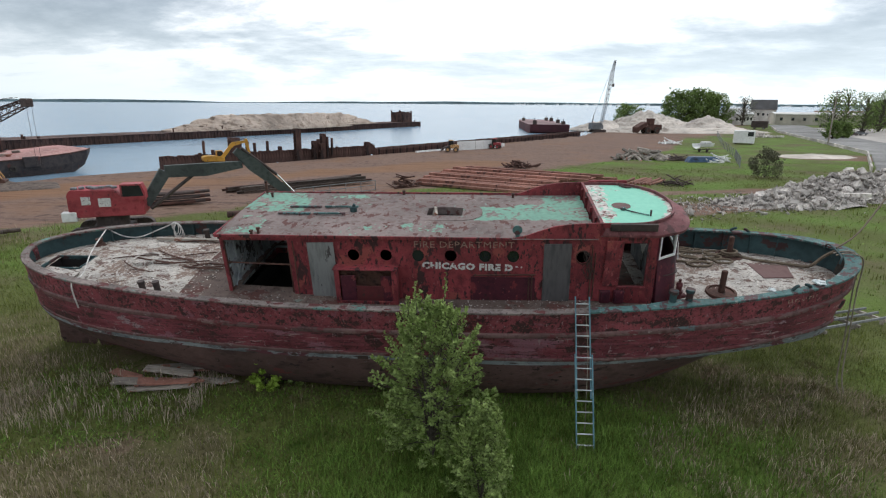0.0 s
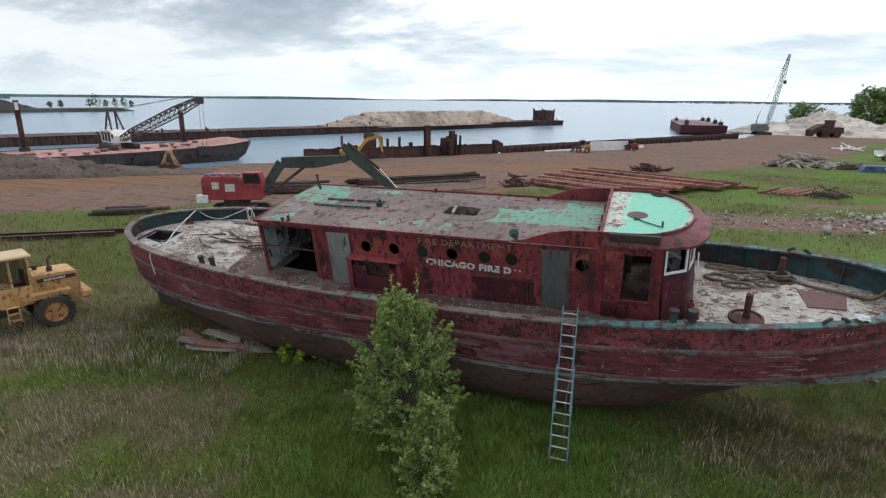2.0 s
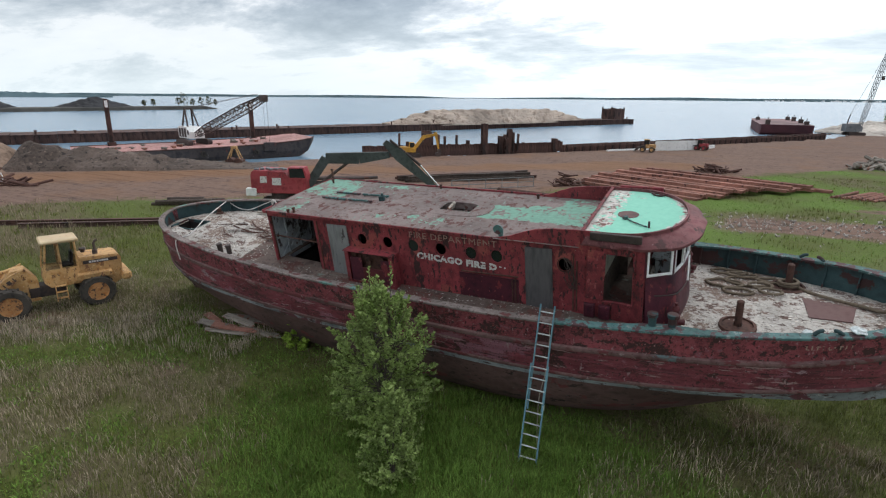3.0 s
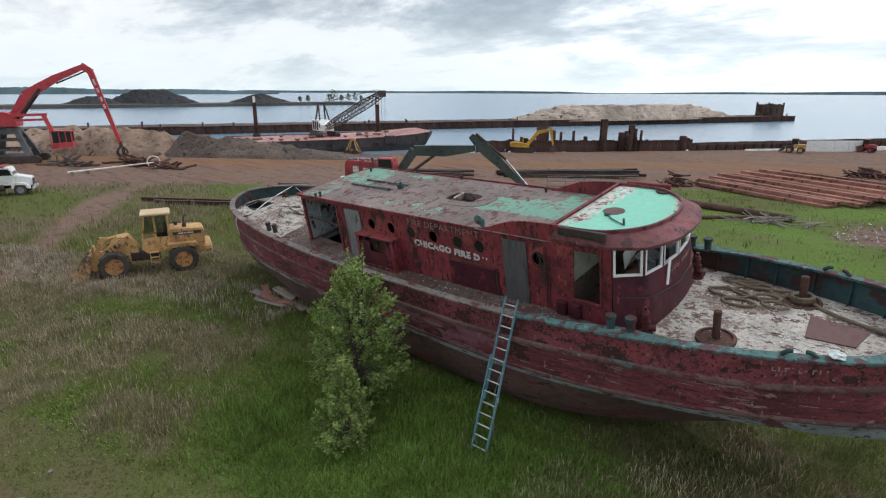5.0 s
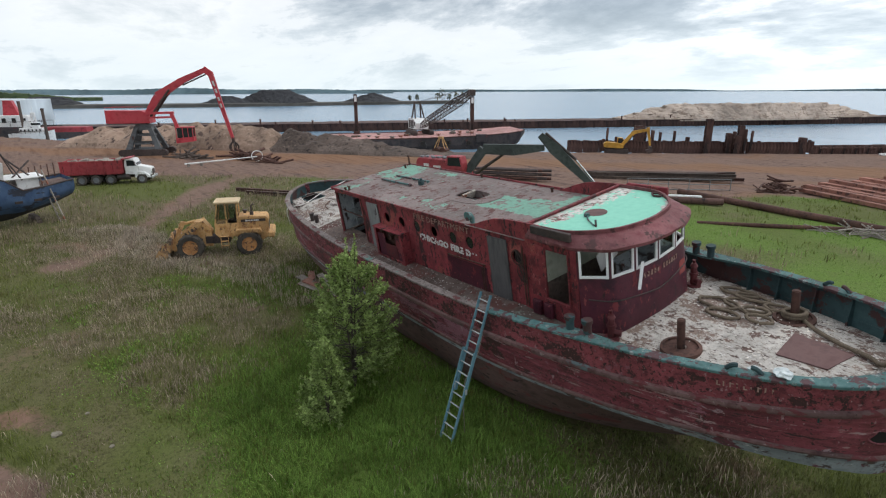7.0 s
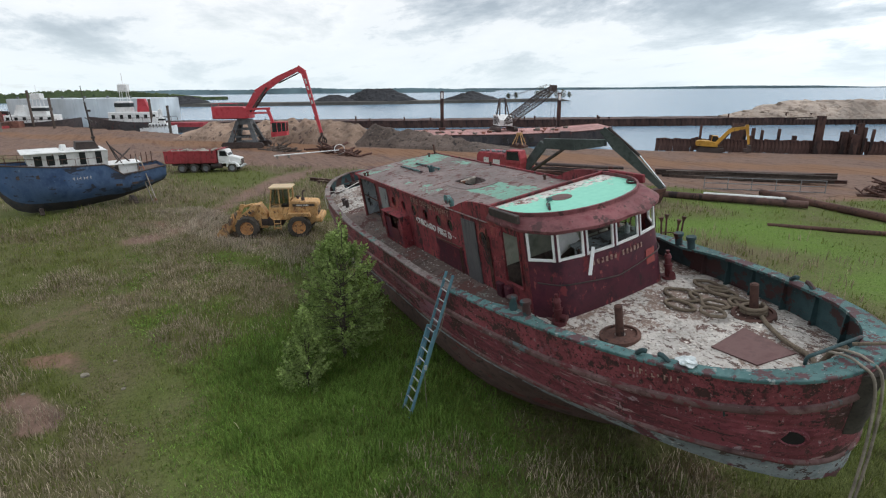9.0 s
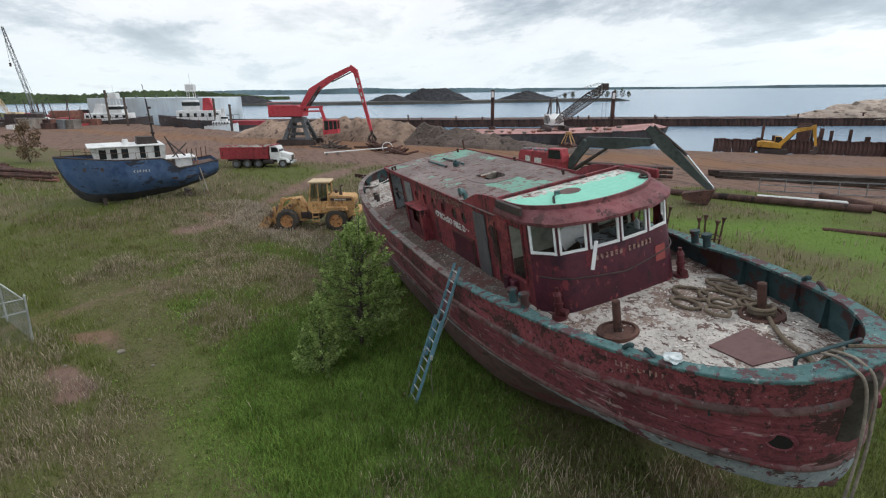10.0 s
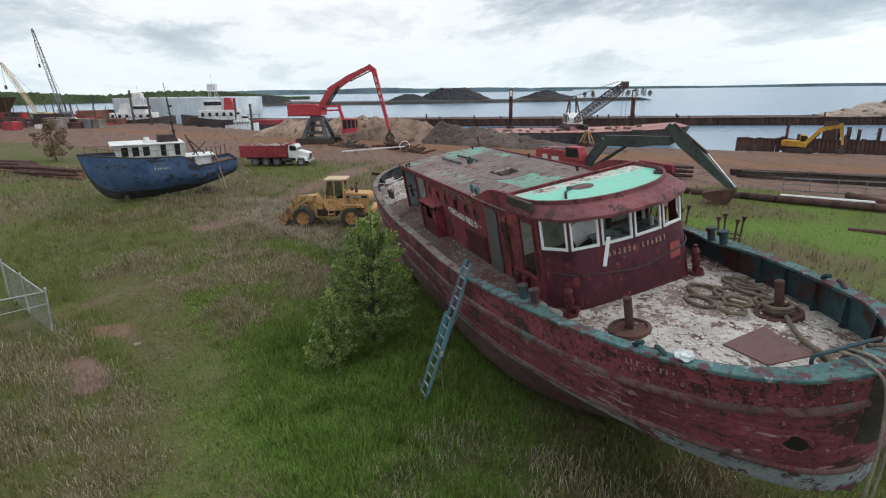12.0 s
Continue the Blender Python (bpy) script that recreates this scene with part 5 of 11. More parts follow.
part("red_patch", bm, surf("primer_red", [(0.26, 0.055, 0.05), (0.34, 0.085, 0.075)], 5.0, 0.8, spots=[((0.10, 0.03, 0.03), 7.0, 0.6, (1, 1, 1))]), fireboat, "patch of bright red primer")

path_ = [v for v in curve_front(1.012, 5.02, 20) if -0.72 < v.y < 0.98]
for i in range(0, len(path_) - 1, 3):
    a, b = path_[i], path_[min(i + 1, len(path_) - 1)]
    if 0.02 < a.y < 0.22:
        continue
    bm = B()
    ang = math.degrees(math.atan2(b.y - a.y, b.x - a.x))
    box(bm, (a.x + 0.012, a.y, 5.02), (0.065, 0.012, 0.13), rot=(0, 0, ang))
    part("letter_bar", bm, letter_gold, fireboat)
for i in range(6):
    (x0, y0), (x1, y1) = FRONT[i], FRONT[i + 1]
    a, b = Vector((x0, y0, 0)), Vector((x1, y1, 0))
    d = (b - a).normalized()
    L = (b - a).length
    nrm = Vector((d.y, -d.x, 0))
    win = B()
    rot = (0, 0, math.degrees(math.atan2(d.y, d.x)))
    c = (a + b) / 2
    for off, z, s in ((0.06, 5.66, (0.062, 0.06, 0.80)), (L - 0.06, 5.66, (0.062, 0.06, 0.80))):
        p = a + d * off
        box(win, (p.x, p.y, z), s, rot, bev=0.01)
    for z in (5.285, 6.03):
        box(win, (c.x, c.y, z), (L - 0.06, 0.062, 0.07), rot, bev=0.01)
    wf = part("window_frame", win, white_trim, fireboat, "white window frame")
    if i == 3:
        g = B()
        box(g, (c.x - 0.01 * nrm.x, c.y - 0.01 * nrm.y, 5.66), (L - 0.13, 0.008, 0.68), rot)
        pane = part("pane", g, glass, wf)
        pane.visible_shadow = False
    post = B()
    box(post, (a.x, a.y, 5.66), (0.05, 0.05, 0.84), rot)
    part("window_post", post, wheel_red, fireboat)
# the loose white board hanging off the frame
bm = B()
box(bm, (6.13, -0.84, 5.13), (0.025, 0.095, 0.72), rot=(-14, -6, -15), bev=0.006)
part("loose_board", bm, white_trim, fireboat, "loose white board hanging down")

# aft wall of the wheelhouse, inside lining, console and clutter
bm = B()
box(bm, (3.93, 0.0, 4.9), (0.05, 3.94, 2.3))
part("wheelhouse_lining", bm, green_in, fireboat, "pale green flaking inner walls")
bm = B()
box(bm, (3.965, 0.0, 4.26), (0.02, 3.92, 1.0))
part("wainscot", bm, wood_dark, fireboat, "dark boarding on the inner wall")
bm = B()
box(bm, (4.9, 0, 3.74), (2.0, 3.9, 0.05))
part("wheelhouse_floor", bm, hatch_brown, fireboat)
bm = B()
box(bm, (5.45, 0.3, 4.6), (0.45, 1.9, 1.2), bev=0.03)
box(bm, (5.4, 0.3, 5.22), (0.55, 2.0, 0.06), rot=(0, 8, 0), bev=0.01)
part("console", bm, grey_int, fireboat)
bm = B()
box(bm, (5.05, -0.75, 5.42), (0.03, 0.75, 0.62), rot=(24, 6, 0), bev=0.01)
part("leaning_panel", bm, white_paint, fireboat, "white board leaning inside the wheelhouse")
bm = B()
rod(bm, (5.55, 0.9, 5.24), (5.55, 0.9, 5.42), 0.07, seg=12)
rod(bm, (5.55, 0.9, 5.42), (5.55, 0.9, 5.52), 0.07, 0.025, seg=12)
part("plastic_bottle", bm, white_trim, fireboat, "white plastic bottle on the console", smooth=True)

bm = B()
for z in (4.2, 4.6, 5.0, 5.4):
    box(bm, (4.15, 1.1, z), (0.25, 1.0, 0.03))
for y in (0.6, 1.6):
    box(bm, (4.15, y, 4.75), (0.25, 0.03, 1.6))
part("shelf_rack", bm, wood_dark, fireboat)
bm = B()
box(bm, (4.05, -HW - 0.01, 5.2), (0.05, 0.07, 1.7), bev=0.01)
box(bm, (4.86, -HW - 0.01, 5.2), (0.05, 0.07, 1.7), bev=0.01)
box(bm, (4.45, -HW - 0.02, 4.35), (0.86, 0.10, 0.06), bev=0.01)
part("door_frame", bm, house_red, fireboat)
bm = B()
box(bm, (3.85, -HW - 0.06, 5.15), (0.5, 0.04, 1.5), rot=(0, 2, 6), bev=0.01)
part("open_door", bm, house_red, fireboat)

# visor and green roof
edge = smoothpath([(3.45, -2.14, 0), (4.6, -2.16, 0), (5.35, -2.02, 0), (5.98, -1.62, 0), (6.32, -0.9, 0), (6.42, 0, 0), (6.32, 0.9, 0), (5.98, 1.62, 0), (5.35, 2.02, 0), (4.6, 2.16, 0), (3.45, 2.14, 0)], 5)
lip = smoothpath([(3.45, -2.02, 0), (4.55, -1.98, 0), (5.15, -1.72, 0), (5.65, -1.2, 0), (5.88, -0.6, 0), (5.95, 0, 0), (5.88, 0.6, 0), (5.65, 1.2, 0), (5.15, 1.72, 0), (4.55, 1.98, 0), (3.45, 2.02, 0)], 5)
bm = B()
rows = [[(p.x, p.y, 6.02 + 0.045 * noise.noise(p * 2.1)) for p in edge], [(p.x + 0.01 + 0.05 * noise.noise(p * 1.7 + Vector((3, 0, 0))), p.y * 1.003, 6.10 + 0.045 * noise.noise(p * 2.1)) for p in edge]]
rows.append([((p.x + 2 * q.x) / 3 + 0.10, (p.y + 2 * q.y) / 3, 6.27) for p, q in zip(edge, lip)])
rows.append([(q.x + 0.03, q.y, 6.33) for q in lip])
rows.append([(q.x + 0.03, q.y, 6.43) for q in lip])
rows.append([(q.x - 0.03, q.y * 0.985, 6.43) for q in lip])
rows.append([(q.x - 0.03, q.y * 0.985, 6.30) for q in lip])
grid(bm, rows)
grid(bm, [[(p.x, p.y, 6.02 + 0.045 * noise.noise(p * 2.1)) for p in edge], [(q.x - 0.2, q.y * 0.93, 6.06) for q in lip]])
part("visor", bm, visor_red, fireboat, "faded red curved visor round the roof", smooth=True)
bm = B()
rows = []
for f in np.linspace(1.0, 0.0, 25):
    rows.append([(3.46 + (q.x - 0.02 - 3.46) * f, q.y * 0.985 * f, 6.335) for q in lip])
grid(bm, rows)
grid(bm, [[(q.x - 0.02, q.y * 0.985, 6.335) for q in lip], [(q.x - 0.02, q.y * 0.985, 6.25) for q in lip]])
wroof = part("wheelhouse_roof", bm, mint, fireboat, "mint-green painted roof with white and rusty flaking", smooth=True)
coat = wroof.data.attributes.new("paint", "FLOAT", "POINT")
for v in wroof.data.vertices:
    aft_, port_ = v.co.x - 3.46, v.co.y + 2.0
    fwd_ = 5.93 - v.co.x - 0.20 * v.co.y * v.co.y
    coat.data[v.index].value = 0.15 + 0.85 * min(1.0, max(0.0, 0.10 + 0.90 * min((aft_ - 0.08 * v.co.y) / 1.0, (port_ + 0.45 * aft_) / 1.0, 0.15 + fwd_ / 0.5)))
bm = B()
box(bm, (3.43, 0, 6.17), (0.05, 4.1, 0.48), bev=0.01)
box(bm, (3.44, 0, 6.415), (0.10, 4.1, 0.03), bev=0.008)
part("roof_bulkhead", bm, house_red, fireboat)
for y in (-1.4, -0.5, 0.5, 1.4):
    bm = B()
    box(bm, (3.36, y, 6.16), (0.09, 0.04, 0.42), bev=0.006)
    part("bulkhead_stiffener", bm, house_red, fireboat)
bm = B()
box(bm, (4.35, -2.10, 6.33), (1.35, 0.10, 0.22), bev=0.015)
part("side_light_board", bm, steel_dark, fireboat, "black running-light board")
bm = B()
box(bm, (4.35, 2.10, 6.36), (1.35, 0.10, 0.24), bev=0.015)
part("side_light_board", bm, house_red, fireboat, "red running-light board")
bm = B()
cs = [(4.35 + 0.30 * math.cos(a * math.pi / 10), -0.25 + 0.30 * math.sin(a * math.pi / 10)) for a in range(20)]
slab(bm, [(x, y, 6.347) for x, y in cs], [(x, y, 6.33) for x, y in cs])
part("round_plate", bm, hatch_brown, fireboat)
bm = B()
tube(bm, smoothpath([(4.35, -0.6, 6.36), (4.6, -0.9, 6.37), (5.0, -1.15, 6.36)], 4), 0.02, 6)
rod(bm, (5.05, -1.15, 6.33), (5.05, -1.15, 6.52), 0.03)
rod(bm, (4.33, -0.62, 6.33), (4.33, -0.62, 6.42), 0.08)
part("roof_fitting", bm, green_rail, fireboat)
bm = B()
tube(bm, smoothpath([(4.75, 1.75, 6.37), (4.9, 1.6, 6.37), (5.1, 1.65, 6.37), (5.0, 1.85, 6.38), (4.7, 1.8, 6.36)], 4), 0.03, 6)
part("hose_scrap", bm, green_dark, fireboat)

# ---- deck fittings ----
def at_deck(x, y, dz=0.0):
    return Vector((x, y, deck_z(x, y) + dz))


for x, y in ((7.50, -1.32), (8.78, 1.46)):
    bm = B()
    c = at_deck(x, y)
    rod(bm, c - Vector((0, 0, 0.05)), c + Vector((0, 0, 0.78)), 0.092, seg=18)
    rod(bm, c + Vector((0, 0, 0.76)), c + Vector((0, 0, 0.80)), 0.085, 0.06, seg=18)
    post = part("mooring_post", bm, rust_mat, fireboat, "rusty round mooring post", smooth=True)
    bm = B()
    grid(bm, [[c + Vector((r * math.cos(a * math.pi / 14), r * math.sin(a * math.pi / 14), h)) for a in range(28)] for r, h in ((0.47, -0.03), (0.46, 0.07), (0.38, 0.09), (0.37, 0.04), (0.12, 0.06))], closed=True)
    part("base_ring", bm, rust_mat, post, smooth=True)
for side in (-1, 1):
    for x in (5.50, 5.98):
        bm = B()
        z = rail_z(x) + 0.045
        y = side * (half(x) - 0.30)
        rod(bm, (x, y, z), (x, y, z + 0.30), 0.10, seg=14)
        rod(bm, (x, y, z + 0.27), (x, y, z + 0.36), 0.135, seg=14)
        part("bitt", bm, green_dark, fireboat, "blue-green mooring bitt", smooth=True)
    for x in (-11.35, -10.84):
        bm = B()
        p = at_deck(x, side * 2.25)
        rod(bm, p, p + Vector((0, 0, 0.36)), 0.10, seg=14)
        rod(bm, p + Vector((0, 0, 0.30)), p + Vector((0, 0, 0.38)), 0.115, seg=14)
        part("bitt", bm, steel_dark, fireboat, smooth=True)
    # hydrants either side of the wheelhouse
    bm = B()
    p = at_deck(5.98, side * 1.88)
    rod(bm, p, p + Vector((0, 0, 0.10)), 0.20, 0.18, seg=14)
    rod(bm, p + Vector((0, 0, 0.1)), p + Vector((0, 0, 0.62)), 0.10, 0.08, seg=14)
    rod(bm, p + Vector((0, 0, 0.36)), p + Vector((0, 0, 0.44)), 0.12, seg=14)
    rod(bm, p + Vector((0, 0, 0.62)), p + Vector((0, 0, 0.72)), 0.11, 0.07, seg=14)
    rod(bm, p + Vector((0, 0, 0.72)), p + Vector((0, 0, 0.82)), 0.035, 0.05, seg=10)
    rod(bm, p + Vector((0, 0, 0.22)), p + Vector((0.22, -0.1 * side, 0.20)), 0.07, 0.09, seg=10)
    part("hydrant", bm, hydrant_red, fireboat, "red hydrant stand", smooth=True)
    # chocks on the bow rail
    for x in (9.35,):
        bm = B()
        z = rail_z(x) + 0.05
        y = side * (half(x) - 0.12)
        t = Vector((1, side * (half(x + 0.1) - half(x - 0.1)) / 0.2, 0)).normalized()
        for s in (-1, 1):
            bm = B() if s > 0 else bm
            a = Vector((x, y, z)) + t * 0.20 * s
            tube(bm, smoothpath([a + t * 0.12 * s, a + Vector((0, 0, 0.10)), a - t * 0.09 * s + Vector((0, 0, 0.11))], 4), [0.05] * 8 + [0.035], 7)
            part("chock_horn", bm, green_dark, fireboat, "green rope chock", smooth=True)
bm = B()
p0 = at_deck(9.72, -0.05)
q4 = [at_deck(9.18, -0.42, 0.012), at_deck(10.15, -0.36, 0.012), at_deck(10.34, 0.52, 0.012), at_deck(9.10, 0.68, 0.012)]
slab(bm, [q + Vector((0, 0, 0.02)) for q in q4], [q - Vector((0, 0, 0.02)) for q in q4])
part("deck_plate", bm, hatch_brown, fireboat, "bare brown hatch plate")
# stern deck: round plate and steel scraps
bm = B()
c = at_deck(-12.4, -0.2)
grid(bm, [[c + Vector((r * math.cos(a * math.pi / 12), r * math.sin(a * math.pi / 12), h)) for a in range(24)] for r, h in ((0.52, -0.02), (0.50, 0.09), (0.40, 0.10), (0.39, 0.03), (0.02, 0.05))], closed=True)
part("round_hatch", bm, deck_mat, fireboat)
bm = B()
p = at_deck(-15.2, 1.15)
rod(bm, p, p + Vector((0, 0, 0.12)), 0.2, 0.15, seg=12)
rod(bm, p + Vector((0, 0, 0.1)), p + Vector((0, 0, 0.3)), 0.08, 0.14, seg=12)
part("vent_mushroom", bm, rust_mat, fireboat)

# ---- machines in the yard ----
def gpose(x, y, heading, dz=0.0, tilt=(0, 0)):
    return pose(x, y, float(gz(x, y)) + dz, tilt[0], tilt[1], heading)


def wheel(parent, c, r, w, rim_mat, lugs=True):
    """A tyre about the y axis, with its rim as a part."""
    bm = B()
    n = 24
    prof = [(r * 0.60, -w / 2), (r * 0.92, -w / 2), (r, -w * 0.36), (r, w * 0.36), (r * 0.92, w / 2), (r * 0.60, w / 2)]
    grid(bm, [[(c[0] + q * math.cos(a * 2 * math.pi / n), c[1] + y, c[2] + q * math.sin(a * 2 * math.pi / n)) for q, y in prof] for a in range(n)] + [[(c[0] + q, c[1] + y, c[2]) for q, y in prof]])
    if lugs:
        for a in range(n):
            t = a * 360 / n
            s = 1 if a % 2 else -1
            box(bm, (c[0] + r * math.cos(radians(t)), c[1] + s * w * 0.22, c[2] + r * math.sin(radians(t))), (r * 0.10, w * 0.5, r * 0.09), rot=(0, -t, 0))
    ty = part("tyre", bm, tyre_mat, parent, smooth=True)
    bm = B()
    rod(bm, (c[0], c[1] - w * 0.38, c[2]), (c[0], c[1] + w * 0.38, c[2]), r * 0.60, seg=20)
    for s in (-1, 1):
        rod(bm, (c[0], c[1] + s * w * 0.38, c[2]), (c[0], c[1] + s * w * 0.46, c[2]), r * 0.55, r * 0.60, seg=20, caps=False)
        rod(bm, (c[0], c[1] + s * w * 0.36, c[2]), (c[0], c[1] + s * w * 0.48, c[2]), r * 0.22, seg=14)
    part("rim", bm, rim_mat, ty)
    return ty


def track_set(root, length, gauge, width, h, material, label=""):
    """Two crawler tracks with rollers and shoes."""
    for s in (-1, 1):
        bm = B()
        r = h / 2
        path = [(length / 2 - r + r * math.sin(a), r + r * math.cos(a)) for a in np.linspace(0, math.pi, 9)] + [(-length / 2 + r - r * math.sin(a), r - r * math.cos(a)) for a in np.linspace(0, math.pi, 9)]
        prism(bm, path, width, pose(0, s * gauge / 2, 0))
        k = len(path)
        for i in range(k):
            (x0, z0), (x1, z1) = path[i], path[(i + 1) % k]
            L = math.hypot(x1 - x0, z1 - z0)
            for j in range(max(1, int(L / 0.22))):
                f = (j + 0.5) / max(1, int(L / 0.22))
                box(bm, (x0 + (x1 - x0) * f, s * gauge / 2, z0 + (z1 - z0) * f), (0.16, width * 1.06, 0.07), rot=(0, -math.degrees(math.atan2(z1 - z0, x1 - x0)), 0))
        tr = part("track", bm, material, root, label)
        for x in np.linspace(-length / 2 + r, length / 2 - r, 5):
            bm = B()
            rod(bm, (x, s * (gauge / 2 + width * 0.52), r * 0.75), (x, s * (gauge / 2 + width * 0.58), r * 0.75), r * 0.5, seg=12)
            part("roller", bm, steel_dark, tr)


def beam(bm, p, q, w0, d0, w1=None, d1=None, side=(0, 1, 0)):
    """A tapered box girder from p to q: width across `side`, depth in the plane."""
    p, q, s = Vector(p), Vector(q), Vector(side).normalized()
    w1, d1 = w1 or w0, d1 or d0
    t = (q - p).normalized()
    n = t.cross(s).normalized()
    a = [p + i * s * w0 / 2 + j * n * d0 / 2 for i, j in ((-1, -1), (1, -1), (1, 1), (-1, 1))]
    b = [q + i * s * w1 / 2 + j * n * d1 / 2 for i, j in ((-1, -1), (1, -1), (1, 1), (-1, 1))]
    return slab(bm, a, b)


def wheel_loader(x, y, heading):
    root = thing("wheel_loader", gpose(x, y, heading) @ Matrix.Scale(0.94, 4), "yellow articulated wheel loader parked in dry weeds", "wheel loader")
    R_, W, CAB = 0.77, 0.60, -0.52
    for wx in (1.78, -1.72):
        for s in (-1, 1):
            wheel(root, (wx, s * 1.05, R_ - 0.04), R_, W, rim_orange)
    bm = B()
    prism(bm, [(-2.95, 1.05), (-2.98, 2.20), (-2.86, 2.36), (-1.14, 2.44), (-1.14, 1.0), (-1.3, 0.75), (-2.4, 0.75)], 1.62)
    bmesh.ops.bevel(bm, geom=bm.edges[:], offset=0.05, segments=2, affect="EDGES")
    part("engine_hood", bm, cat_yellow, root, smooth=True)
    for s in (-1, 1):
        bm = B()
        box(bm, (-2.06, s * 0.818, 2.16), (1.50, 0.012, 0.17))
        stripe = part("hood_stripe", bm, steel_dark, root)
        for i, w in enumerate((0.10, 0.06, 0.10, 0.08, 0.05, 0.10, 0.09, 0.07)):
            bm = B()
            box(bm, (-1.62 - 0.105 * i, s * 0.827, 2.16), (w, 0.008, 0.09))
            part("marking", bm, letter_white, stripe)
    bm = B()
    for i in range(7):
        box(bm, (-2.96, -0.54 + 0.18 * i, 1.62), (0.03, 0.10, 0.75), bev=0.008)
    part("grille", bm, steel_dark, root)
    bm = B()
    box(bm, (-3.08, 0, 1.22), (0.48, 2.2, 0.42), bev=0.10)
    part("counterweight", bm, cat_yellow, root)
    bm = B()
    tube(bm, [(-1.95, 0.25, 2.3), (-1.95, 0.25, 2.95), (-2.0, 0.25, 3.05), (-2.12, 0.25, 3.1)], 0.055, 8)
    rod(bm, (-1.95, 0.25, 2.32), (-1.95, 0.25, 2.62), 0.12)
    part("exhaust", bm, steel_dark, root)
    # cab
    bm = B()
    prism(bm, [(-0.62, 1.15), (0.62, 1.15), (0.86, 1.42), (0.80, 1.95), (-0.62, 1.95)], 1.5)
    part("cab_base", bm, cat_yellow, root).location.x = CAB
    cab = B()
    for px, py in ((-0.58, 0.70), (-0.58, -0.70), (0.10, 0.70), (0.10, -0.70)):
        rod(cab, (px, py, 1.9), (px, py * 0.96, 3.28), 0.055, seg=6)
    for s in (-1, 1):
        rod(cab, (0.80, s * 0.70, 1.9), (0.58, s * 0.66, 3.28), 0.05, seg=6)
        box(cab, (0.1, s * 0.71, 1.97), (1.4, 0.06, 0.10))
    cabo = part("cab_frame", cab, cat_yellow, root)
    cabo.location.x = CAB
    bm = B()
    for s in (-1, 1):
        prism(bm, [(-0.55, 2.0), (0.06, 2.0), (0.06, 3.25), (-0.55, 3.25)], 0.01, pose(0, s * 0.685, 0))
        prism(bm, [(0.14, 2.0), (0.76, 2.0), (0.56, 3.25), (0.14, 3.25)], 0.01, pose(0, s * 0.685, 0))
    grid(bm, [[(0.79, -0.66, 1.95), (0.79, 0.66, 1.95)], [(0.57, -0.64, 3.26), (0.57, 0.64, 3.26)]])
    grid(bm, [[(-0.58, -0.66, 2.3), (-0.58, 0.66, 2.3)], [(-0.58, -0.66, 3.26), (-0.58, 0.66, 3.26)]])
    part("cab_glass", bm, glass, cabo).visible_shadow = False
    bm = B()
    box(bm, (-0.2, 0, 2.05), (0.55, 0.55, 0.18), bev=0.05)
    box(bm, (-0.42, 0, 2.4), (0.14, 0.52, 0.65), rot=(0, -8, 0), bev=0.05)
    part("seat", bm, steel_dark, root).location.x = CAB
    bm = B()
    box(bm, (0.0, 0, 3.36), (1.54, 1.56, 0.15), bev=0.05)
    box(bm, (0.72, 0, 3.30), (0.10, 1.2, 0.12), bev=0.03)
    part("cab_roof", bm, cat_cream, root, "faded cream cab roof").location.x = CAB
    # steps and tank
    for s in (-1, 1):
        bm = B()
        for z in (0.65, 0.95, 1.25):
            box(bm, (-0.25, s * 1.0, z), (0.42, 0.22, 0.035))
        for px in (-0.47, -0.03):
            box(bm, (px, s * 1.08, 0.95), (0.04, 0.05, 0.85))
        part("step", bm, cat_yellow, root)
    bm = B()
    box(bm, (0.25, 0, 0.95), (1.5, 0.9, 0.55), bev=0.06)
    part("rear_frame", bm, steel_dark, root)
    bm = B()
    prism(bm, [(0.55, 0.55), (2.3, 0.55), (2.5, 1.0), (1.55, 2.15), (1.0, 2.2), (0.75, 1.85), (0.55, 1.5)], 0.85)
    part("front_frame", bm, cat_yellow, root)
    for s in (-1, 1):
        bm = B()
        prism(bm, [(1.05, 2.25), (1.55, 2.05), (2.6, 1.30), (3.05, 0.62), (2.78, 0.36), (2.3, 0.95), (1.2, 1.85)], 0.14, pose(0, s * 0.62, 0))
        part("lift_arm", bm, cat_yellow, root)
        bm = B()
        rod(bm, (1.2, s * 0.48, 0.95), (2.0, s * 0.48, 1.15), 0.09)
        rod(bm, (2.0, s * 0.48, 1.15), (2.6, s * 0.5, 1.25), 0.05)
        part("lift_cylinder", bm, chrome, root)
    bm = B()
    rod(bm, (-1.5, -0.35, 2.3), (-1.5, -0.35, 2.55), 0.10, seg=12)
    rod(bm, (-1.5, -0.35, 2.55), (-1.5, -0.35, 2.64), 0.15, seg=12)
    part("air_intake", bm, steel_dark, root)
    bm = B()
    rod(bm, (1.5, 0, 2.15), (2.5, 0, 1.95), 0.09)
    prism(bm, [(2.1, 2.12), (2.4, 2.16), (2.9, 0.95), (2.75, 0.85)], 0.2)
    part("tilt_linkage", bm, cat_yellow, root)
    bm = B()
    out = [(3.25, 1.05), (3.35, 0.45), (3.6, 0.12), (4.45, 0.02), (4.5, 0.05), (3.68, 0.22), (3.46, 0.5), (3.38, 1.08)]
    prism(bm, out, 2.75)
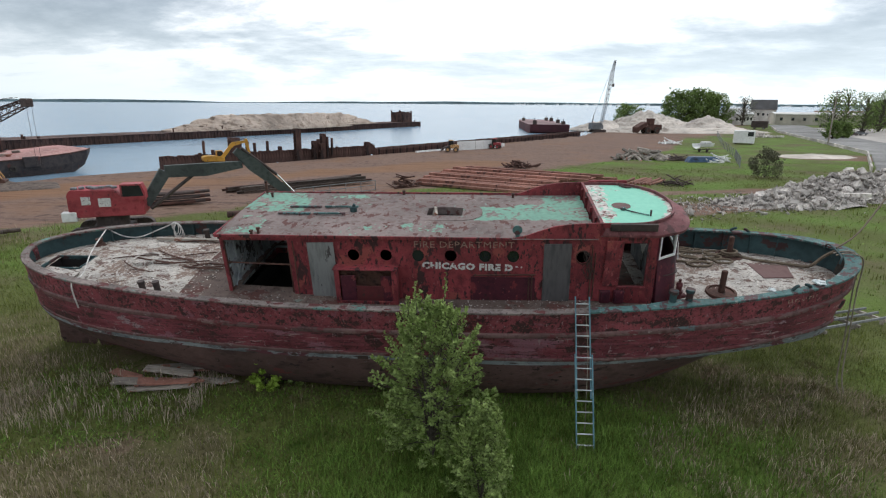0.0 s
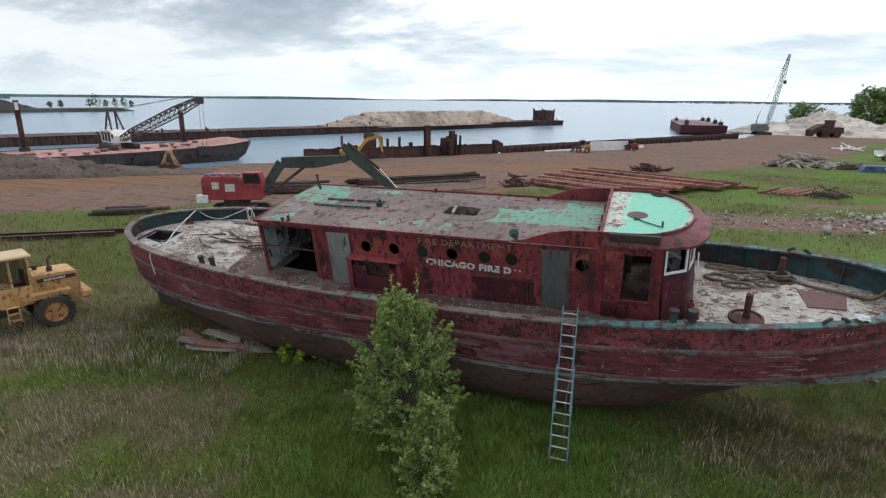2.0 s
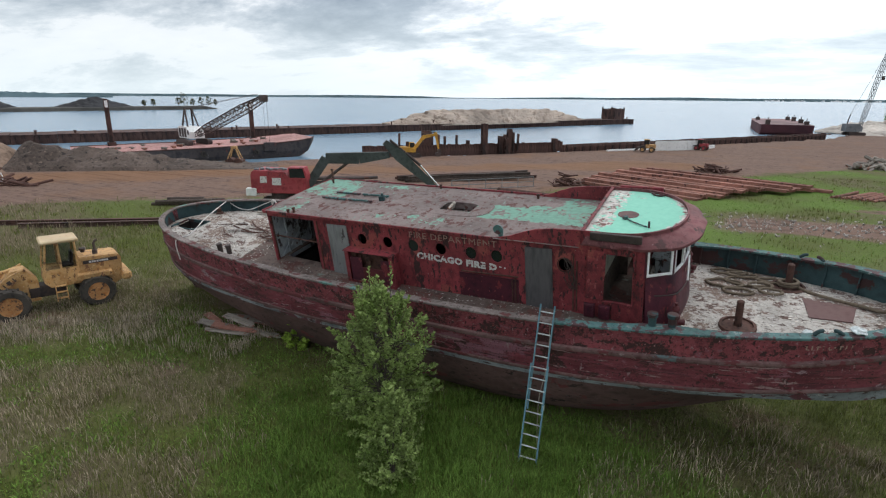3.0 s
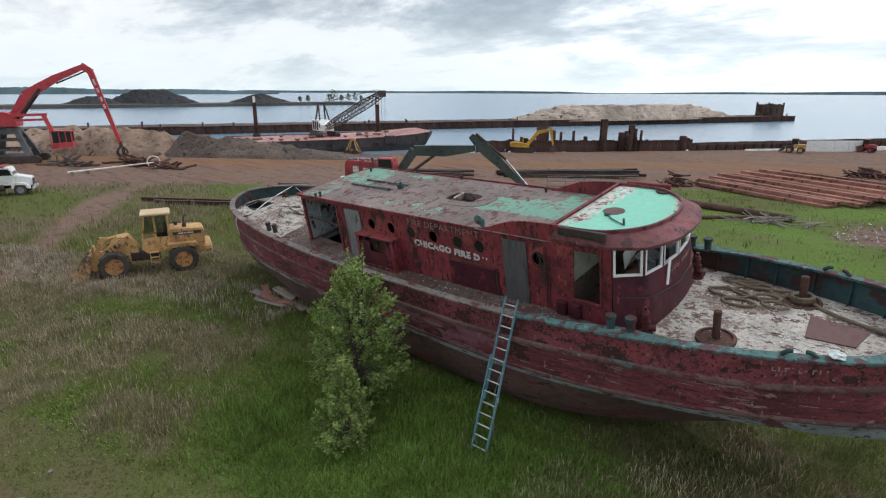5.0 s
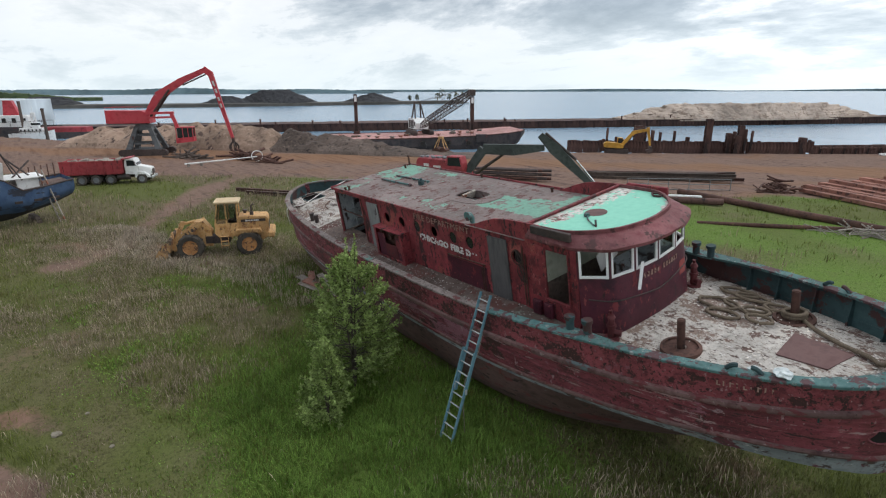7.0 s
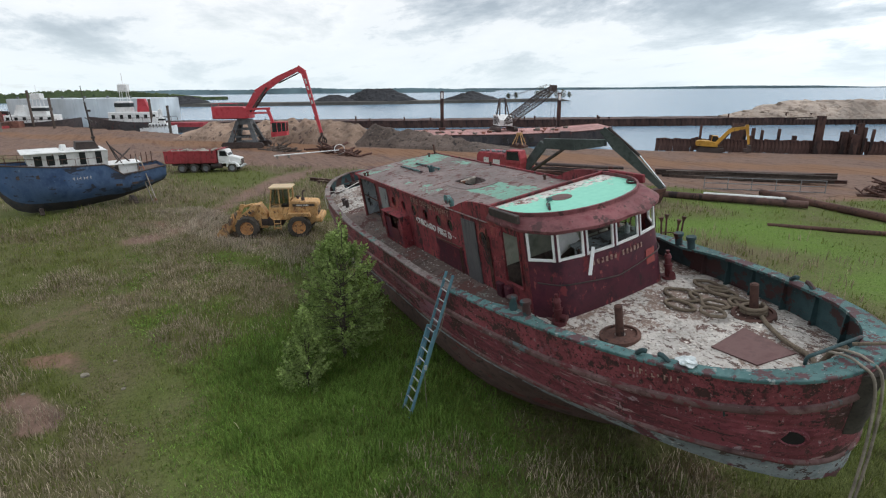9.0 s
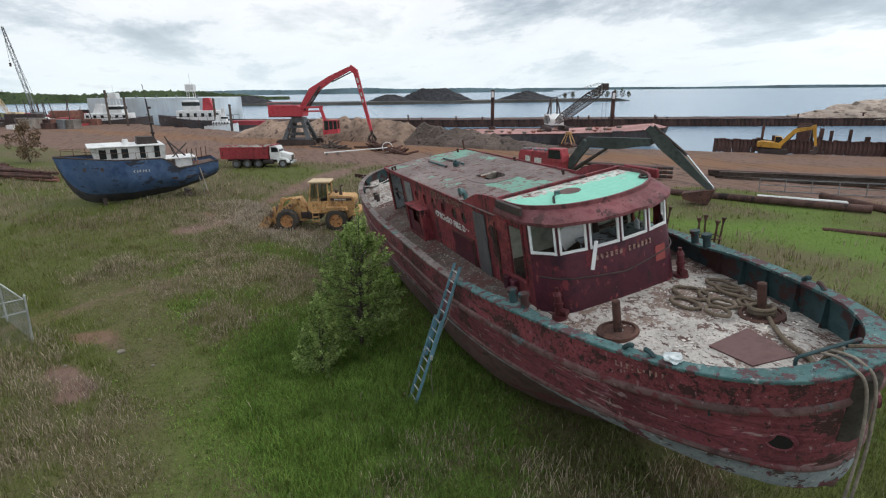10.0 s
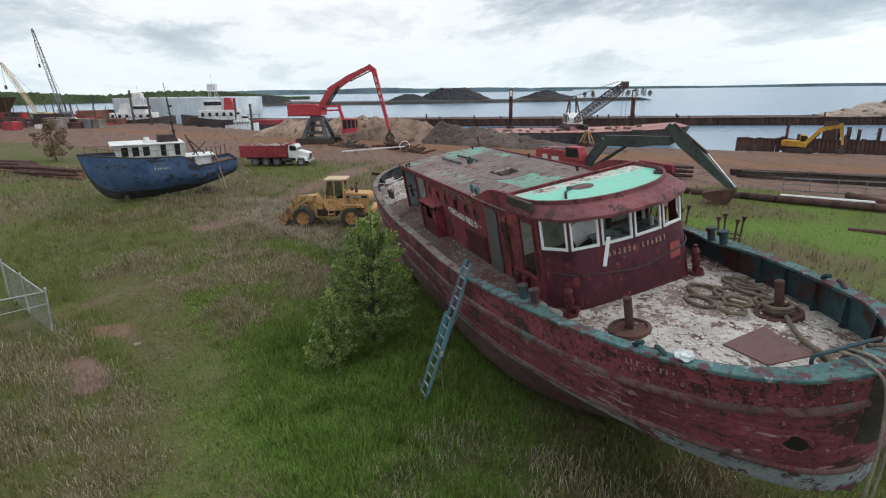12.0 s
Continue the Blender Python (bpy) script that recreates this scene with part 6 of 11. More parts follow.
    for s in (-1, 1):
        prism(bm, [(3.3, 1.02), (3.4, 0.4), (3.65, 0.1), (4.42, 0.04), (3.75, 0.85)], 0.04, pose(0, s * 1.37, 0))
    bk = part("bucket", bm, bucket_worn, root, "worn muddy bucket")
    bk.location.x = -0.42
    bk.scale.z = 1.22
    for t in np.linspace(-1.25, 1.25, 8):
        bm = B()
        prism(bm, [(4.35, 0.03), (4.72, 0.0), (4.4, 0.09)], 0.10, pose(0, t, 0))
        part("tooth", bm, steel_dark, bk)
    # stepped spill guard along the bucket's top edge
    for i, (y0, w, h) in enumerate(((-1.1, 0.42, 0.16), (-0.62, 0.40, 0.24), (-0.1, 0.5, 0.20), (0.45, 0.42, 0.26), (0.98, 0.5, 0.15))):
        bm = B()
        box(bm, (3.30, y0, 1.05 + h / 2), (0.07, w, h), rot=(0, 6, 0), bev=0.015)
        part("spill_guard", bm, bucket_worn, bk)
    for s in (-1, 1):
        bm = B()
        prism(bm, [(-2.55, 1.45), (-2.45, 1.66), (-1.0, 1.66), (-0.85, 1.45)], 0.50, pose(0, s * 1.04, 0))
        part("fender", bm, cat_yellow, root)
        for i, (w, h) in enumerate(((0.05, 0.20), (0.16, 0.18), (0.05, 0.18), (0.14, 0.18))):
            bm = B()
            box(bm, (1.45 + 0.20 * i, s * 0.695, 1.83 - 0.12 * i), (w, 0.010, h), rot=(0, 32, 0))
            part("arm_marking", bm, steel_dark, root)
    return root


wheel_loader(-20.5, 14.03, -111.6)


def dump_truck(x, y, heading):
    root = thing("dump_truck", gpose(x, y, heading), "red dump truck with a white cab on the grass edge", "truck")
    for wx in (0.0, -3.0, -4.35, -5.7):
        for s in (-1, 1):
            wheel(root, (wx, s * (1.08 if wx == 0 else 1.0), 0.5), 0.5, 0.30 if wx == 0 else 0.46, grey_steel, lugs=False)
    bm = B()
    for s in (-1, 1):
        box(bm, (-3.1, s * 0.42, 0.88), (7.8, 0.09, 0.26))
    for i in range(6):
        box(bm, (-6.5 + i * 1.3, 0, 0.88), (0.1, 0.9, 0.2))
    part("chassis", bm, steel_dark, root)
    bm = B()
    prism(bm, [(-0.35, 1.0), (0.88, 0.82), (0.92, 1.55), (-0.35, 1.85)], 1.5)
    bmesh.ops.bevel(bm, geom=bm.edges[:], offset=0.07, segments=2, affect="EDGES")
    for s in (-1, 1):
        prism(bm, [(-0.62, 0.62), (-0.6, 1.05), (-0.3, 1.2), (0.35, 1.15), (0.75, 0.85), (0.78, 0.6), (0.55, 0.62), (0.4, 0.95), (-0.35, 0.98), (-0.5, 0.62)], 0.45, pose(0, s * 0.98, 0))
    part("hood", bm, white_paint, root, "white hood and fenders", smooth=True)
    bm = B()
    prism(bm, [(-1.55, 0.95), (-0.3, 0.95), (-0.35, 1.85), (-0.62, 2.55), (-1.5, 2.6), (-1.58, 1.9)], 1.9)
    bmesh.ops.bevel(bm, geom=bm.edges[:], offset=0.05, segments=2, affect="EDGES")
    cab = part("cab", bm, white_paint, root, "white cab", smooth=True)
    bm = B()
    for s in (-1, 1):
        prism(bm, [(-1.35, 1.85), (-0.45, 1.85), (-0.66, 2.42), (-1.32, 2.45)], 0.012, pose(0, s * 0.957, 0))
    grid(bm, [[(-0.36, -0.85, 1.9), (-0.36, 0.85, 1.9)], [(-0.60, -0.80, 2.47), (-0.60, 0.80, 2.47)]])
    part("cab_window", bm, dark_glass, cab)
    for s in (-1, 1):
        bm = B()
        box(bm, (-0.5, s * 1.15, 2.1), (0.06, 0.18, 0.42), bev=0.02)
        rod(bm, (-0.5, s * 0.95, 2.2), (-0.5, s * 1.1, 2.2), 0.015)
        part("mirror", bm, steel_dark, root)
        bm = B()
        box(bm, (0.93, s * 0.62, 1.1), (0.05, 0.26, 0.2), bev=0.02)
        part("headlight", bm, alu, root)
        bm = B()
        rod(bm, (-2.35, s * 0.9, 0.72), (-1.2, s * 0.9, 0.72), 0.3, seg=14)
        part("fuel_tank", bm, steel_dark, root)
    bm = B()
    box(bm, (0.98, 0, 0.62), (0.14, 2.3, 0.26), bev=0.04)
    part("bumper", bm, alu, root)
    bm = B()
    box(bm, (0.94, 0, 1.15), (0.03, 0.9, 0.55))
    part("grille", bm, steel_dark, root)
    bm = B()
    box(bm, (-4.6, 0, 1.12), (5.7, 2.3, 0.12))
    for s in (-1, 1):
        box(bm, (-4.6, s * 1.17, 1.78), (5.8, 0.07, 1.28))
        box(bm, (-4.6, s * 1.2, 2.44), (5.9, 0.13, 0.10))
        for i in range(8):
            box(bm, (-7.3 + i * 0.77, s * 1.24, 1.78), (0.10, 0.09, 1.26))
    box(bm, (-1.72, 0, 1.85), (0.08, 2.4, 1.4))
    prism(bm, [(-1.75, 2.5), (-0.95, 2.68), (-0.95, 2.74), (-1.75, 2.62)], 2.3)
    part("dump_body", bm, truck_red, root, "ribbed red dump body")
    bm = B()
    box(bm, (-7.5, 0, 1.78), (0.07, 2.36, 1.26))
    for y_ in (-0.8, 0, 0.8):
        box(bm, (-7.55, y_, 1.78), (0.07, 0.09, 1.2))
    part("tailgate", bm, truck_red, root)
    bm = B()
    for i in range(9):
        a = random.uniform(0, 6.28)
        box(bm, (-6.8 + i * 0.55, random.uniform(-0.7, 0.7), 2.42 + random.uniform(-0.1, 0.06)), (0.9, 0.5, 0.25), rot=(random.uniform(-15, 15), random.uniform(-15, 15), random.uniform(0, 180)), bev=0.05)
    part("load", bm, wood_old, root, "load of broken scrap")
    return root


dump_truck(-53.2, 14.8, 68.0)


pedestal_grey = surf("pedestal_grey", [(0.045, 0.048, 0.052), (0.075, 0.080, 0.085), (0.115, 0.120, 0.125)], 1.2, 0.75, spots=[((0.06, 0.03, 0.025), 1.6, 0.62, (1, 1, 0.6))])


def material_handler(x, y, heading):
    root = thing("material_handler", gpose(x, y, heading) @ Matrix.Scale(0.95, 4), "tall red crawler material handler on a grey pedestal", "excavator")
    track_set(root, 7.2, 4.4, 0.8, 1.0, steel_dark)
    ped = part("pedestal", rod(B(), (0, 0, 4.0), (0, 0, 4.9), 1.35, seg=20), pedestal_grey, root, "dark grey steel pedestal")
    part("base_frame", box(B(), (0, 0, 0.75), (3.4, 3.8, 0.5), bev=0.05), pedestal_grey, ped)
    for sx in (-1, 1):
        for sy in (-1, 1):
            part("leg", beam(B(), (sx * 2.3, sy * 1.9, 0.8), (sx * 0.95, sy * 0.8, 4.5), 0.75, 0.75, 0.6, 0.6), pedestal_grey, ped)
    for z, w in ((1.9, 3.6), (3.2, 2.7)):
        for s in (-1, 1):
            part("cross_brace", box(B(), (0, s * w * 0.42, z), (w, 0.25, 0.3)), pedestal_grey, ped)
            part("cross_brace", box(B(), (s * w * 0.48, 0, z), (0.25, w * 0.8, 0.3)), pedestal_grey, ped)
    bm = B()
    prism(bm, [(-5.1, 5.05), (1.3, 5.05), (1.3, 6.5), (0.2, 7.0), (-5.1, 7.05)], 3.1)
    bmesh.ops.bevel(bm, geom=bm.edges[:], offset=0.08, segments=2, affect="EDGES")
    house = part("machine_house", bm, mach_red, root)
    bm = B()
    box(bm, (-2.5, 0, 4.98), (5.2, 3.2, 0.12))
    part("catwalk", bm, steel_dark, root)
    bm = B()
    for s in (-1, 1):
        tube(bm, [(-5.0, s * 1.5, 7.05), (-5.0, s * 1.5, 7.55), (-0.5, s * 1.5, 7.55), (-0.5, s * 1.5, 7.0)], 0.03, 5)
    part("guard_rail", bm, mach_red, root)
    bm = B()
    pts = [(0.7, 5.9), (2.6, 9.2), (6.6, 11.6), (10.4, 13.3)]
    for i, (w, d) in enumerate(((1.0, 1.3), (0.9, 1.25), (0.7, 0.9))):
        (a, b), (c, d2) = pts[i], pts[i + 1]
        beam(bm, (a, 0, b), (c, 0, d2), 0.9 - 0.1 * i, d, 0.8 - 0.1 * i, d * 0.75)
    part("boom", bm, mach_red, root)
    bm = B()
    beam(bm, (10.0, 0, 13.4), (11.2, 0, 12.5), 0.6, 0.9)
    beam(bm, (11.0, 0, 12.8), (13.4, 0, 2.4), 0.6, 0.8, 0.45, 0.45)
    part("stick", bm, mach_red, root)
    bm = B()
    for i, (f, g) in enumerate(((0.12, 0.2), (0.24, 0.3), (0.36, 0.42), (0.46, 0.52))):
        beam(bm, (11.0 + 2.4 * f, -0.33, 12.8 - 10.4 * f), (11.0 + 2.4 * g, -0.33, 12.8 - 10.4 * g), 0.012, 0.3)
    part("marking", bm, letter_white, root)
    for p_, q_, r_c in (((1.2, 0.7, 5.9), (4.6, 0.62, 10.2), 0.16), ((1.2, -0.7, 5.9), (4.6, -0.62, 10.2), 0.16), ((6.6, 0, 10.9), (10.4, 0, 12.6), 0.11)):
        part("hydraulic_cylinder", rod(B(), p_, q_, r_c), steel_dark, root)
    bm = B()
    for k in range(5):
        a = k * 72
        tube(bm, smoothpath([(13.45, 0, 1.9), (13.45 + 0.5 * math.cos(radians(a)), 0.5 * math.sin(radians(a)), 1.5), (13.45 + 0.75 * math.cos(radians(a)), 0.75 * math.sin(radians(a)), 0.9), (13.45 + 0.35 * math.cos(radians(a)), 0.35 * math.sin(radians(a)), 0.25)], 3), 0.13, 6)
    rod(bm, (13.42, 0, 2.6), (13.45, 0, 1.7), 0.25)
    part("grapple", bm, steel_dark, root)
    bm = B()
    beam(bm, (1.0, -1.7, 6.6), (5.2, -1.7, 6.7), 0.3, 0.35)
    beam(bm, (1.0, -1.7, 5.9), (4.6, -1.7, 6.0), 0.3, 0.3)
    beam(bm, (4.7, -1.7, 6.8), (5.9, -1.7, 2.9), 0.35, 0.5)
    part("cab_arm", bm, mach_red, root)
    bm = B()
    prism(bm, [(5.2, 1.9), (7.9, 2.2), (7.9, 2.9), (5.2, 2.7)], 1.5, pose(0, -1.7, 0))
    for px in (5.3, 6.3, 7.1, 7.8):
        for s in (-1, 1):
            rod(bm, (px, -1.7 + s * 0.7, 2.6), (px, -1.7 + s * 0.7, 4.35), 0.06, seg=6)
    box(bm, (6.55, -1.7, 4.4), (2.7, 1.55, 0.12), bev=0.03)
    cab = part("cab", bm, mach_red, root)
    bm = B()
    box(bm, (6.6, -1.7, 3.5), (2.3, 1.36, 1.6))
    part("cab_glass", bm, dark_glass, cab)
    return root


material_handler(-82.6, 19.9, 63.0)


def small_excavator(x, y, heading):
    root = thing("yellow_excavator", gpose(x, y, heading) @ Matrix.Scale(0.86, 4), "bright yellow crawler excavator by the sheet-pile wall", "excavator")
    track_set(root, 4.6, 2.5, 0.6, 0.85, steel_dark)
    bm = B()
    prism(bm, [(-2.6, 1.15), (1.2, 1.0), (1.2, 1.7), (-0.6, 2.1), (-2.2, 2.15), (-2.7, 1.9)], 2.5)
    bmesh.ops.bevel(bm, geom=bm.edges[:], offset=0.1, segments=2, affect="EDGES")
    part("upper_body", bm, pale_yellow, root, smooth=True)
    bm = B()
    prism(bm, [(0.0, 1.6), (1.45, 1.4), (1.5, 2.2), (1.0, 3.0), (0.0, 3.0)], 1.0, pose(0, 0.7, 0))
    cab = part("cab", bm, pale_yellow, root)
    bm = B()
    for s in (-1, 1):
        prism(bm, [(0.12, 1.95), (1.36, 1.85), (1.38, 2.25), (0.95, 2.9), (0.12, 2.9)], 0.012, pose(0, 0.7 + s * 0.506, 0))
    part("cab_window", bm, dark_glass, cab)
    bm = B()
    for p, q, d0, d1 in (((0.9, 1.6), (3.1, 4.2), 0.6, 0.75), ((3.0, 4.15), (6.0, 4.75), 0.72, 0.42)):
        beam(bm, (p[0], 0, p[1]), (q[0], 0, q[1]), 0.45, d0, 0.4, d1)
    part("boom", bm, pale_yellow, root)
    bm = B()
    beam(bm, (5.6, 0, 5.15), (6.3, 0, 1.6), 0.35, 0.6, 0.3, 0.35)
    part("stick", bm, pale_yellow, root)
    bm = B()
    rod(bm, (3.2, 0, 4.7), (5.5, 0, 5.2), 0.09)
    for s in (-1, 1):
        rod(bm, (1.5, s * 0.32, 1.5), (2.9, s * 0.3, 3.5), 0.09)
    part("hydraulic_cylinder", bm, steel_dark, root)
    bm = B()
    prism(bm, [(6.0, 1.5), (6.7, 1.4), (6.9, 0.6), (6.4, 0.05), (5.7, 0.25), (5.55, 0.75), (6.1, 0.85)], 0.9)
    part("bucket", bm, steel_dark, root)
    return root


small_excavator(-45.6, 87.6, 38.0)

# dark green boomed excavator with a red house, behind the boat
exc = thing("old_excavator", gpose(-26.9, 35.9, 25.0), "old red crawler excavator with a dark green boom", "excavator")
track_set(exc, 4.8, 3.0, 0.7, 1.05, steel_dark)
bm = B()
prism(bm, [(-2.3, 1.75), (2.3, 1.75), (2.3, 2.9), (0.9, 3.05), (0.6, 3.55), (-2.1, 3.65), (-2.3, 3.35)], 2.7)
bmesh.ops.bevel(bm, geom=bm.edges[:], offset=0.06, segments=2, affect="EDGES")
part("machine_house", bm, exc_red, exc, "dull red machinery house")
for x_, z_, w_, h_ in ((-1.2, 2.9, 0.55, 0.55), (-0.1, 2.75, 0.75, 0.6)):
    bm = B()
    box(bm, (x_, -1.37, z_), (w_, 0.012, h_))
    part("white_sign", bm, letter_white, exc)
bm = B()
rod(bm, (0, 0, 0.85), (0, 0, 1.78), 1.05, seg=20)
box(bm, (0, 0, 0.75), (2.6, 2.4, 0.4), bev=0.05)
part("turntable", bm, steel_dark, exc)
bm = B()
box(bm, (-2.3, -1.15, 1.85), (0.9, 0.6, 0.65), bev=0.05)
part("tank", bm, white_paint, exc, "white tank at the rear corner")
bm = B()
prism(bm, [(0.95, 2.85), (2.45, 2.85), (2.45, 3.35), (2.25, 3.95), (0.95, 3.95)], 1.1, pose(0, -0.9, 0))
cab = part("cab", bm, exc_red, exc)
bm = B()
for s in (-1, 1):
    prism(bm, [(1.05, 3.1), (2.36, 3.1), (2.18, 3.85), (1.05, 3.85)], 0.012, pose(0, -0.9 + s * 0.556, 0))
part("cab_window", bm, dark_glass, cab)
bm = B()
for k in range(7):
    box(bm, (-1.9 + 0.4 * k, -0.9 + 0.25 * (k % 3), 3.72), (0.35, 0.4, 0.16), rot=(0, 0, 17 * k), bev=0.04)
part("roof_gear", bm, grey_steel, exc)


def wpt(p):
    return exc.matrix_world.inverted() @ Vector(p)


A0, A1, A2, A3 = wpt((-25.0, 36.9, 2.2)), wpt((-23.9, 38.0, 4.45)), wpt((-21.6, 39.6, 4.45)), wpt((-19.4, 41.0, 4.72))
S0, S1 = wpt((-19.75, 40.8, 5.80)), wpt((-15.9, 44.3, 1.05))
sd3 = (A3 - A0).cross(Vector((0, 0, 1))).normalized()
bm = B()
beam(bm, A0, A1, 0.6, 0.7, 0.6, 0.8, sd3)
beam(bm, A1, A2, 0.6, 0.85, 0.55, 0.95, sd3)
beam(bm, A2, A3, 0.55, 0.95, 0.5, 0.5, sd3)
part("boom", bm, exc_green, exc, "dark green gooseneck boom")
bm = B()
beam(bm, S0, S0.lerp(S1, 0.25), 0.45, 0.5, 0.5, 1.0, sd3)
beam(bm, S0.lerp(S1, 0.25), S1, 0.5, 1.0, 0.4, 0.35, sd3)
part("stick", bm, exc_green, exc, "dark green stick")
up = Vector((0.45, 0, 0.9)).normalized()
for p_, q_ in ((S0.lerp(S1, 0.05) + 0.45 * up, S0.lerp(S1, 0.55) + 0.62 * up), (A0 + Vector((0.4, 0.4, -0.3)), A1.lerp(A2, 0.7) - Vector((0, 0, 0.3))), (A0 + Vector((0.4, -0.4, -0.3)), A1.lerp(A2, 0.7) - Vector((0, 0, 0.3)))):
    part("hydraulic_cylinder", rod(B(), p_, q_, 0.12), steel_dark, exc)
bm = B()
rod(bm, S0.lerp(S1, 0.55) + 0.62 * up, S1 + 0.25 * up, 0.07)
part("cylinder_rod", bm, chrome, exc)
bm = B()
fw = (S1 - A0)
fw.z = 0
fw.normalize()
m = Matrix.Translation(S1) @ pose(0, 0, 0, 0, 0, math.degrees(math.atan2(fw.y, fw.x)))
prism(bm, [(0.25, 0.15), (-0.25, 0.05), (-1.5, -0.2), (-2.1, -0.35), (-2.0, -0.75), (-1.2, -1.0), (-0.1, -1.05), (0.12, -0.5)], 1.1, m)
part("bucket", bm, rust_mat, exc, "rusty bucket resting on the ground")

# orange clamshell by the shore
g = thing("clamshell_bucket", gpose(-57.7, 58.2, 30), "rusty orange clamshell bucket on bare earth", "bucket")
bm = B()
for s in (-1, 1):
    prism(bm, [(0.05 * s, 0.1), (1.1 * s, 0.25), (1.25 * s, 0.9), (0.5 * s, 1.3), (0.05 * s, 1.0)], 1.5)
part("shell", bm, rust_mat, g)
bm = B()
for sx in (-1, 1):
    for sy in (-1, 1):
        rod(bm, (sx * 0.9, sy * 0.6, 1.1), (sx * 0.25, sy * 0.25, 2.7), 0.09, seg=6)
box(bm, (0, 0, 2.75), (0.8, 0.7, 0.4), bev=0.05)
part("arm_frame", bm, cat_yellow, g)


def far_loader(x, y, heading, big=1.0, paint=cat_yellow, label="yellow front loader at the edge of the wharf"):
    root = thing("small_loader", gpose(x, y, heading), label, "wheel loader", group="far loaders")
    for wx in (0.9, -0.9):
        for s in (-1, 1):
            wheel(root, (wx * big, s * 0.75 * big, 0.55 * big), 0.55 * big, 0.4 * big, paint, lugs=False)
    bm = B()
    box(bm, (-0.6 * big, 0, 1.2 * big), (1.9 * big, 1.1 * big, 0.8 * big), bev=0.08)
    part("body", bm, paint, root)
    bm = B()
    box(bm, (0.2 * big, 0, 2.0 * big), (1.0 * big, 1.0 * big, 1.0 * big), bev=0.06)
    part("cab", bm, dark_glass, root)
    bm = B()
    box(bm, (0.2 * big, 0, 2.55 * big), (1.15 * big, 1.15 * big, 0.12 * big), bev=0.03)
    part("cab_roof", bm, paint, root)
    bm = B()
    prism(bm, [(0.6, 1.4), (1.6, 0.9), (2.0, 0.3), (2.7, 0.1), (2.1, 0.9)], 1.7 * big, Matrix.Scale(big, 4))
    part("bucket", bm, steel_dark, root)


far_loader(-8.8, 122.0, 180)
far_loader(0.8, 132.5, 160, 0.9, truck_red, "small dull red tractor on the bare earth")
root = thing("scrap_loader", gpose(58.5, 212, 200), "big brown rusty wheel loader by the sand", "wheel loader")
for wx in (1.9, -1.9):
    for s in (-1, 1):
        wheel(root, (wx, s * 1.3, 1.1), 1.1, 0.8, rust_mat, lugs=False)
bm = B()
prism(bm, [(-4.0, 1.3), (3.0, 1.3), (3.2, 2.4), (1.0, 3.2), (-3.8, 3.2)], 2.4)
part("body", bm, rust_mat, root)
bm = B()
box(bm, (0.3, 0, 4.2), (2.2, 2.0, 2.0), bev=0.1)
box(bm, (0.3, 0, 5.3), (2.5, 2.3, 0.2), bev=0.05)
part("cab", bm, rust_mat, root)
bm = B()
prism(bm, [(2.6, 3.0), (5.0, 1.6), (6.4, 0.3), (6.6, 2.3), (5.0, 3.2), (3.0, 4.2)], 3.4)
part("bucket", bm, rust_mat, root)

# ---- harbour: wharf wall, piles, pier, barges, cranes ----
wharf = thing("sheet_pile_wall", pose(0, 0, 0), "rusty steel sheet-pile wharf wall", "sea wall", kind="structure")
W0, W1, W2 = Vector((-53.0, 83.2, 0)), Vector((-24.5, 113.8, 0)), Vector((30.5, 197.0, 0))
dirw = (W1 - W0).normalized()
yaww = math.degrees(math.atan2(dirw.y, dirw.x))
pile_me = None
n = int((W1 - W0).length / 0.55)
rng = random.Random(5)
for i in range(n):
    p = W0.lerp(W1, (i + 0.5) / n)
    if pile_me is None:
        bm = B()
        prism(bm, [(-0.29, -2.2), (0.29, -2.2), (0.29, 0), (-0.29, 0)], 0.10)
        prism(bm, [(-0.15, -2.2), (0.15, -2.2), (0.15, 0.0), (-0.15, 0.0)], 0.30)
        first = part("sheet_pile", bm, rust_pile, wharf)
        pile_me = first.data
        ob = first
    else:
        ob = new("sheet_pile", pile_me)
        ob.parent = wharf
    h = 0.75 + rng.uniform(-0.10, 0.10) + (rng.uniform(0.2, 0.7) if rng.random() < 0.08 else 0)
    ob.matrix_basis = pose(p.x, p.y, h, rng.uniform(-1.5, 1.5), rng.uniform(-1.5, 1.5), yaww)


def box_pile(f, h, w, off=0.0, lean=0.0):
    p = W0.lerp(W1, f) + off * Vector((dirw.y, -dirw.x, 0))
    ob = thing("steel_pile", pose(p.x, p.y, -2.0, lean, 0, yaww), "tall rusty steel pile standing by the wharf wall", "pile", group="wharf piles")
    bm = B()
    for s in (-1, 1):
        box(bm, (0, s * w * 0.45, (h + 2) / 2), (w, w * 0.1, h + 2))
    box(bm, (0, 0, (h + 2) / 2), (w * 0.12, w * 0.85, h + 2))
    for z in (1.5, (h + 2) * 0.6, h + 1.6):
        box(bm, (0, 0, z), (w * 0.9, w * 0.86, 0.25))
    part("column", bm, rust_pile, ob)


